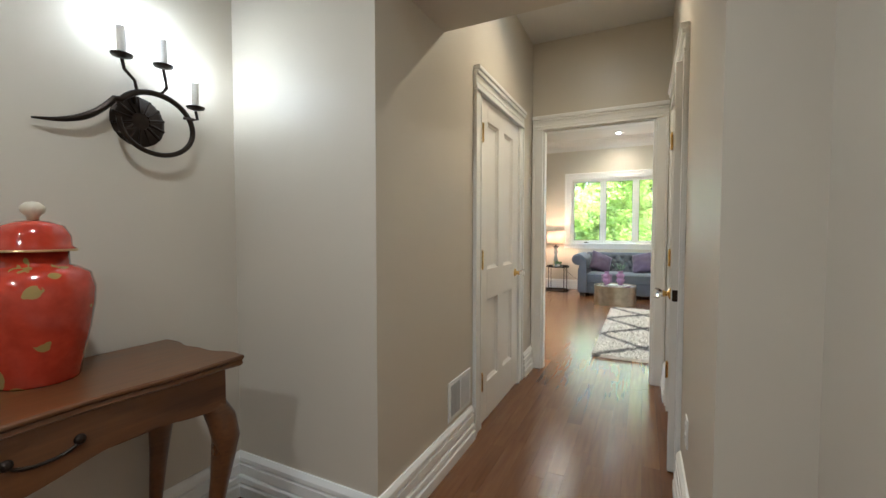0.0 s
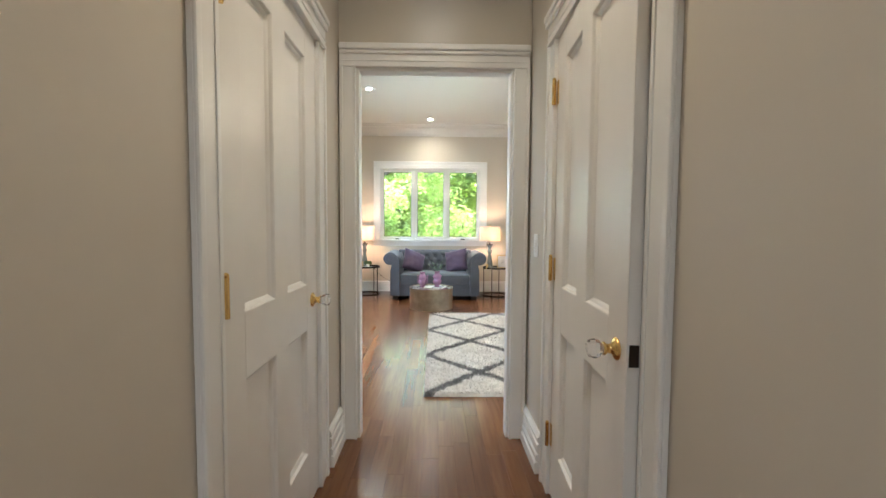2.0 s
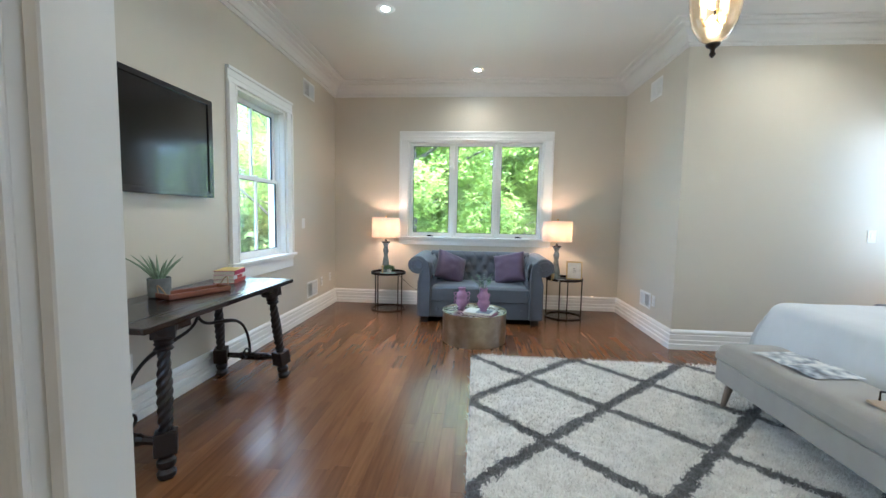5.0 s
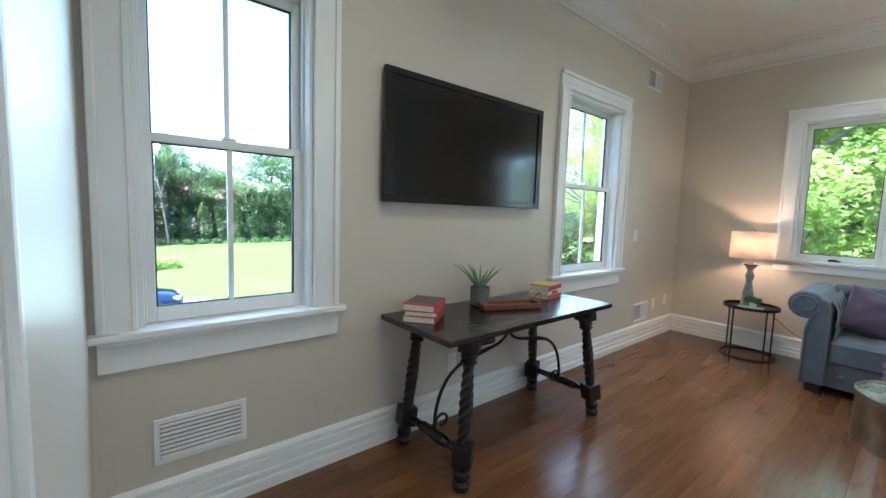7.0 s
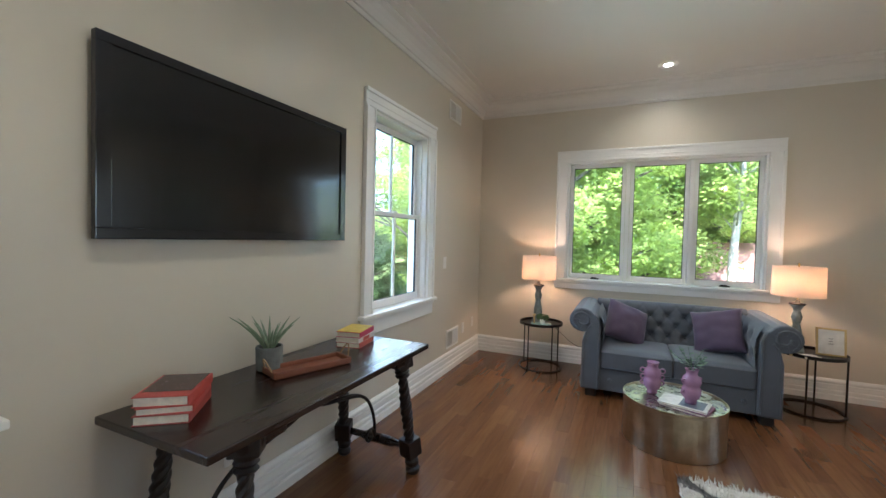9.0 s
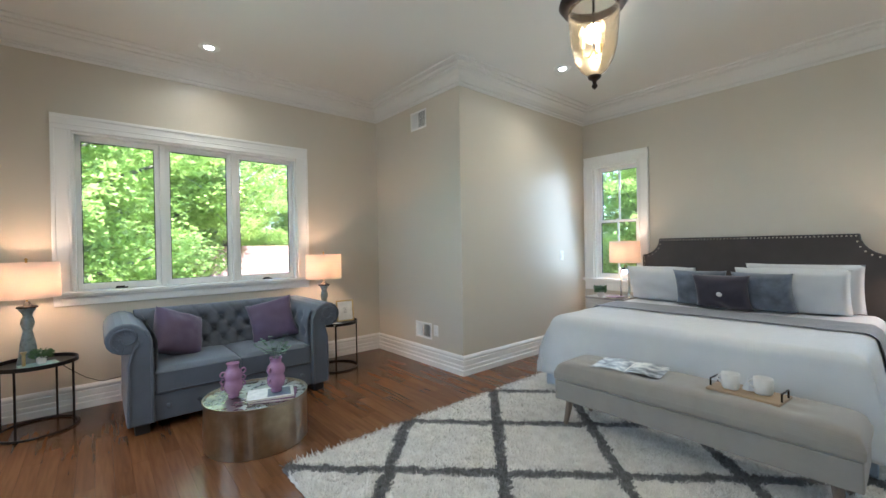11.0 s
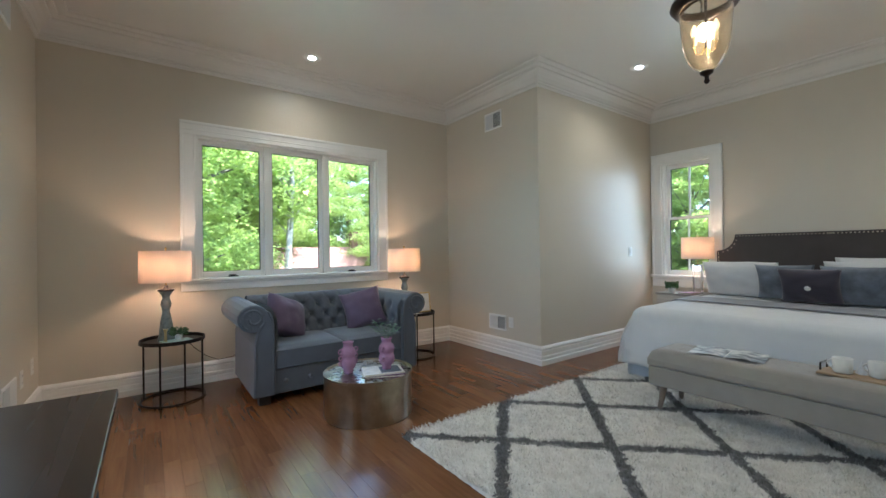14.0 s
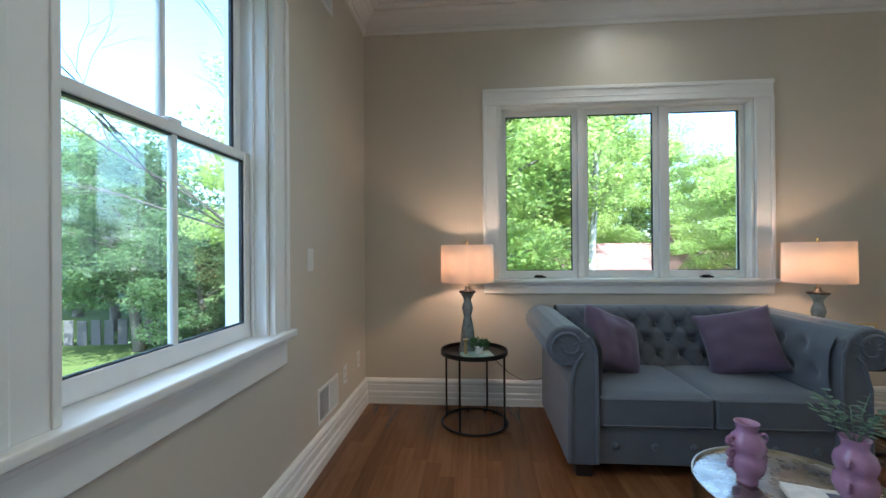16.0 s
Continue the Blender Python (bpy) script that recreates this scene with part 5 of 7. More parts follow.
# loose wool tufts: small leaning blades
rng = np.random.default_rng(4)
N = 120000
px, py = rng.uniform(RX0 + 0.004, RX1 - 0.004, N), rng.uniform(RY0 + 0.004, RY1 - 0.004, N)
an, ln, le = rng.uniform(0, 6.283, N), rng.uniform(0.014, 0.034, N), rng.uniform(0.4, 1.3, N)
wd = rng.uniform(0.0022, 0.0050, N)
dx, dy = np.cos(an), np.sin(an)
base = np.stack([px, py, np.full(N, 0.017)], 1)
side = np.stack([-dy * wd, dx * wd, np.zeros(N)], 1)
tip = base + np.stack([dx * ln * le, dy * ln * le, 0.006 + ln * 0.75], 1)
vv = np.stack([base - side, base + side, tip], 1).reshape(-1, 3)
ff = np.arange(3 * N).reshape(-1, 3)
me = bpy.data.meshes.new("tufts")
me.from_pydata(vv.tolist(), [], ff.tolist())
me.materials.append(SHAG)
ob = tagged(new("wool", me), kind="stuff")
ob.parent = rug

# ---- bed ----
HEADBOARD = cloth("dark_taupe_linen", (0.070, 0.060, 0.058), 900, 0.12, 0.85)
WHITE_LINEN = cloth("white_cotton", (0.66, 0.67, 0.69), 1200, 0.04, 0.8, 0.35, 0.1)
PALE_BLUE = cloth("pale_grey_coverlet", (0.52, 0.57, 0.64), 500, 0.05, 0.8, 0.4, 0.1)
GREY_THROW = cloth("grey_quilted_throw", (0.21, 0.21, 0.225), 400, 0.14, 0.85, 0.4)
PLUM = cloth("dark_plum_velvet", (0.040, 0.034, 0.052), 700, 0.15, 0.7)
MARBLED = cloth("blue_grey_marbled_fabric", (0.15, 0.17, 0.21), 300, 0.55, 0.75)
BENCH = cloth("warm_grey_bench_linen", (0.30, 0.275, 0.245), 900, 0.08, 0.85)
BX0, BX1, BY0, BY1, BZ = 2.26, 4.08, 5.19, 7.19, 0.655
bed = thing("bed", (0, 0, 0), "king bed with a dark nailhead upholstered headboard", "bed")
hb = bmesh.new()
outline = [(5.14, 0.10), (7.17, 0.10), (7.17, 1.15)]
for a in range(0, 91, 15):
    outline.append((7.17 - 0.19 + 0.19 * (1 - math.sin(math.radians(a))), 1.36 - 0.19 * math.cos(math.radians(a))))
mir = [(5.14 + 7.17 - y, z) for y, z in reversed(outline[2:])]
outline += mir
front = [hb.verts.new((4.09, y, z)) for y, z in outline]
rear = [hb.verts.new((4.17, y, z)) for y, z in outline]
hb.faces.new(front)
hb.faces.new(rear)
for i in range(len(outline)):
    j = (i + 1) % len(outline)
    hb.faces.new((front[i], front[j], rear[j], rear[i]))
hbo = part("headboard", hb, HEADBOARD, bed, "dark taupe headboard with notched corners")
mod = hbo.modifiers.new("soft", "BEVEL")
mod.width, mod.segments, mod.limit_method, mod.angle_limit = 0.012, 3, "ANGLE", radians(50)
NAIL = plain("antique_nailhead", (0.55, 0.50, 0.42), 0.35, 1.0)
path = [(y, z) for y, z in outline[1:] if z > 0.5] 
path = [(7.17, 0.55)] + path + [(5.14, 0.55)]
bm = bmesh.new()
cy_, cz_ = 6.155, 0.8
for (ya, za), (yb, zb) in zip(path, path[1:]):
    seg = math.hypot(yb - ya, zb - za)
    for q in range(max(1, int(seg / 0.030))):
        t = q / max(1, int(seg / 0.030))
        y, z = ya + (yb - ya) * t, za + (zb - za) * t
        y += -0.022 * (1 if y > cy_ else -1)
        z -= 0.020 if z > 1.1 else 0
        bmesh.ops.create_icosphere(bm, subdivisions=1, radius=0.0085, matrix=Matrix.Translation((4.089, y, z)))
part("nailhead_trim", bm, NAIL, hbo, "row of antique metal nailheads")
part("mattress", boxed(BX0 + 0.06, BX1, BY0 + 0.05, BY1 - 0.05, 0.33, BZ - 0.02, 0.05, 4), WHITE_LINEN, bed)
part("box_spring", boxed(BX0 + 0.07, BX1, BY0 + 0.06, BY1 - 0.06, 0.12, 0.33, 0.03, 3), WHITE_LINEN, bed)
for x in (BX0 + 0.15, BX1 - 0.12):
    for y in (BY0 + 0.15, BY1 - 0.15):
        part("leg", boxed(x - 0.03, x + 0.03, y - 0.03, y + 0.03, 0.0, 0.12), BOTTOM_BLACK, bed)


def drape(name, x0, x1, y0, y1, ztop, hang_side, hang_foot, flare, mat_, label, category, nu=90, nv=150, amp=0.016, seed=0.0, lift=0.0):
    """A cover lying over the mattress and hanging down its sides and foot, with folds."""
    W = y1 - y0
    total_v = W + 2 * hang_side
    total_u = (x1 - x0) + hang_foot
    r = 0.06

    def bend(s, edge):
        """Along the cloth: how far out and how far down."""
        over = s - edge
        if over <= 0:
            return s, 0.0
        arc = r * math.pi / 2
        if over < arc:
            a = over / r
            return edge + r * math.sin(a), r * (1 - math.cos(a))
        return edge + r, r + over - arc

    def fn(u, v):
        su = u * total_u
        sv = v * total_v - total_v / 2
        out_x, dz_x = bend(su, x1 - x0 - r) if hang_foot else (su, 0.0)
        out_y, dz_y = bend(abs(sv), W / 2 - r)
        dz = max(dz_x, dz_y) if min(dz_x, dz_y) < 0.02 else max(dz_x, dz_y)
        x = x1 - out_x
        y = (y0 + y1) / 2 + math.copysign(out_y, sv)
        f = min(1.0, dz / 0.5)
        wave = amp * f * (math.sin(sv * 11 + seed) * (dz_x > 0.03) + math.sin(su * 10 + seed * 2) * (dz_y > 0.03)) + amp * 0.8 * f * noise.noise(Vector((su * 5 + seed, sv * 5, 1)))
        if dz_x > 0.02:
            x -= flare * f + wave
        if dz_y > 0.02:
            y += math.copysign(flare * f + wave, sv)
        wr = 0.004 * noise.noise(Vector((su * 3, sv * 3, seed))) + 0.002 * noise.noise(Vector((su * 9, sv * 9, seed)))
        return Vector((x, y, ztop - dz + (wr if dz < 0.05 else 0) + lift))
    ob = tagged(part(name, grid_surface(fn, nu, nv), mat_, smooth=True), label, category)
    so = ob.modifiers.new("thick", "SOLIDIFY")
    so.thickness, so.offset = 0.006, -1
    return ob


drape("bed_sheet", BX0 + 0.03, 4.0, BY0 + 0.03, BY1 - 0.03, BZ - 0.006, 0.60, 0.60, 0.05, PALE_BLUE, "pale blue-white sheet hanging below the coverlet", "bed sheet", amp=0.012, seed=2.0)
drape("coverlet", BX0, 3.98, BY0, BY1, BZ + 0.012, 0.50, 0.50, 0.11, WHITE_LINEN, "white cotton coverlet hanging over the bed's sides", "bedspread", amp=0.022, seed=0.7)
th = drape("throw_blanket", 2.98, 3.42, BY0 - 0.012, BY1 + 0.012, BZ + 0.026, 0.36, 0.0, 0.118, GREY_THROW, "grey quilted throw laid across the bed", "blanket", nu=24, nv=140, amp=0.014, seed=4.0)
bz = BZ + 0.022
BP = "pillows on the bed"
scatter_pillow("bed_pillow", pose(3.86, 6.83, bz, -22, 0, 90) , 0.70, 0.40, 0.20, WHITE_LINEN, "plump white pillow against the headboard", BP, seed=11, ears=0.03)
scatter_pillow("bed_pillow", pose(3.93, 5.68, bz, -16, 0, 90), 0.80, 0.44, 0.18, WHITE_LINEN, "tall white pillow against the headboard", BP, seed=12, ears=0.03)
scatter_pillow("bed_pillow", pose(3.80, 5.74, bz, -22, 0, 90), 0.78, 0.42, 0.18, WHITE_LINEN, "large white pillow in front of another", BP, seed=13, ears=0.03)
scatter_pillow("accent_pillow", pose(3.70, 6.42, bz, -20, 0, 96), 0.46, 0.38, 0.15, MARBLED, "blue-grey marbled square pillow", BP, seed=14)
scatter_pillow("accent_pillow", pose(3.68, 5.90, bz, -22, 0, 84), 0.46, 0.38, 0.15, MARBLED, "blue-grey marbled pillow half behind another", BP, seed=15)
pl = scatter_pillow("accent_pillow", pose(3.58, 6.20, bz, -22, 0, 90), 0.46, 0.35, 0.15, PLUM, "dark plum velvet pillow with a white button", BP, seed=16)
bm = lathe([(0.0, 0.006), (0.020, 0.004), (0.024, 0.0), (0.0, -0.002)], 20)
bm.transform(pose(0, 0.082, 0.19, -90))
part("button", bm, plain("pearl_button", (0.80, 0.78, 0.75), 0.25), pl, "round pearl-white button")

# upholstered bench
bench = thing("bench", (0, 0, 0), "warm grey upholstered bench with tapered wooden legs", "bench")
QX0, QX1, QY0, QY1 = 1.575, 1.975, 5.15, 6.73
part("box", boxed(QX0 + 0.008, QX1 - 0.008, QY0 + 0.008, QY1 - 0.008, 0.195, 0.335, 0.012, 3), BENCH, bench)


def bench_top(u, v):
    x, y = QX0 + (QX1 - QX0) * u, QY0 + (QY1 - QY0) * v
    e = max(0, 1 - abs(2 * u - 1) ** 8) ** 0.4 * max(0, 1 - abs(2 * v - 1) ** 18) ** 0.4
    p = 0.0
    for i in range(4):
        for j in range(2):
            p += 0.013 * math.exp(-((x - (QX0 + 0.13 + 0.14 * j)) ** 2 + (y - (QY0 + 0.26 + 0.355 * i)) ** 2) / 0.0035)
    return Vector((x, y, 0.385 + 0.085 * e - p))


bm = bmesh.new()
grid_surface(bench_top, 30, 70, bm)
box(bm, QX0, QX1, QY0, QY1, 0.337, 0.400, 0.018, 3)
part("seat", bm, BENCH, bench, smooth=True)
LEGW = wood("grey_ash_leg", (0.24, 0.19, 0.15), (0.15, 0.115, 0.09), "z", 0.5)
for x, sx in ((QX0 + 0.06, -1), (QX1 - 0.06, 1)):
    for y, sy in ((QY0 + 0.10, -1), (QY1 - 0.10, 1)):
        part("leg", tube([(x, y, 0.20), (x + sx * 0.03, y + sy * 0.02, 0.022)], 0.026, 12, taper=[1, 0.58]), LEGW, bench, "tapered grey wooden leg")
BT = 0.472
mg = thing("magazine", pose(1.80, 6.27, BT - 0.004, 0, 0, 8), "open glossy magazine lying on the bench", "magazine")
def page(s):
    return grid_surface(lambda u, v: Vector((-0.14 + 0.28 * v, s * 0.215 * u, 0.006 + 0.010 * math.sin(math.pi * min(1, u * 1.3)))), 10, 6)
GLOSSY = Nodes("magazine_print_paper", 0.3)
GLOSSY.colour(GLOSSY.ramp(GLOSSY.noise(14, 3), (0.35, (0.05, 0.06, 0.08)), (0.5, (0.35, 0.38, 0.42)), (0.62, (0.66, 0.66, 0.64))))
for s in (-1, 1):
    part("page", page(s), GLOSSY.m, mg, "printed page")
part("spine", boxed(-0.14, 0.14, -0.004, 0.004, 0.0, 0.007), WHITE_C, mg)
tt = thing("tea_tray", pose(1.80, 5.62, BT - 0.006, 0, 0, 84), "wooden serving tray with gold handles on the bench", "tray")
bm = bmesh.new()
box(bm, -0.17, 0.17, -0.10, 0.10, 0.0, 0.014, 0.004, 2)
part("tray_body", bm, wood("pale_tray_wood", (0.40, 0.29, 0.18), (0.28, 0.19, 0.11), "x", 0.5), tt)
for s in (-1, 1):
    part("handle", tube([(s * 0.165, -0.05, 0.012), (s * 0.165, -0.05, 0.055), (s * 0.165, 0.05, 0.055), (s * 0.165, 0.05, 0.012)], 0.005, 8), BRONZE, tt, "dark metal handle")
for i, (a, b) in enumerate(((-0.065, -0.02), (0.075, 0.02))):
    mugm = tt.matrix_world @ Matrix.Translation((a, b, 0.014))
    mug = thing("mug", mugm, "white ceramic mug on the tray", "mug", "mugs on the tray")
    part("body", lathe([(0.0, 0.0), (0.036, 0.0), (0.043, 0.01), (0.045, 0.085), (0.042, 0.085), (0.039, 0.012), (0.0, 0.01)], 28), WHITE_POT, mug, smooth=True)
    part("handle", tube([(0.043 + 0.024 * math.sin(math.pi * q / 8), 0, 0.02 + 0.05 * q / 8) for q in range(9)], 0.005, 8), WHITE_POT, mug)
nap = tagged(part("napkin", lathe([(0.034, 0.0), (0.026, 0.02), (0.010, 0.05), (0.0, 0.085)], 7), WHITE_LINEN), "folded white napkin between the mugs", "napkin")
nap.matrix_world = tt.matrix_world @ Matrix.Translation((0.005, -0.035, 0.0145))

# nightstands
CHROME = plain("brushed_nickel", (0.45, 0.43, 0.40), 0.35, 1.0, vary=0.1)
PALE = wood("whitewashed_drawer", (0.62, 0.58, 0.52), (0.46, 0.42, 0.37), "y", 0.5)


def nightstand(m, label):
    root = thing("nightstand", m, label, "nightstand", "nightstands by the bed")
    w, d = 0.25, 0.20
    part("top", boxed(-d, d, -w, w, 0.630, 0.652, 0.003, 2), CHROME, root)
    part("case", boxed(-d + 0.008, d - 0.008, -w + 0.012, w - 0.012, 0.472, 0.630, 0.003, 1), CHROME, root)
    dr = part("drawer", boxed(-d - 0.004, -d + 0.012, -w + 0.022, w - 0.022, 0.482, 0.622, 0.003, 2), PALE, root, "whitewashed wooden drawer front")
    part("handle", boxed(-d - 0.022, -d - 0.004, -0.10, 0.10, 0.556, 0.566, 0.003, 2), CHROME, dr, "long nickel pull")
    part("shelf_rail", boxed(-d, d, -w, w, 0.455, 0.470, 0.002, 1), CHROME, root)
    part("shelf_rail", boxed(-d, d, -w, w, 0.395, 0.412, 0.002, 1), CHROME, root)
    bm = bmesh.new()
    for q in (-w + 0.09, w - 0.09):
        box(bm, -d, -d + 0.012, q - 0.01, q + 0.01, 0.412, 0.455)
    part("fretwork", bm, CHROME, root)
    for x in (-d + 0.01, d - 0.01):
        for y in (-w + 0.01, w - 0.01):
            part("leg", boxed(x - 0.01, x + 0.01, y - 0.01, y + 0.01, 0.0, 0.4715, 0.002, 1), CHROME, root)
    part("stretcher", boxed(d - 0.018, d - 0.004, -w + 0.02, w - 0.02, 0.125, 0.140), CHROME, root)
    for y in (-w + 0.01, w - 0.01):
        part("stretcher", boxed(-d + 0.02, d - 0.02, y - 0.006, y + 0.006, 0.125, 0.140), CHROME, root)
    return root


nightstand((3.955, 4.74, 0), "nickel-framed nightstand with a whitewashed drawer")
nightstand((3.955, 7.49, 0), "nickel-framed nightstand with a drawer, in the alcove")
NL = "lamps on the nightstands"
table_lamp((3.97, 4.885, 0.652), "lit lamp with a clear glass base and drum shade", NL, 0.652, 1.075, 0.175, 0.62, "glass")
table_lamp((3.97, 7.33, 0.652), "lit lamp with a clear glass base, beside the bed", NL, 0.652, 1.075, 0.175, 0.62, "glass")
LIME = plain("lime_leaf", (0.22, 0.30, 0.05), 0.55, vary=0.3, scale=40)
small_pot((3.83, 4.73, 0.652), "lime-green plant in a square grey pot", CONCRETE, 0.048, 0.065, LIME, 420, 0.068, 0.075, 0.026, 6)
small_pot((3.80, 7.56, 0.652), "small green plant in a white pot", WHITE_POT, 0.042, 0.065, LEAF, 340, 0.065, 0.075, 0.026, 9)
book("book", pose(3.80, 7.36, 0.652, 0, 0, 80), 0.14, 0.20, 0.022, cover("plum_book_cover", (0.14, 0.04, 0.10)), "plum book on the nightstand")
phone = thing("telephone", pose(3.83, 4.56, 0.652, 0, 0, 6), "black desk telephone with a grey screen and handset", "telephone")
PH = plain("black_phone_plastic", (0.015, 0.015, 0.017), 0.35)
bm = boxed(-0.09, 0.09, -0.085, 0.085, 0.0, 0.014, 0.006, 2)
part("base", bm, PH, phone)
bm = boxed(-0.09, 0.08, -0.08, 0.08, 0.0, 0.02, 0.006, 2)
bm.transform(Matrix.Translation((0.0, 0, 0.075)) @ pose(0, 0, 0, 0, -38, 0))
body = part("body", bm, PH, phone)
bm = boxed(-0.01, 0.065, -0.045, 0.07, 0.020, 0.022)
bm.transform(Matrix.Translation((0.0, 0, 0.075)) @ pose(0, 0, 0, 0, -38, 0))
part("screen", bm, plain("phone_lcd", (0.35, 0.42, 0.46), 0.15), body, "pale grey screen")
bm = boxed(-0.085, 0.07, 0.055, 0.095, 0.026, 0.052, 0.010, 3)
bm.transform(Matrix.Translation((0.0, 0, 0.075)) @ pose(0, 0, 0, 0, -38, 0))
part("handset", bm, PH, body)
part("cord", tube([(-0.09 + 0.004 * math.cos(q), -0.085 - 0.02 * math.sin(q * 0.12), 0.03 - 0.0025 * q + 0.006 * math.sin(q * 3.0)) for q in [x * 0.35 for x in range(70)]], 0.0022, 5), PH, phone)
gb = thing("glass_box", (3.82, 4.92, 0.652), "clear glass keepsake box", "box")
bm = bmesh.new()
for a, b, c, d in ((-0.05, -0.047, -0.05, 0.05), (0.047, 0.05, -0.05, 0.05), (-0.047, 0.047, -0.05, -0.047), (-0.047, 0.047, 0.047, 0.05)):
    box(bm, a, b, c, d, 0, 0.085)
part("sides", bm, CRYSTAL, gb)
part("cord_cover", boxed(-0.05, 0.05, -0.05, 0.05, 0.0, 0.004), CHROME, gb)

# painting
k = Nodes("abstract_oil_paint", 0.42)
sepp = k.n("SeparateXYZ", Vector=k.co)
streak = k.noise(9, 5, 0.7, k.scaled(2.2, 1, 0.25))
smear = k.noise(3.2, 4, 0.6)
c1 = k.ramp(streak, (0.30, (0.02, 0.03, 0.035)), (0.42, (0.09, 0.15, 0.12)), (0.50, (0.30, 0.30, 0.17)), (0.58, (0.12, 0.18, 0.21)), (0.70, (0.46, 0.48, 0.42)))
low = k.ramp(streak, (0.35, (0.06, 0.045, 0.02)), (0.55, (0.34, 0.22, 0.05)), (0.7, (0.45, 0.33, 0.10)))
hz = k.math("MULTIPLY_ADD", sepp.outputs["Z"], 1.0, k.math("MULTIPLY", smear, 0.5))
c2 = k.mix(k.ramp(hz, (0.28, (1, 1, 1)), (0.52, (0, 0, 0))), c1, low)
c3 = k.mix(k.ramp(hz, (0.97, (0, 0, 0)), (1.0, (0.35, 0.35, 0.35))), c2, (0.035, 0.055, 0.10))
k.colour(c3)
k.bump(streak, 0.5, 0.004)
pg = thing("painting", (0, SOUTH, 1.235), "abstract dark painting with gold and green streaks", "painting")
part("canvas", boxed(1.545, 2.56, 0.012, 0.062, 0.0, 0.955, 0.003, 2), plain("canvas_edge", (0.02, 0.02, 0.022), 0.7), pg)
face = part("painted_face", boxed(-0.5055, 0.5055, 0.0, 0.0022, 0.002, 0.953), k.m, pg)
face.location = (2.0525, 0.0615, 0)

# pendant lantern
PXY = (1.095, 6.11)
pend = thing("pendant_lantern", (*PXY, 0), "bronze bell-jar pendant lantern with three lit candle bulbs", "pendant lamp")
part("ceiling_canopy", lathe([(0.0, TOP), (0.065, TOP), (0.060, TOP - 0.02), (0.012, TOP - 0.035), (0.0, TOP - 0.035)], 28), BRONZE, pend, smooth=True)
bm = bmesh.new()
zz = TOP - 0.035
i = 0
while zz > 2.95:
    loop = [(0.010 * math.cos(q) * (1 if i % 2 else 0.2), 0.010 * math.cos(q) * (0.2 if i % 2 else 1), zz - 0.016 + 0.018 * math.sin(q)) for q in [2 * math.pi * s / 12 for s in range(12)]]
    tube(loop, 0.003, 6, bm, closed=True)
    zz -= 0.027
    i += 1
part("chain", bm, BRONZE, pend)
part("hub", lathe([(0.0, 2.955), (0.012, 2.95), (0.016, 2.93), (0.030, 2.915), (0.034, 2.895), (0.028, 2.875), (0.012, 2.862), (0.0, 2.86)], 24), BRONZE, pend, smooth=True)
RZ, RR = 2.585, 0.165
part("ring", lathe([(RR - 0.035, RZ - 0.030), (RR - 0.012, RZ - 0.034), (RR, RZ - 0.015), (RR + 0.012, RZ), (RR + 0.006, RZ + 0.020), (RR - 0.020, RZ + 0.026), (RR - 0.035, RZ + 0.015), (RR - 0.035, RZ - 0.030)], 48), BRONZE, pend, smooth=True)
for q in range(3):
    a = q * 2.094 + 0.5
    d = Vector((math.cos(a), math.sin(a), 0))
    top_, bot = Vector((0, 0, 2.89)) + d * 0.03, Vector((0, 0, RZ + 0.02)) + d * (RR - 0.01)
    bm = tube([top_, bot], 0.0055, 8)
    bmesh.ops.create_uvsphere(bm, u_segments=10, v_segments=8, radius=0.012, matrix=Matrix.Translation(top_.lerp(bot, 0.48)))
    part("rod", bm, BRONZE, pend)
part("stem", tube([(0, 0, 2.87), (0, 0, 2.335)], 0.007, 8), BRONZE, pend)
SEEDED = glass("seeded_glass", (1.0, 0.88, 0.70), 0.10)
bell = lathe([(0.132, RZ + 0.005), (0.130, RZ - 0.06), (0.124, RZ - 0.15), (0.116, RZ - 0.23), (0.098, RZ - 0.30), (0.066, RZ - 0.355), (0.030, RZ - 0.380), (0.0, RZ - 0.384)], 48)
bo = part("glass_bell", bell, SEEDED, pend, "clear seeded glass bell", smooth=True)
so = bo.modifiers.new("thick", "SOLIDIFY")
so.thickness = 0.003
bo.visible_shadow = False
part("finial", lathe([(0.0, RZ - 0.383), (0.036, RZ - 0.386), (0.030, RZ - 0.398), (0.012, RZ - 0.410), (0.010, RZ - 0.425), (0.016, RZ - 0.438), (0.008, RZ - 0.450), (0.0, RZ - 0.456)], 24), BRONZE, pend, smooth=True)
CANDLE = plain("cream_candle_sleeve", (0.75, 0.66, 0.48), 0.6)
FLAME = glowing("candle_bulb_glow", (1.0, 0.72, 0.40), 0.16)
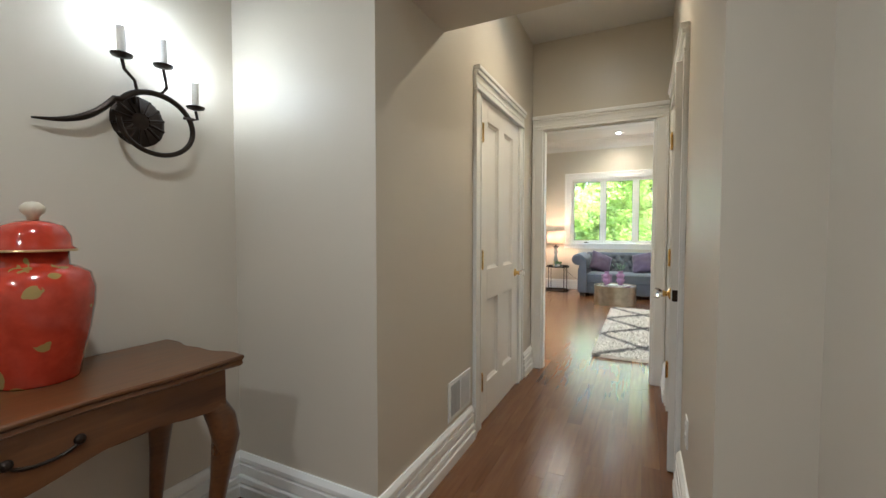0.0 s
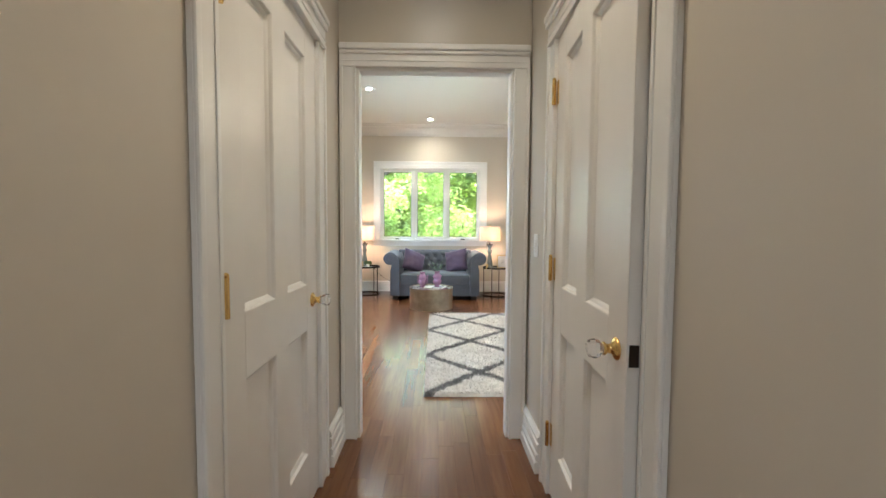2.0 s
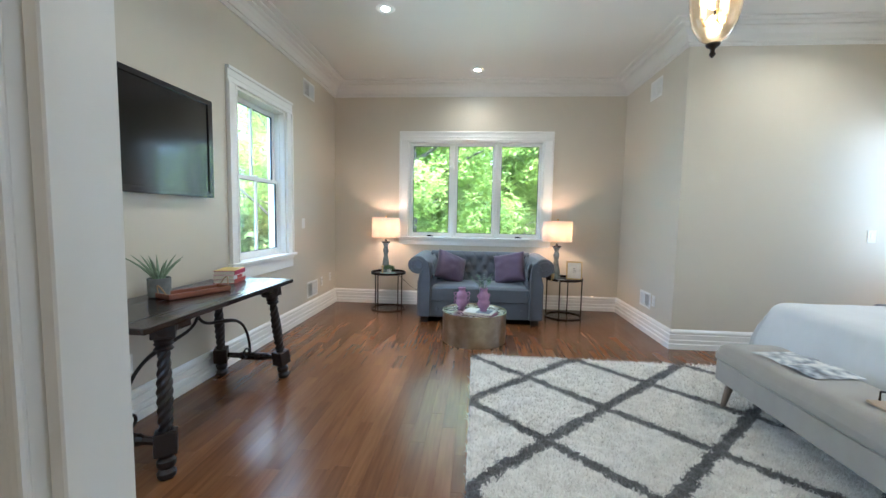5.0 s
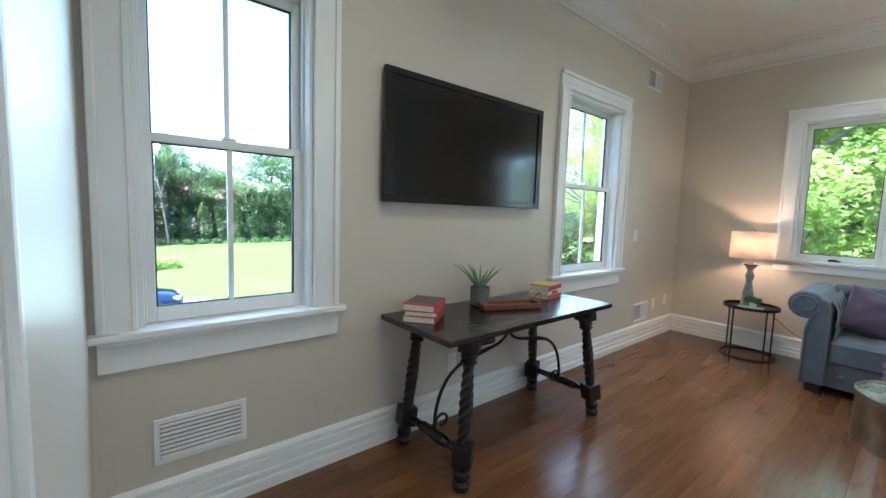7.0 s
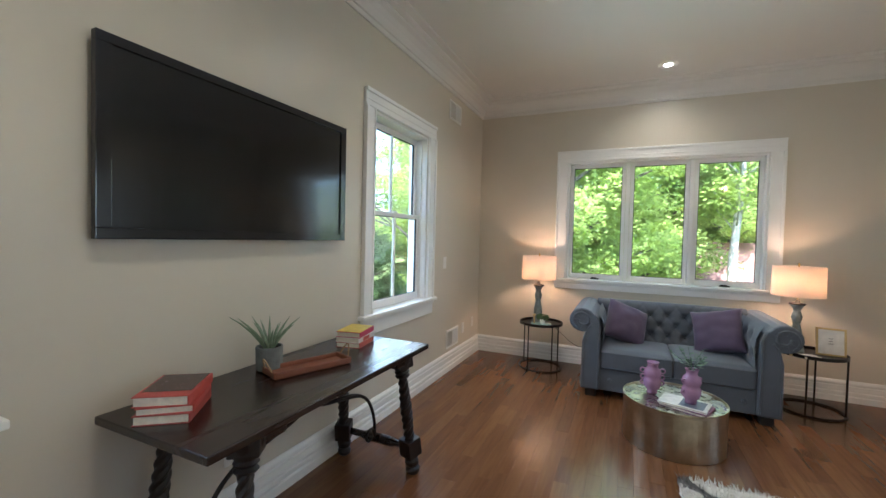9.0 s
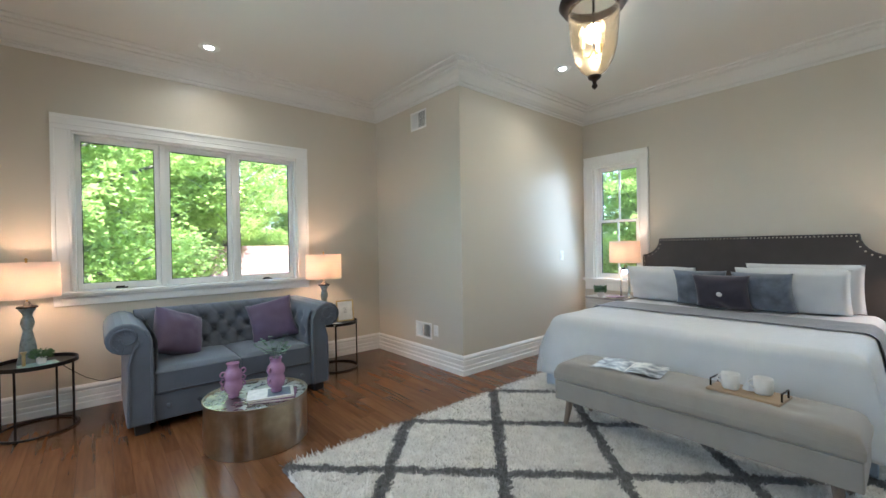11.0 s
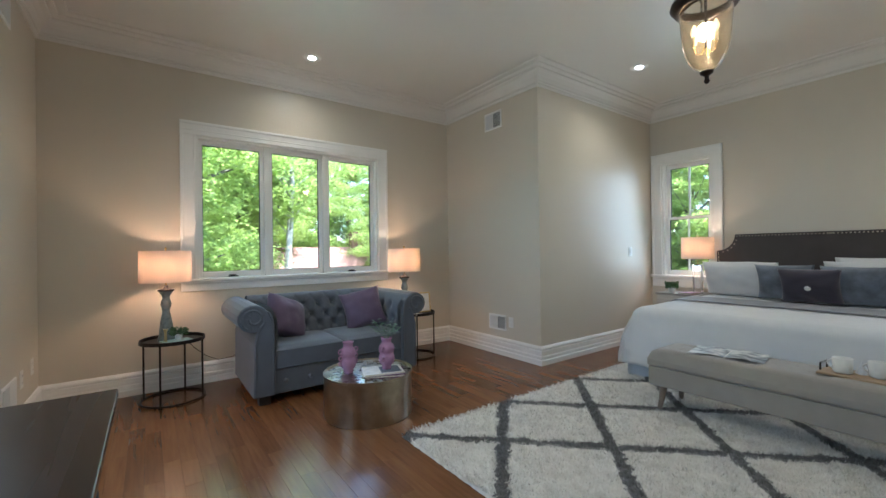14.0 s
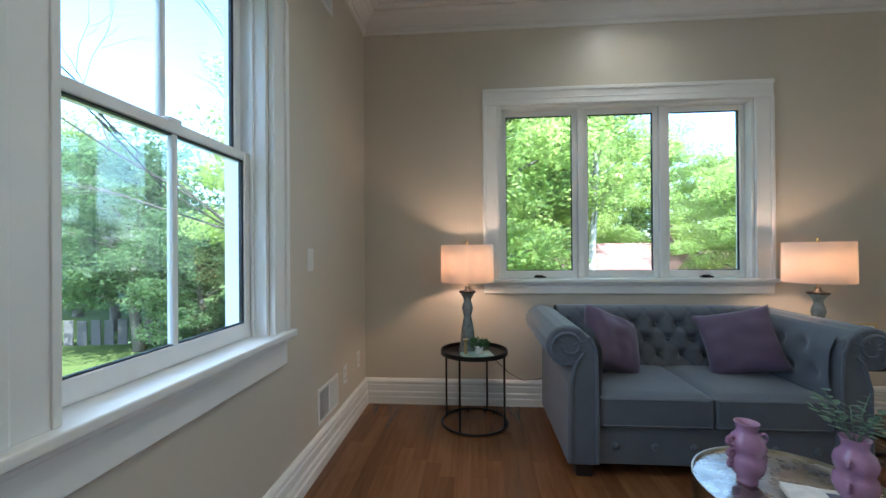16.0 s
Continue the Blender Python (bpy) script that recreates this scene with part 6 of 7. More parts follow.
for q in range(3):
    a = q * 2.094 + 0.2
    d = Vector((math.cos(a), math.sin(a), 0))
    arm = [Vector((0, 0, 2.335)) + d * 0.008, Vector((0, 0, 2.300)) + d * 0.025, Vector((0, 0, 2.305)) + d * 0.052, Vector((0, 0, 2.345)) + d * 0.060]
    ap = part("candle_arm", tube(arm, 0.004, 6), BRASS, pend)
    bm = lathe([(0.0, 0.0), (0.012, 0.0), (0.012, 0.055), (0.0, 0.055)], 14)
    bm.transform(Matrix.Translation(Vector((0, 0, 2.345)) + d * 0.060))
    part("candle_sleeve", bm, CANDLE, ap)
    bm = lathe([(0.0, 0.0), (0.010, 0.004), (0.017, 0.022), (0.014, 0.042), (0.005, 0.062), (0.0, 0.070)], 14)
    bm.transform(Matrix.Translation(Vector((0, 0, 2.400)) + d * 0.060))
    part("bulb", bm, FLAME, ap, "glowing flame-shaped bulb", smooth=True).visible_shadow = False
lamp("pendant_light", "POINT", (*PXY, 2.425), 1.2, (1.0, 0.78, 0.54), 0.05)

# ---- foyer ----
OAKTAB = wood("honey_oak", (0.150, 0.060, 0.020), (0.062, 0.023, 0.009), "y", 0.3, coat=0.3)
fc = thing("hall_console", (0, 0, 0), "honey-brown wooden console with cabriole legs and a drawer", "console table")
FX0, FX1, FY0, FY1, FZ = FOYER_L + 0.02, -0.895, 0.28, 1.475, 0.80


def top_outline(grow, z):
    pts = []
    for x, y in ((FX0, FY0), (FX1, FY0), (FX1, FY1), (FX0, FY1)):
        pts.append((x, y))
    dense = []
    n = 14
    for i in range(4):
        (xa, ya), (xb, yb) = pts[i], pts[(i + 1) % 4]
        for q in range(n):
            t = q / n
            wav = 0.022 * math.sin(math.pi * t) ** 2 - 0.012 * math.sin(3 * math.pi * t) ** 2
            nx_, ny_ = (yb - ya), -(xb - xa)
            l_ = math.hypot(nx_, ny_)
            dense.append((xa + (xb - xa) * t - nx_ / l_ * (wav * (i != 3) - grow), ya + (yb - ya) * t - ny_ / l_ * (wav * (i != 3) - grow), z))
    return dense


bm = bmesh.new()
rings = [[bm.verts.new(p) for p in top_outline(g, z)] for g, z in ((-0.016, FZ - 0.034), (-0.004, FZ - 0.028), (-0.008, FZ - 0.018), (0.0, FZ - 0.010), (0.0, FZ - 0.004), (-0.005, FZ))]
for a, b in zip(rings, rings[1:]):
    for i in range(len(a)):
        bm.faces.new((a[i], a[(i + 1) % len(a)], b[(i + 1) % len(a)], b[i]))
bm.faces.new(rings[0])
bm.faces.new(rings[-1])
part("tabletop", bm, OAKTAB, fc)
bm = bmesh.new()


def apron_face(u, v):
    y = FY0 + 0.05 + (FY1 - FY0 - 0.10) * u
    low = FZ - 0.165 - 0.022 * math.cos(2 * math.pi * u * 2) + 0.03 * abs(2 * u - 1) ** 4
    return Vector((FX1 - 0.045, y, low + (FZ - 0.034 - low) * v))


grid_surface(apron_face, 40, 3, bm)
for y in (FY0 + 0.05, FY1 - 0.06):
    box(bm, FX0 + 0.02, FX1 - 0.045, y - 0.01, y + 0.01, FZ - 0.17, FZ - 0.034, 0.004, 1)
box(bm, FX0 + 0.01, FX0 + 0.03, FY0 + 0.05, FY1 - 0.06, FZ - 0.17, FZ - 0.034)
ap = part("apron", bm, OAKTAB, fc)
so = ap.modifiers.new("thick", "SOLIDIFY")
so.thickness = 0.016
dw = part("drawer_front", boxed(FX1 - 0.046, FX1 - 0.030, FY0 + 0.28, FY1 - 0.22, FZ - 0.150, FZ - 0.050, 0.006, 2), OAKTAB, fc)
bm = tube([(FX1 - 0.028, 0.97 + 0.065 * math.cos(a), FZ - 0.095 - 0.026 * math.sin(a)) for a in [math.pi * q / 10 for q in range(11)]], 0.0045, 8)
for q in (-1, 1):
    bmesh.ops.create_uvsphere(bm, u_segments=10, v_segments=8, radius=0.013, matrix=Matrix.Translation((FX1 - 0.028, 0.97 + q * 0.065, FZ - 0.095)))
part("bail_handle", bm, BRONZE, dw, "dark bronze bail handle")
for x, sx in ((FX0 + 0.045, -0.3), (FX1 - 0.07, 1)):
    for y, sy in ((FY0 + 0.07, -1), (FY1 - 0.075, 1)):
        pts = [(x, y, FZ - 0.035), (x, y, FZ - 0.14), (x + 0.022 * sx, y + 0.022 * sy, FZ - 0.21), (x + 0.030 * sx, y + 0.030 * sy, FZ - 0.27), (x + 0.015 * sx, y + 0.015 * sy, FZ - 0.42), (x - 0.004 * sx, y - 0.004 * sy, FZ - 0.58), (x, y, FZ - 0.70), (x + 0.022 * sx, y + 0.022 * sy, FZ - 0.77), (x + 0.034 * sx, y + 0.034 * sy, 0.0)]
        part("leg", tube(pts, 0.036, 12, taper=[1.0, 1.0, 1.22, 1.2, 0.82, 0.60, 0.55, 0.75, 0.85]), OAKTAB, fc, "curved cabriole leg", smooth=True)

# red porcelain jar
k = Nodes("red_lacquer_porcelain", 0.16)
leafs = k.n("TexVoronoi", Vector=k.scaled(1, 1, 0.8), Scale=16.0).outputs["Distance"]
patch = k.noise(9, 3)
gold_mask = k.math("MULTIPLY", k.math("GREATER_THAN", patch, 0.56), k.math("LESS_THAN", leafs, 0.42))
k.colour(k.mix(gold_mask, k.ramp(k.noise(30, 2), (0.3, (0.36, 0.028, 0.012)), (0.7, (0.48, 0.045, 0.02))), (0.30, 0.20, 0.06)))
k.b.inputs["Coat Weight"].default_value = 0.5
RED_P = k.m
jar = thing("ginger_jar", Matrix.Translation((-1.205, 1.06, FZ)) @ Matrix.Diagonal((0.98, 0.98, 1.05, 1)), "glossy red porcelain jar painted with gold blossoms", "jar")
part("body", lathe([(0.0, 0.0), (0.088, 0.0), (0.092, 0.006), (0.100, 0.06), (0.118, 0.13), (0.130, 0.20), (0.132, 0.245), (0.122, 0.285), (0.092, 0.303), (0.076, 0.308), (0.074, 0.350), (0.0, 0.350)], 48), RED_P, jar, smooth=True)
lid = part("lid", lathe([(0.088, 0.345), (0.092, 0.350), (0.082, 0.358), (0.080, 0.385), (0.066, 0.412), (0.034, 0.424), (0.0, 0.428)], 48), RED_P, jar, smooth=True)
part("lid_rim", tube([(0.0905 * math.cos(2 * math.pi * q / 40), 0.0905 * math.sin(2 * math.pi * q / 40), 0.3475) for q in range(40)], 0.0035, 6, closed=True), GOLD, lid, "thin gilded rim")
part("knob", lathe([(0.0, 0.424), (0.012, 0.426), (0.014, 0.436), (0.026, 0.448), (0.027, 0.462), (0.014, 0.474), (0.0, 0.476)], 20), plain("worn_gilt_white", (0.62, 0.55, 0.42), 0.3), lid, "pale gilded knob", smooth=True)

# wrought-iron sconce
sc = thing("wall_sconce", (FOYER_L, 1.41, 1.62), "dark wrought-iron sconce with three lit candles", "sconce")
bm = lathe([(0.0, 0.016), (0.045, 0.014), (0.080, 0.006), (0.092, 0.0)], 18)
for q in range(14):
    a = 2 * math.pi * q / 14
    tube([(0.03 * math.cos(a), 0.03 * math.sin(a), 0.016), (0.088 * math.cos(a), 0.088 * math.sin(a), 0.007)], 0.005, 6, bm)
bm.transform(pose(0, 0, 0, 0, 90, 0))
part("backplate", bm, BRONZE, sc, "ribbed oval backplate")
sw = []
for q in range(60):
    t = q / 59
    if t < 0.35:
        s = t / 0.35
        sw.append((0.02 + 0.03 * s, -0.30 + 0.21 * s, -0.06 + 0.02 * s + 0.10 * s * s * s))
    else:
        a = math.radians(150 - 330 * (t - 0.35) / 0.65)
        r = 0.135 - 0.015 * (t - 0.35)
        sw.append((0.05 + 0.01 * t, 0.035 + r * math.cos(a), -0.01 + r * 0.85 * math.sin(a)))
part("scroll_arm", tube(sw, 0.012, 10, taper=[0.25 + 0.75 * min(1, q / 12) * (1 - 0.4 * q / 59) for q in range(60)]), BRONZE, sc)
part("brace", tube([(0.0, -0.01, 0.06), (0.03, -0.03, 0.085), (0.05, -0.06, 0.07)], 0.008, 8), BRONZE, sc)
WAX = plain("white_candle_wax", (0.78, 0.76, 0.70), 0.5)
COLD = glowing("sconce_bulb_glow", (0.95, 0.97, 1.0), 2.2)
for dy, dz, yy, zz in ((-0.085, 0.185, -0.03, 0.10), (0.048, 0.195, 0.05, 0.105), (0.165, 0.075, 0.13, 0.04)):
    pts = [(0.055, yy, zz), (0.075, (yy + dy) / 2 + 0.012, (zz + dz) / 2 - 0.02), (0.08, dy + 0.006, dz - 0.035), (0.08, dy, dz - 0.004)]
    ar = part("branch", tube(pts, 0.0055, 8), BRONZE, sc)
    bm = lathe([(0.0, 0.0), (0.010, 0.0), (0.030, 0.006), (0.033, 0.012), (0.028, 0.014), (0.0, 0.012)], 20)
    bm.transform(Matrix.Translation((0.08, dy, dz)))
    part("drip_pan", bm, BRONZE, ar)
    bm = lathe([(0.0, 0.012), (0.0135, 0.012), (0.0135, 0.105), (0.0, 0.107)], 16)
    bm.transform(Matrix.Translation((0.08, dy, dz)))
    part("candle", bm, WAX, ar, "white candle sleeve")
    bm = lathe([(0.0, 0.105), (0.010, 0.110), (0.017, 0.128), (0.013, 0.150), (0.004, 0.172), (0.0, 0.176)], 14)
    bm.transform(Matrix.Translation((0.08, dy, dz)))
    part("bulb", bm, COLD, ar, "glowing flame-shaped bulb", smooth=True).visible_shadow = False
    lamp("sconce_light", "POINT", (FOYER_L + 0.085, 1.41 + dy, 1.62 + dz + 0.14), 0.007, COOL, 0.012)

# ---- hall downlight, plus two unseen foyer downlights added as fill ----
for cx, cy, cz, w in ((-0.05, 3.05, HALL_TOP, 1.45), (-0.30, 0.70, FOYER_TOP, 2.3), (-0.30, -0.80, FOYER_TOP, 2.7)):
    root = thing("downlight", (cx, cy, cz), "lit recessed ceiling downlight with a white ring", "downlight", "recessed ceiling lights")
    part("trim_ring", lathe([(0.055, -0.002), (0.058, -0.006), (0.080, -0.005), (0.086, 0.0)], 28), TRIM, root, smooth=True)
    part("lens", lathe([(0.0, -0.0015), (0.056, -0.0015)], 24), BULB, root, "glowing lens")
    lamp("downlight_lamp", "SPOT", (cx, cy, cz - 0.02), w, (1.0, 0.73, 0.45) if cy > 2 else (1.0, 0.95, 0.93), 0.05, (cx, cy, 0), 150, 0.9)


# ---- outdoors ----
def ground_z(x, y):
    west = max(0.0, -x - 22)
    north = max(0.0, y - 16)
    far = math.hypot(x, y)
    return -3.2 + 0.028 * min(west, 60) + 0.02 * min(north, 40) + 0.25 * noise.noise(Vector((x * 0.03, y * 0.03, 0))) + (0.0 if far < 150 else min(14, (far - 150) * 0.05))


k = Nodes("lawn_grass", 0.9)
blade = k.noise(26, 4, 0.7)
patch = k.noise(0.12, 4)
mow = k.n("TexWave", Vector=k.scaled(1, 0.25, 1), Scale=0.35, Distortion=2.5, Detail=2.0).outputs["Fac"]
c = k.mix(blade, (0.050, 0.072, 0.016), (0.098, 0.122, 0.034))
c = k.mix(k.math("MULTIPLY", mow, 0.35), c, (0.105, 0.125, 0.040))
c = k.mix(k.math("MULTIPLY", k.math("GREATER_THAN", patch, 0.62), 0.25), c, (0.10, 0.09, 0.04))
k.colour(c).bump(blade, 0.6, 0.03)
k.b.inputs["Specular IOR Level"].default_value = 0.1
ns = [-420, -300, -200, -140, -100, -80, -66, -56, -48, -42, -36, -31, -27, -23, -19, -15, -11, -7, -3, 1, 5, 9, 13, 17, 22, 27, 33, 40, 50, 65, 85, 110, 150, 210, 300, 420]
bm = bmesh.new()
gv = [[bm.verts.new((x, y, ground_z(x, y))) for y in ns] for x in ns]
for i in range(len(ns) - 1):
    for j in range(len(ns) - 1):
        bm.faces.new((gv[i][j], gv[i + 1][j], gv[i + 1][j + 1], gv[i][j + 1]))
tagged(part("ground", bm, k.m, smooth=True), "mown green lawn rolling away from the house", "lawn", kind="structure")
house_wall = plain("pale_stucco", (0.50, 0.46, 0.40), 0.85, vary=0.08, bump=0.4)
tagged(part("house_base", boxed(WEST - 0.2, EAST + 0.2, FOYER_S - 0.12, NORTH + 0.2, -3.6, -0.2), house_wall), "lower storey wall of the house below the bedroom", "wall", kind="structure")
DRIVE = plain("driveway_gravel", (0.22, 0.205, 0.18), 0.9, vary=0.15, scale=3, bump=0.8, fine=60, depth=0.01)


def strip(name, mat_, label, pts, width, lift, category):
    bm = bmesh.new()
    rows = []
    for i, (x, y) in enumerate(pts):
        a, b = pts[max(0, i - 1)], pts[min(len(pts) - 1, i + 1)]
        d = Vector((b[0] - a[0], b[1] - a[1], 0)).normalized()
        nn = Vector((-d.y, d.x, 0))
        rows.append([bm.verts.new((x + nn.x * q, y + nn.y * q, ground_z(x + nn.x * q, y + nn.y * q) + lift)) for q in (-width / 2, -width / 6, width / 6, width / 2)])
    for a, b in zip(rows, rows[1:]):
        for q in range(3):
            bm.faces.new((a[q], a[q + 1], b[q + 1], b[q]))
    return tagged(part(name, bm, mat_), label, category, kind="structure")


strip("road_drive", DRIVE, "pale gravel driveway beside the lawn", [(-18.6, -40 + 4 * i) for i in range(13)], 7.5, 0.12, "driveway")


def leaf_material(name, low, high, through):
    k = Nodes(name, 0.55)
    info = k.n("NewGeometry").outputs["Random Per Island"]
    where = k.noise(0.6, 3, 0.5, k.n("NewGeometry").outputs["Position"])
    c = k.mix(k.math("MULTIPLY_ADD", where, 0.7, k.math("MULTIPLY", info, 0.45)), low, high)
    k.colour(c)
    tr = k.n("BsdfTranslucent", Color=k.mix(0.5, c, through))
    mx = k.n("MixShader", Fac=0.64)
    k.t.links.new(k.b.outputs[0], mx.inputs[1])
    k.t.links.new(tr.outputs[0], mx.inputs[2])
    k.t.links.new(mx.outputs[0], k.t.nodes["Material Output"].inputs["Surface"])
    return k.m


FRESH = leaf_material("spring_leaf", (0.170, 0.245, 0.075), (0.34, 0.41, 0.120), (0.58, 0.70, 0.20))
DEEPLEAF = leaf_material("deep_leaf", (0.060, 0.105, 0.042), (0.130, 0.185, 0.075), (0.22, 0.33, 0.12))
SPRUCE = leaf_material("spruce_needle", (0.075, 0.105, 0.055), (0.15, 0.18, 0.11), (0.16, 0.22, 0.11))
BARK = plain("grey_bark", (0.13, 0.11, 0.09), 0.9, vary=0.3, scale=12, bump=1.0, fine=40, depth=0.02)
BIRCH = plain("pale_birch_bark", (0.32, 0.30, 0.27), 0.8, vary=0.3, scale=9, bump=0.7, fine=30, depth=0.01)


def quads(name, centres, sizes, mat_, parent, seed, droop=0.3):
    """Many separate leaves as one mesh."""
    rng = np.random.default_rng(seed)
    n = len(centres)
    a = rng.normal(size=(n, 3))
    a[:, 2] *= 0.35
    a /= np.linalg.norm(a, axis=1, keepdims=True)
    b = np.cross(a, rng.normal(size=(n, 3)) * [0.55, 0.55, 0.55] + [0, 0, 1.0])
    b /= np.linalg.norm(b, axis=1, keepdims=True)
    s = sizes[:, None]
    v = np.stack([centres - a * s, centres + b * s * 0.55 - [0, 0, 0.02], centres + a * s, centres - b * s * 0.55 - [0, 0, 0.02]], 1).reshape(-1, 3)
    me = bpy.data.meshes.new(name)
    me.from_pydata(v.tolist(), [], np.arange(4 * n).reshape(-1, 4).tolist())
    me.materials.append(mat_)
    ob = new(name, me)
    ob.parent = parent
    return ob


def broad_tree(m, label, height, spread, n, leaf, mat_, seed, bark=BARK, low=0.22):
    root = thing("tree", m, label, "tree", "garden trees")
    rng = np.random.default_rng(seed)
    trunk_top = height * 0.86
    pts = [(0.12 * math.sin(i * 1.1 + seed), 0.12 * math.cos(i * 0.9 + seed), trunk_top * i / 8) for i in range(9)]
    bm = tube(pts, (height * 0.018 + 0.05) * (1 if low < 0.3 else 0.55), 9, taper=[1.25, 1.0, 0.92, 0.84, 0.74, 0.62, 0.48, 0.32, 0.12])
    blobs = []
    for i in range(22):
        h = height * (low + (0.97 - low) * (i + 0.5) / 22)
        a = i * 2.4 + seed
        rel = (h / height - low) / (1 - low)
        reach = spread * (0.35 + 0.75 * math.sin(math.pi * min(1, 0.12 + rel * 0.86))) * rng.uniform(0.55, 1.0)
        tip = Vector((reach * math.cos(a), reach * math.sin(a), h + 0.12 * reach))
        st = Vector((0, 0, h * 0.82))
        tube([st, st.lerp(tip, 0.5) + Vector((0, 0, 0.05 * reach)), tip], (height * 0.006 + 0.012) * (1 if low < 0.3 else 0.35), 6, bm, taper=[1.0, 0.6, 0.15])
        blobs.append((tip * 0.9 + Vector((0, 0, tip.z * 0.1)), spread * rng.uniform(0.30, 0.46)))
        blobs.append((st.lerp(tip, 0.55), spread * rng.uniform(0.26, 0.36)))
    part("trunk", bm, bark, root, smooth=True)
    cs = []
    per = n // len(blobs)
    for c0, r in blobs:
        d = rng.normal(size=(per, 3))
        d /= np.linalg.norm(d, axis=1, keepdims=True)
        rad = r * rng.uniform(0.25, 1.0, (per, 1)) ** 0.5
        lump = 1 + 0.35 * np.sin(d[:, :1] * 7 + c0.x) * np.cos(d[:, 1:2] * 6 + c0.y)
        cs.append(np.array(c0) + d * rad * lump * [1, 1, 0.42])
    cs = np.concatenate(cs)
    crown = quads("crown", cs, rng.uniform(0.6, 1.25, len(cs)) * leaf, mat_, root, seed)
    crown["kind"] = "stuff"
    return root


def cone_tree(m, label, height, spread, n, leaf, mat_, seed, tight=False, name="conifer"):
    root = thing(name, m, label, "tree" if not tight else "hedge", "conifers")
    rng = np.random.default_rng(seed)
    part("trunk", tube([(0, 0, 0), (0, 0, height * 0.95)], height * 0.012 + 0.03, 8, taper=[1, 0.1]), BARK, root)
    h = rng.random(n) ** 1.3
    tier = 0.75 + 0.25 * np.abs(np.sin(h * 26))
    r = spread * (1 - h) ** (0.55 if tight else 0.9) * (tier if not tight else 1.0) * rng.uniform(0.55, 1.0, n)
    a = rng.uniform(0, 6.283, n)
    r = r * (1 + 0.16 * np.sin(a * 5 + h * 9))
    cs = np.stack([r * np.cos(a), r * np.sin(a), 0.15 + height * h - 0.18 * r], 1)
    crown = quads("crown", cs, rng.uniform(0.6, 1.3, n) * leaf, mat_, root, seed)
    crown["kind"] = "stuff"
    return root


def stand(x, y, turn=0.0, size=1.0):
    return Matrix.Translation((x, y, ground_z(x, y) - 0.1)) @ pose(0, 0, 0, 0, 0, turn) @ Matrix.Diagonal((size, size, size, 1))


def again(ob, x, y, turn, size):
    c = copy_thing(ob, Matrix.Translation((x, y, ground_z(x, y) - 0.1)) @ pose(0, 0, 0, 0, 0, turn))
    c.scale = (size, size, size)
    return c


maple = broad_tree(stand(-2.2, 16.2), "leafy bright green maple close behind the house", 11.5, 3.4, 54000, 0.074, FRESH, 3)
maple2 = broad_tree(stand(-0.2, 22.0), "tall leafy spring-green tree behind the house", 12.5, 3.9, 38000, 0.095, FRESH, 8)
birch = broad_tree(stand(2.9, 21.0), "slender pale-trunked birch with light green leaves", 13.0, 2.4, 16000, 0.075, FRESH, 21, BIRCH, 0.46)
oak = broad_tree(stand(-16.0, 23.0), "broad dark green tree at the lawn's edge", 9.5, 4.2, 30000, 0.10, DEEPLEAF, 14)
for x, y, t, s in ((-6.5, 20, 60, 1.05), (-0.2, 25, 130, 1.1), (8.6, 22.0, 200, 0.66), (10.5, 27, 20, 0.8), (-10.5, 27, 250, 1.15), (15, 20.5, 310, 0.85), (4.6, 30, 75, 0.9)):
    again(maple, x, y, t, s)
for x, y, t, s in ((21, 5.6, 140, 0.74), (26, 3.5, 200, 0.8), (27, 12, 20, 0.9), (2.6, 34, 90, 1.1), (-5.0, 28, 190, 1.2), (19, 13.6, 40, 0.7), (17.5, 8.6, 100, 0.58), (19.5, 2.5, 170, 0.66), (23, 9.5, 290, 0.72), (5.2, 35.5, 30, 1.05), (8.2, 36.5, 120, 1.1), (11.5, 36, 210, 1.0), (15.5, 33, 330, 0.8), (-13.8, 32, 15, 1.05), (21, 15, 60, 1.15), (-30, 34, 200, 1.1), (-42, 33, 20, 1.2)):
    again(maple2, x, y, t, s)
for x, y, t, s in ((-20.5, 26.5, 80, 1.05), (-12.0, 21.5, 160, 0.62), (-26, 30, 220, 1.1), (-52, 20, 10, 1.15), (-55, 27, 50, 1.25), (-50, 13.5, 100, 0.85), (17, -3.5, 90, 1.1), (-36, 36, 20, 1.1), (-58, 2, 20, 1.15), (-50.5, 4.6, 40, 1.1), (-47.5, 1.5, 120, 0.9), (-51, 9.8, 70, 1.0), (-54, -6, 220, 1.3)):
    again(oak, x, y, t, s)
spruce = cone_tree(stand(-46.5, 6.8), "tall grey-green spruce beyond the lawn", 12.0, 3.6, 9000, 0.20, SPRUCE, 5)
for x, y, t, s in ((-52, 9.5, 200, 0.9),):
    again(spruce, x, y, t, s)
arbor = cone_tree(stand(-47.5, 16.6), "tall clipped green arborvitae", 5.6, 1.5, 6000, 0.13, DEEPLEAF, 6, True, "arborvitae")
for i in range(8):
    again(arbor, -48.5 - 0.25 * i, 18.4 + 1.75 * i, 40 * i, 1.0 + 0.06 * math.sin(i * 2.1))
for i, (x, y, s) in enumerate(((-45.5, 8.6, 0.55), (-46, 10.2, 0.62), (-46.5, 11.9, 0.70), (-46.8, 13.4, 0.6), (-47, 15.0, 0.78))):
    again(arbor, x, y, 70 * i, s)


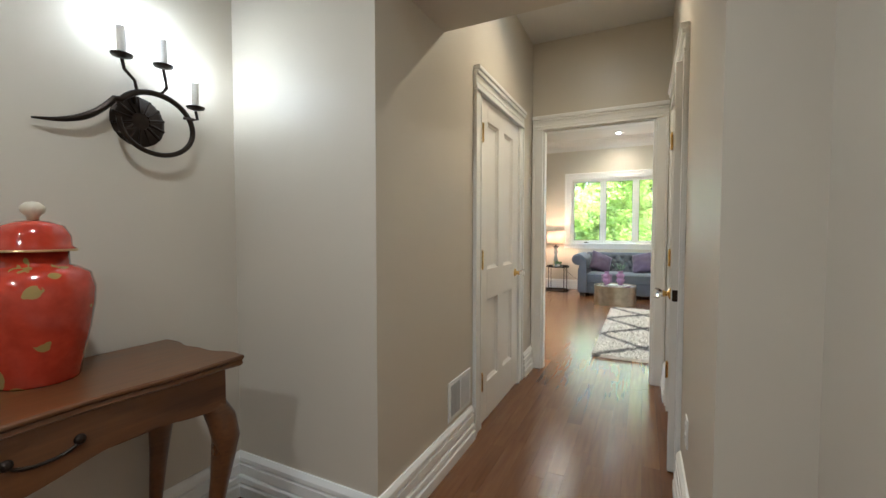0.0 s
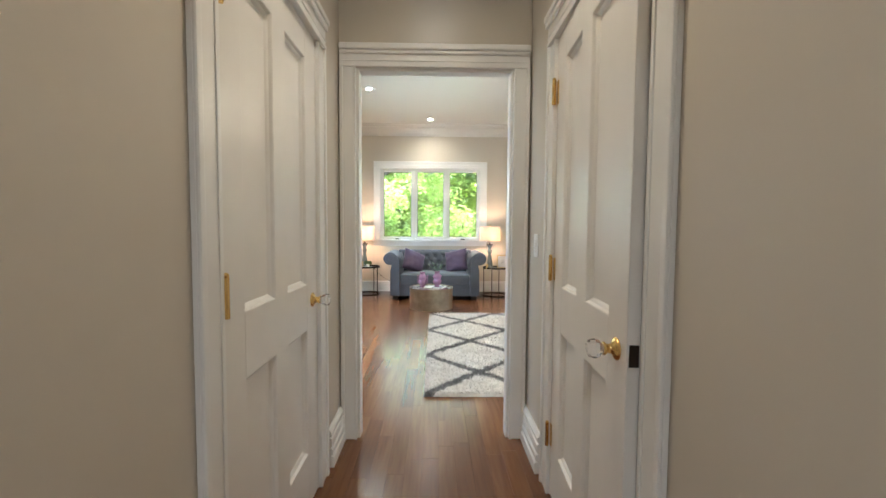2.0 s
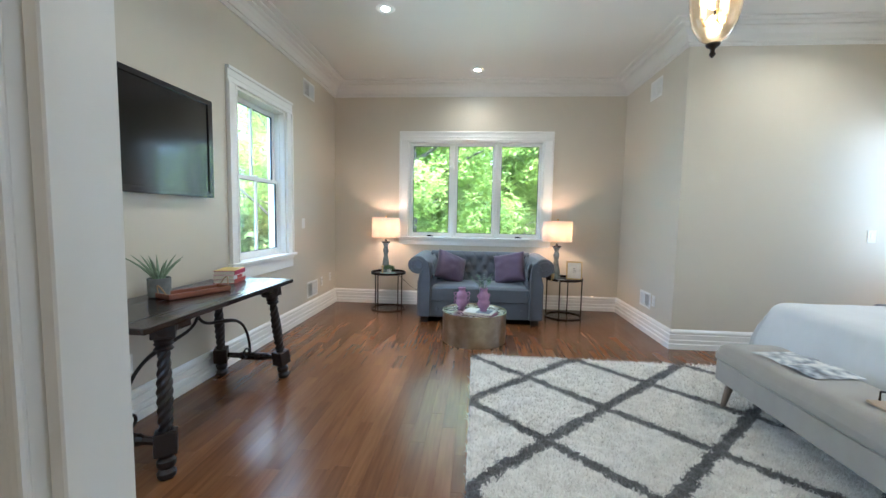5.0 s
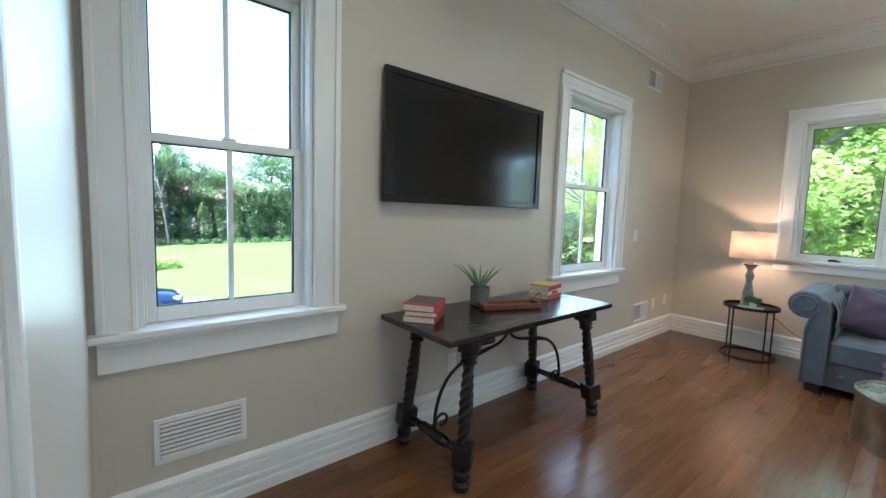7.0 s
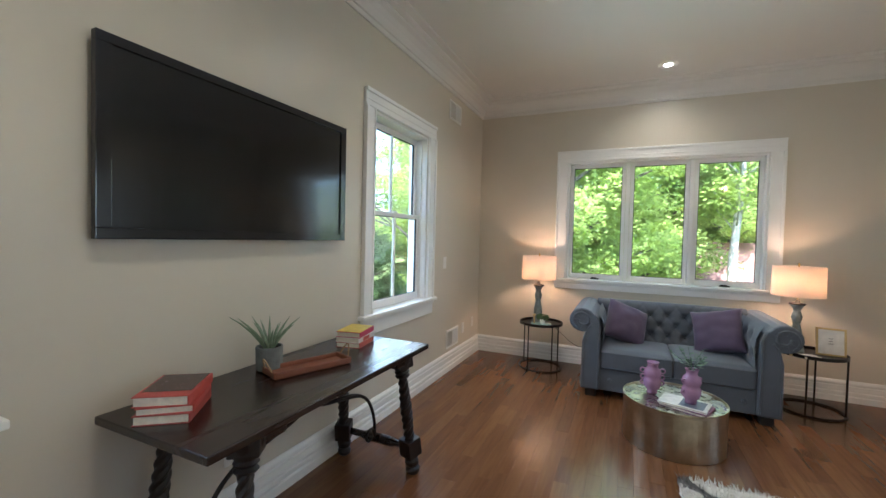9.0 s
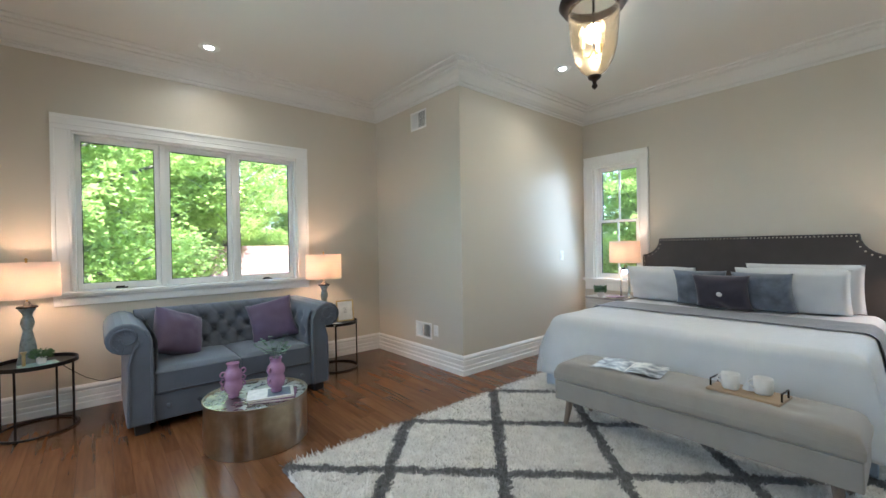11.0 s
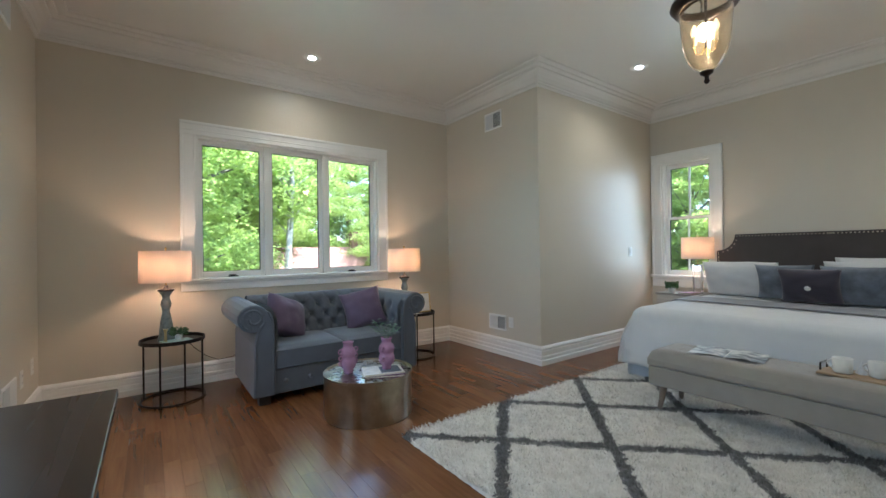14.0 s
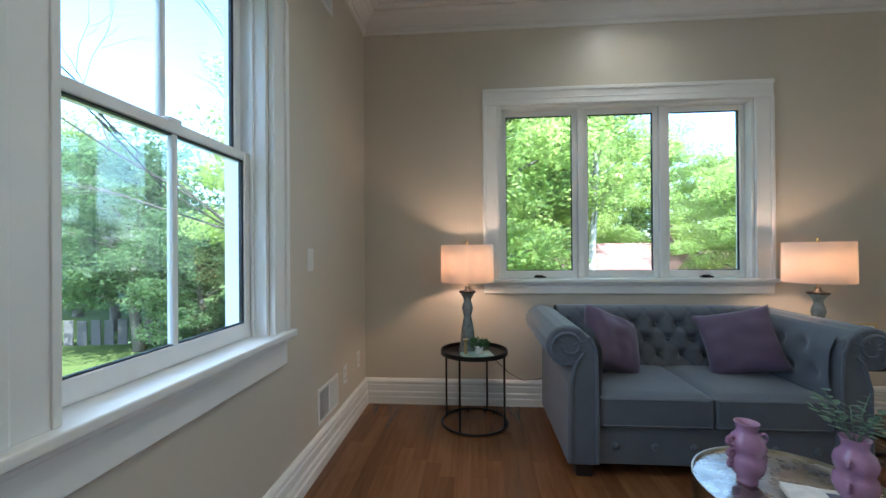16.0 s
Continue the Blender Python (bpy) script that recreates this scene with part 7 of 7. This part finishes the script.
def shrub_row(name, pts, r, n, mat_, label, seed):
    root = thing(name, (0, 0, 0), label, "hedge")
    rng = np.random.default_rng(seed)
    cs = []
    for x, y in pts:
        d = rng.normal(size=(n, 3))
        d /= np.linalg.norm(d, axis=1, keepdims=True)
        d[:, 2] = np.abs(d[:, 2])
        cs.append(np.array((x, y, ground_z(x, y))) + d * r * rng.uniform(0.5, 1.0, (n, 1)))
    cs = np.concatenate(cs)
    quads("foliage", cs, rng.uniform(0.6, 1.2, len(cs)) * 0.10, mat_, root, seed)["kind"] = "stuff"
    return root


shrub_row("hedge", [(-31.0 - 0.15 * i, 3.0 + 0.9 * i) for i in range(6)], 0.75, 700, FRESH, "low clipped yellow-green hedge on the lawn", 31)
shrub_row("hedge", [(-44.0 - 0.12 * i, 5.5 + 1.2 * i) for i in range(13)], 0.55, 300, DEEPLEAF, "low dark shrubs along the lawn's far edge", 32)
shrub_row("hedge", [(-10.5 - 0.5 * i, 20.5 + 0.7 * i) for i in range(8)], 1.5, 1500, DEEPLEAF, "dense green shrubs below the window", 33)
# bare late-leafing tree
bare = thing("bare_tree", stand(-5.3, 16.6, 0.0, 1.45), "nearly bare tree with thin dark branches", "tree")
rngb = random.Random(12)
bm = bmesh.new()


def limb(p, d, ln, r, depth):
    q = p + d * ln
    mid = p.lerp(q, 0.5) + Vector((rngb.uniform(-1, 1), rngb.uniform(-1, 1), rngb.uniform(-1, 1))) * ln * 0.07
    tube([p, mid, q], r, 5, bm, taper=[1, 0.8, 0.6])
    if depth == 0:
        return
    for _ in range(3 if depth > 1 else 4):
        nd = (d + Vector((rngb.uniform(-1, 1), rngb.uniform(-1, 1), rngb.uniform(-0.55, 0.75))) * 0.75).normalized()
        limb(p.lerp(q, rngb.uniform(0.55, 1.0)), nd, ln * rngb.uniform(0.55, 0.8), r * 0.55, depth - 1)


limb(Vector((0, 0, 0)), Vector((-0.12, -0.05, 1)).normalized(), 3.6, 0.062, 6)
part("branches", bm, plain("dark_bark", (0.05, 0.043, 0.036), 0.9, vary=0.3), bare)
b2 = again(bare, -44.0, 8.8, 70, 1.7)

# fence and far houses
fence = thing("fence", (0, 0, 0), "low grey wooden garden fence", "fence")
FW = plain("weathered_fence_wood", (0.085, 0.078, 0.070), 0.85, vary=0.25, bump=0.6)
for i in range(26):
    x, y = -21.5 + 0.55 * i, 23.2 + 0.12 * i
    part("board", boxed(x - 0.24, x + 0.24, y - 0.02, y + 0.02, ground_z(x, y) - 0.1, ground_z(x, y) + 1.15 + 0.03 * math.sin(i * 3), 0.01, 1), FW, fence)

ROOF = plain("weathered_red_shingle", (0.19, 0.10, 0.085), 0.85, vary=0.2, scale=3, bump=0.6)
SIDING = plain("pale_siding", (0.36, 0.34, 0.31), 0.7, vary=0.06)
DARK_PANE = plain("dark_window_pane", (0.03, 0.035, 0.04), 0.1)


def far_house(m, label, w, d, eave, ridge):
    root = thing("house", m, label, "house", "neighbouring houses")
    part("wall", boxed(-w / 2, w / 2, -d / 2, d / 2, -1.0, eave), SIDING, root)
    bm = bmesh.new()
    o = 0.4
    v = [bm.verts.new(p) for p in ((-w / 2 - o, -d / 2 - o, eave - 0.1), (w / 2 + o, -d / 2 - o, eave - 0.1), (w / 2 + o, d / 2 + o, eave - 0.1), (-w / 2 - o, d / 2 + o, eave - 0.1), (-w / 2 - o, 0, ridge), (w / 2 + o, 0, ridge))]
    for f in ((0, 1, 5, 4), (2, 3, 4, 5), (0, 4, 3), (1, 2, 5), (3, 2, 1, 0)):
        bm.faces.new([v[i] for i in f])
    rf = part("roof", bm, ROOF, root)
    part("chimney", boxed(w * 0.2, w * 0.2 + 0.7, -0.35, 0.35, eave, ridge + 0.9), ROOF, rf)
    for i in range(3):
        x = -w / 2 + w * (i + 0.5) / 3
        win = part("window", boxed(x - 0.55, x + 0.55, -d / 2 - 0.06, -d / 2 - 0.01, eave - 1.9, eave - 0.5, 0.01, 1), TRIM, root)
        part("pane", boxed(x - 0.46, x + 0.46, -d / 2 - 0.075, -d / 2 - 0.062, eave - 1.8, eave - 0.6), DARK_PANE, win)
    return root


far_house(Matrix.Translation((6.2, 28.5, ground_z(6.2, 28.5) + 0.15)) @ pose(0, 0, 0, 0, 0, -8), "low house with a faded red roof behind the trees", 11.0, 8.0, 1.9, 4.3)
far_house(Matrix.Translation((-62, 15.5, ground_z(-62, 15.5))) @ pose(0, 0, 0, 0, 0, 70), "pale gabled house half hidden behind trees", 9.0, 7.0, 4.2, 6.6)


# ---- parked cars ----
def car(m, label, paint, suv):
    root = thing("car", m, label, "car", "parked cars")
    h = 0.22 if suv else 0.0
    xs = [-2.25, -2.1, -1.6, -0.9, 0.0, 0.75, 1.3, 1.9, 2.2, 2.3]
    deck = [0.80, 0.95, 1.0, 1.0, 0.98, 0.96, 0.93, 0.86, 0.74, 0.60]
    bm = bmesh.new()
    rows = []
    for x, z in zip(xs, deck):
        wd = 0.90 - 0.10 * (abs(x) / 2.3) ** 4
        z += h * 0.8
        rows.append([bm.verts.new(p) for p in ((x, -wd * 0.95, 0.28), (x, -wd, 0.55), (x, -wd * 0.97, z - 0.10), (x, -wd * 0.80, z), (x, wd * 0.80, z), (x, wd * 0.97, z - 0.10), (x, wd, 0.55), (x, wd * 0.95, 0.28))])
    for a, b in zip(rows, rows[1:]):
        for i in range(8):
            bm.faces.new((a[i], a[(i + 1) % 8], b[(i + 1) % 8], b[i]))
    bm.faces.new(rows[0])
    bm.faces.new(rows[-1])
    part("body", bm, paint, root, smooth=True)
    back = -2.0 if suv else -1.5
    bm = bmesh.new()
    prof = [(back, 0.98 + h * 0.8), (back + 0.25, 1.40 + h), (-0.4, 1.45 + h), (0.35, 1.40 + h), (1.05, 0.97 + h * 0.8)]
    gl = [[bm.verts.new((x, s * (0.76 if z < 1.2 + h else 0.62), z)) for x, z in prof] for s in (-1, 1)]
    for i in range(len(prof)):
        j = (i + 1) % len(prof)
        bm.faces.new((gl[0][i], gl[0][j], gl[1][j], gl[1][i]))
    bm.faces.new(gl[0])
    bm.faces.new(gl[1])
    cab = part("cabin_glass", bm, DARK_PANE, root, "dark tinted glass cabin")
    bm = bmesh.new()
    box(bm, back + 0.22, 0.36, -0.63, 0.63, 1.405 + h, 1.47 + h, 0.03, 2)
    for s in (-1, 1):
        for (xa, za), (xb, zb) in zip(prof, prof[1:]):
            tube([(xa, s * (0.77 if za < 1.2 + h else 0.63), za), (xb, s * (0.77 if zb < 1.2 + h else 0.63), zb)], 0.035, 6, bm)
        tube([(-0.35, s * 0.77, 0.98 + h), (-0.35, s * 0.63, 1.43 + h)], 0.035, 6, bm)
    part("roof", bm, paint, root)
    for x in (-1.4, 1.42):
        for s in (-1, 1):
            bm = lathe([(0.0, -0.10), (0.30, -0.11), (0.34, -0.06), (0.34, 0.06), (0.30, 0.11), (0.0, 0.10)], 24)
            bm.transform(Matrix.Translation((x, s * 0.80, 0.34)) @ pose(0, 0, 0, 90))
            tyre = part("tyre", bm, PH, root)
            bm = lathe([(0.0, -0.12), (0.21, -0.115), (0.21, 0.115), (0.0, 0.12)], 20)
            bm.transform(Matrix.Translation((x, s * 0.80, 0.34)) @ pose(0, 0, 0, 90))
            part("rim", bm, CHROME, tyre)
    for s in (-1, 1):
        part("headlight", boxed(2.02, 2.26, s * 0.62 - 0.17, s * 0.62 + 0.17, 0.62 + h * 0.6, 0.76 + h * 0.6, 0.04, 3), plain("headlight_lens", (0.7, 0.7, 0.72), 0.1), root, "clear headlight")
        part("mirror", boxed(0.55, 0.72, s * 0.95 - 0.09, s * 0.95 + 0.09, 0.98 + h, 1.12 + h, 0.03, 2), paint, root)
    part("grille", boxed(2.20, 2.31, -0.42, 0.42, 0.48 + h * 0.5, 0.66 + h * 0.5, 0.02, 2), CHROME, root)
    part("bumper", boxed(2.08, 2.36, -0.80, 0.80, 0.28, 0.48, 0.06, 3), paint, root)
    return root


NAVY = plain("navy_car_paint", (0.012, 0.022, 0.055), 0.15, 0.4, vary=0.08)
CHAR = plain("black_car_paint", (0.010, 0.012, 0.018), 0.15, 0.4, vary=0.08)
for x, y, t, p, s, lb in ((-20.3, 4.4, 82, NAVY, False, "navy sedan parked on the driveway"), (-17.2, 3.1, 78, CHAR, True, "dark sport utility car parked beside the lawn")):
    car(Matrix.Translation((x, y, ground_z(x, y) + 0.13)) @ pose(0, 0, 0, 0, 0, t), lb, p, s)
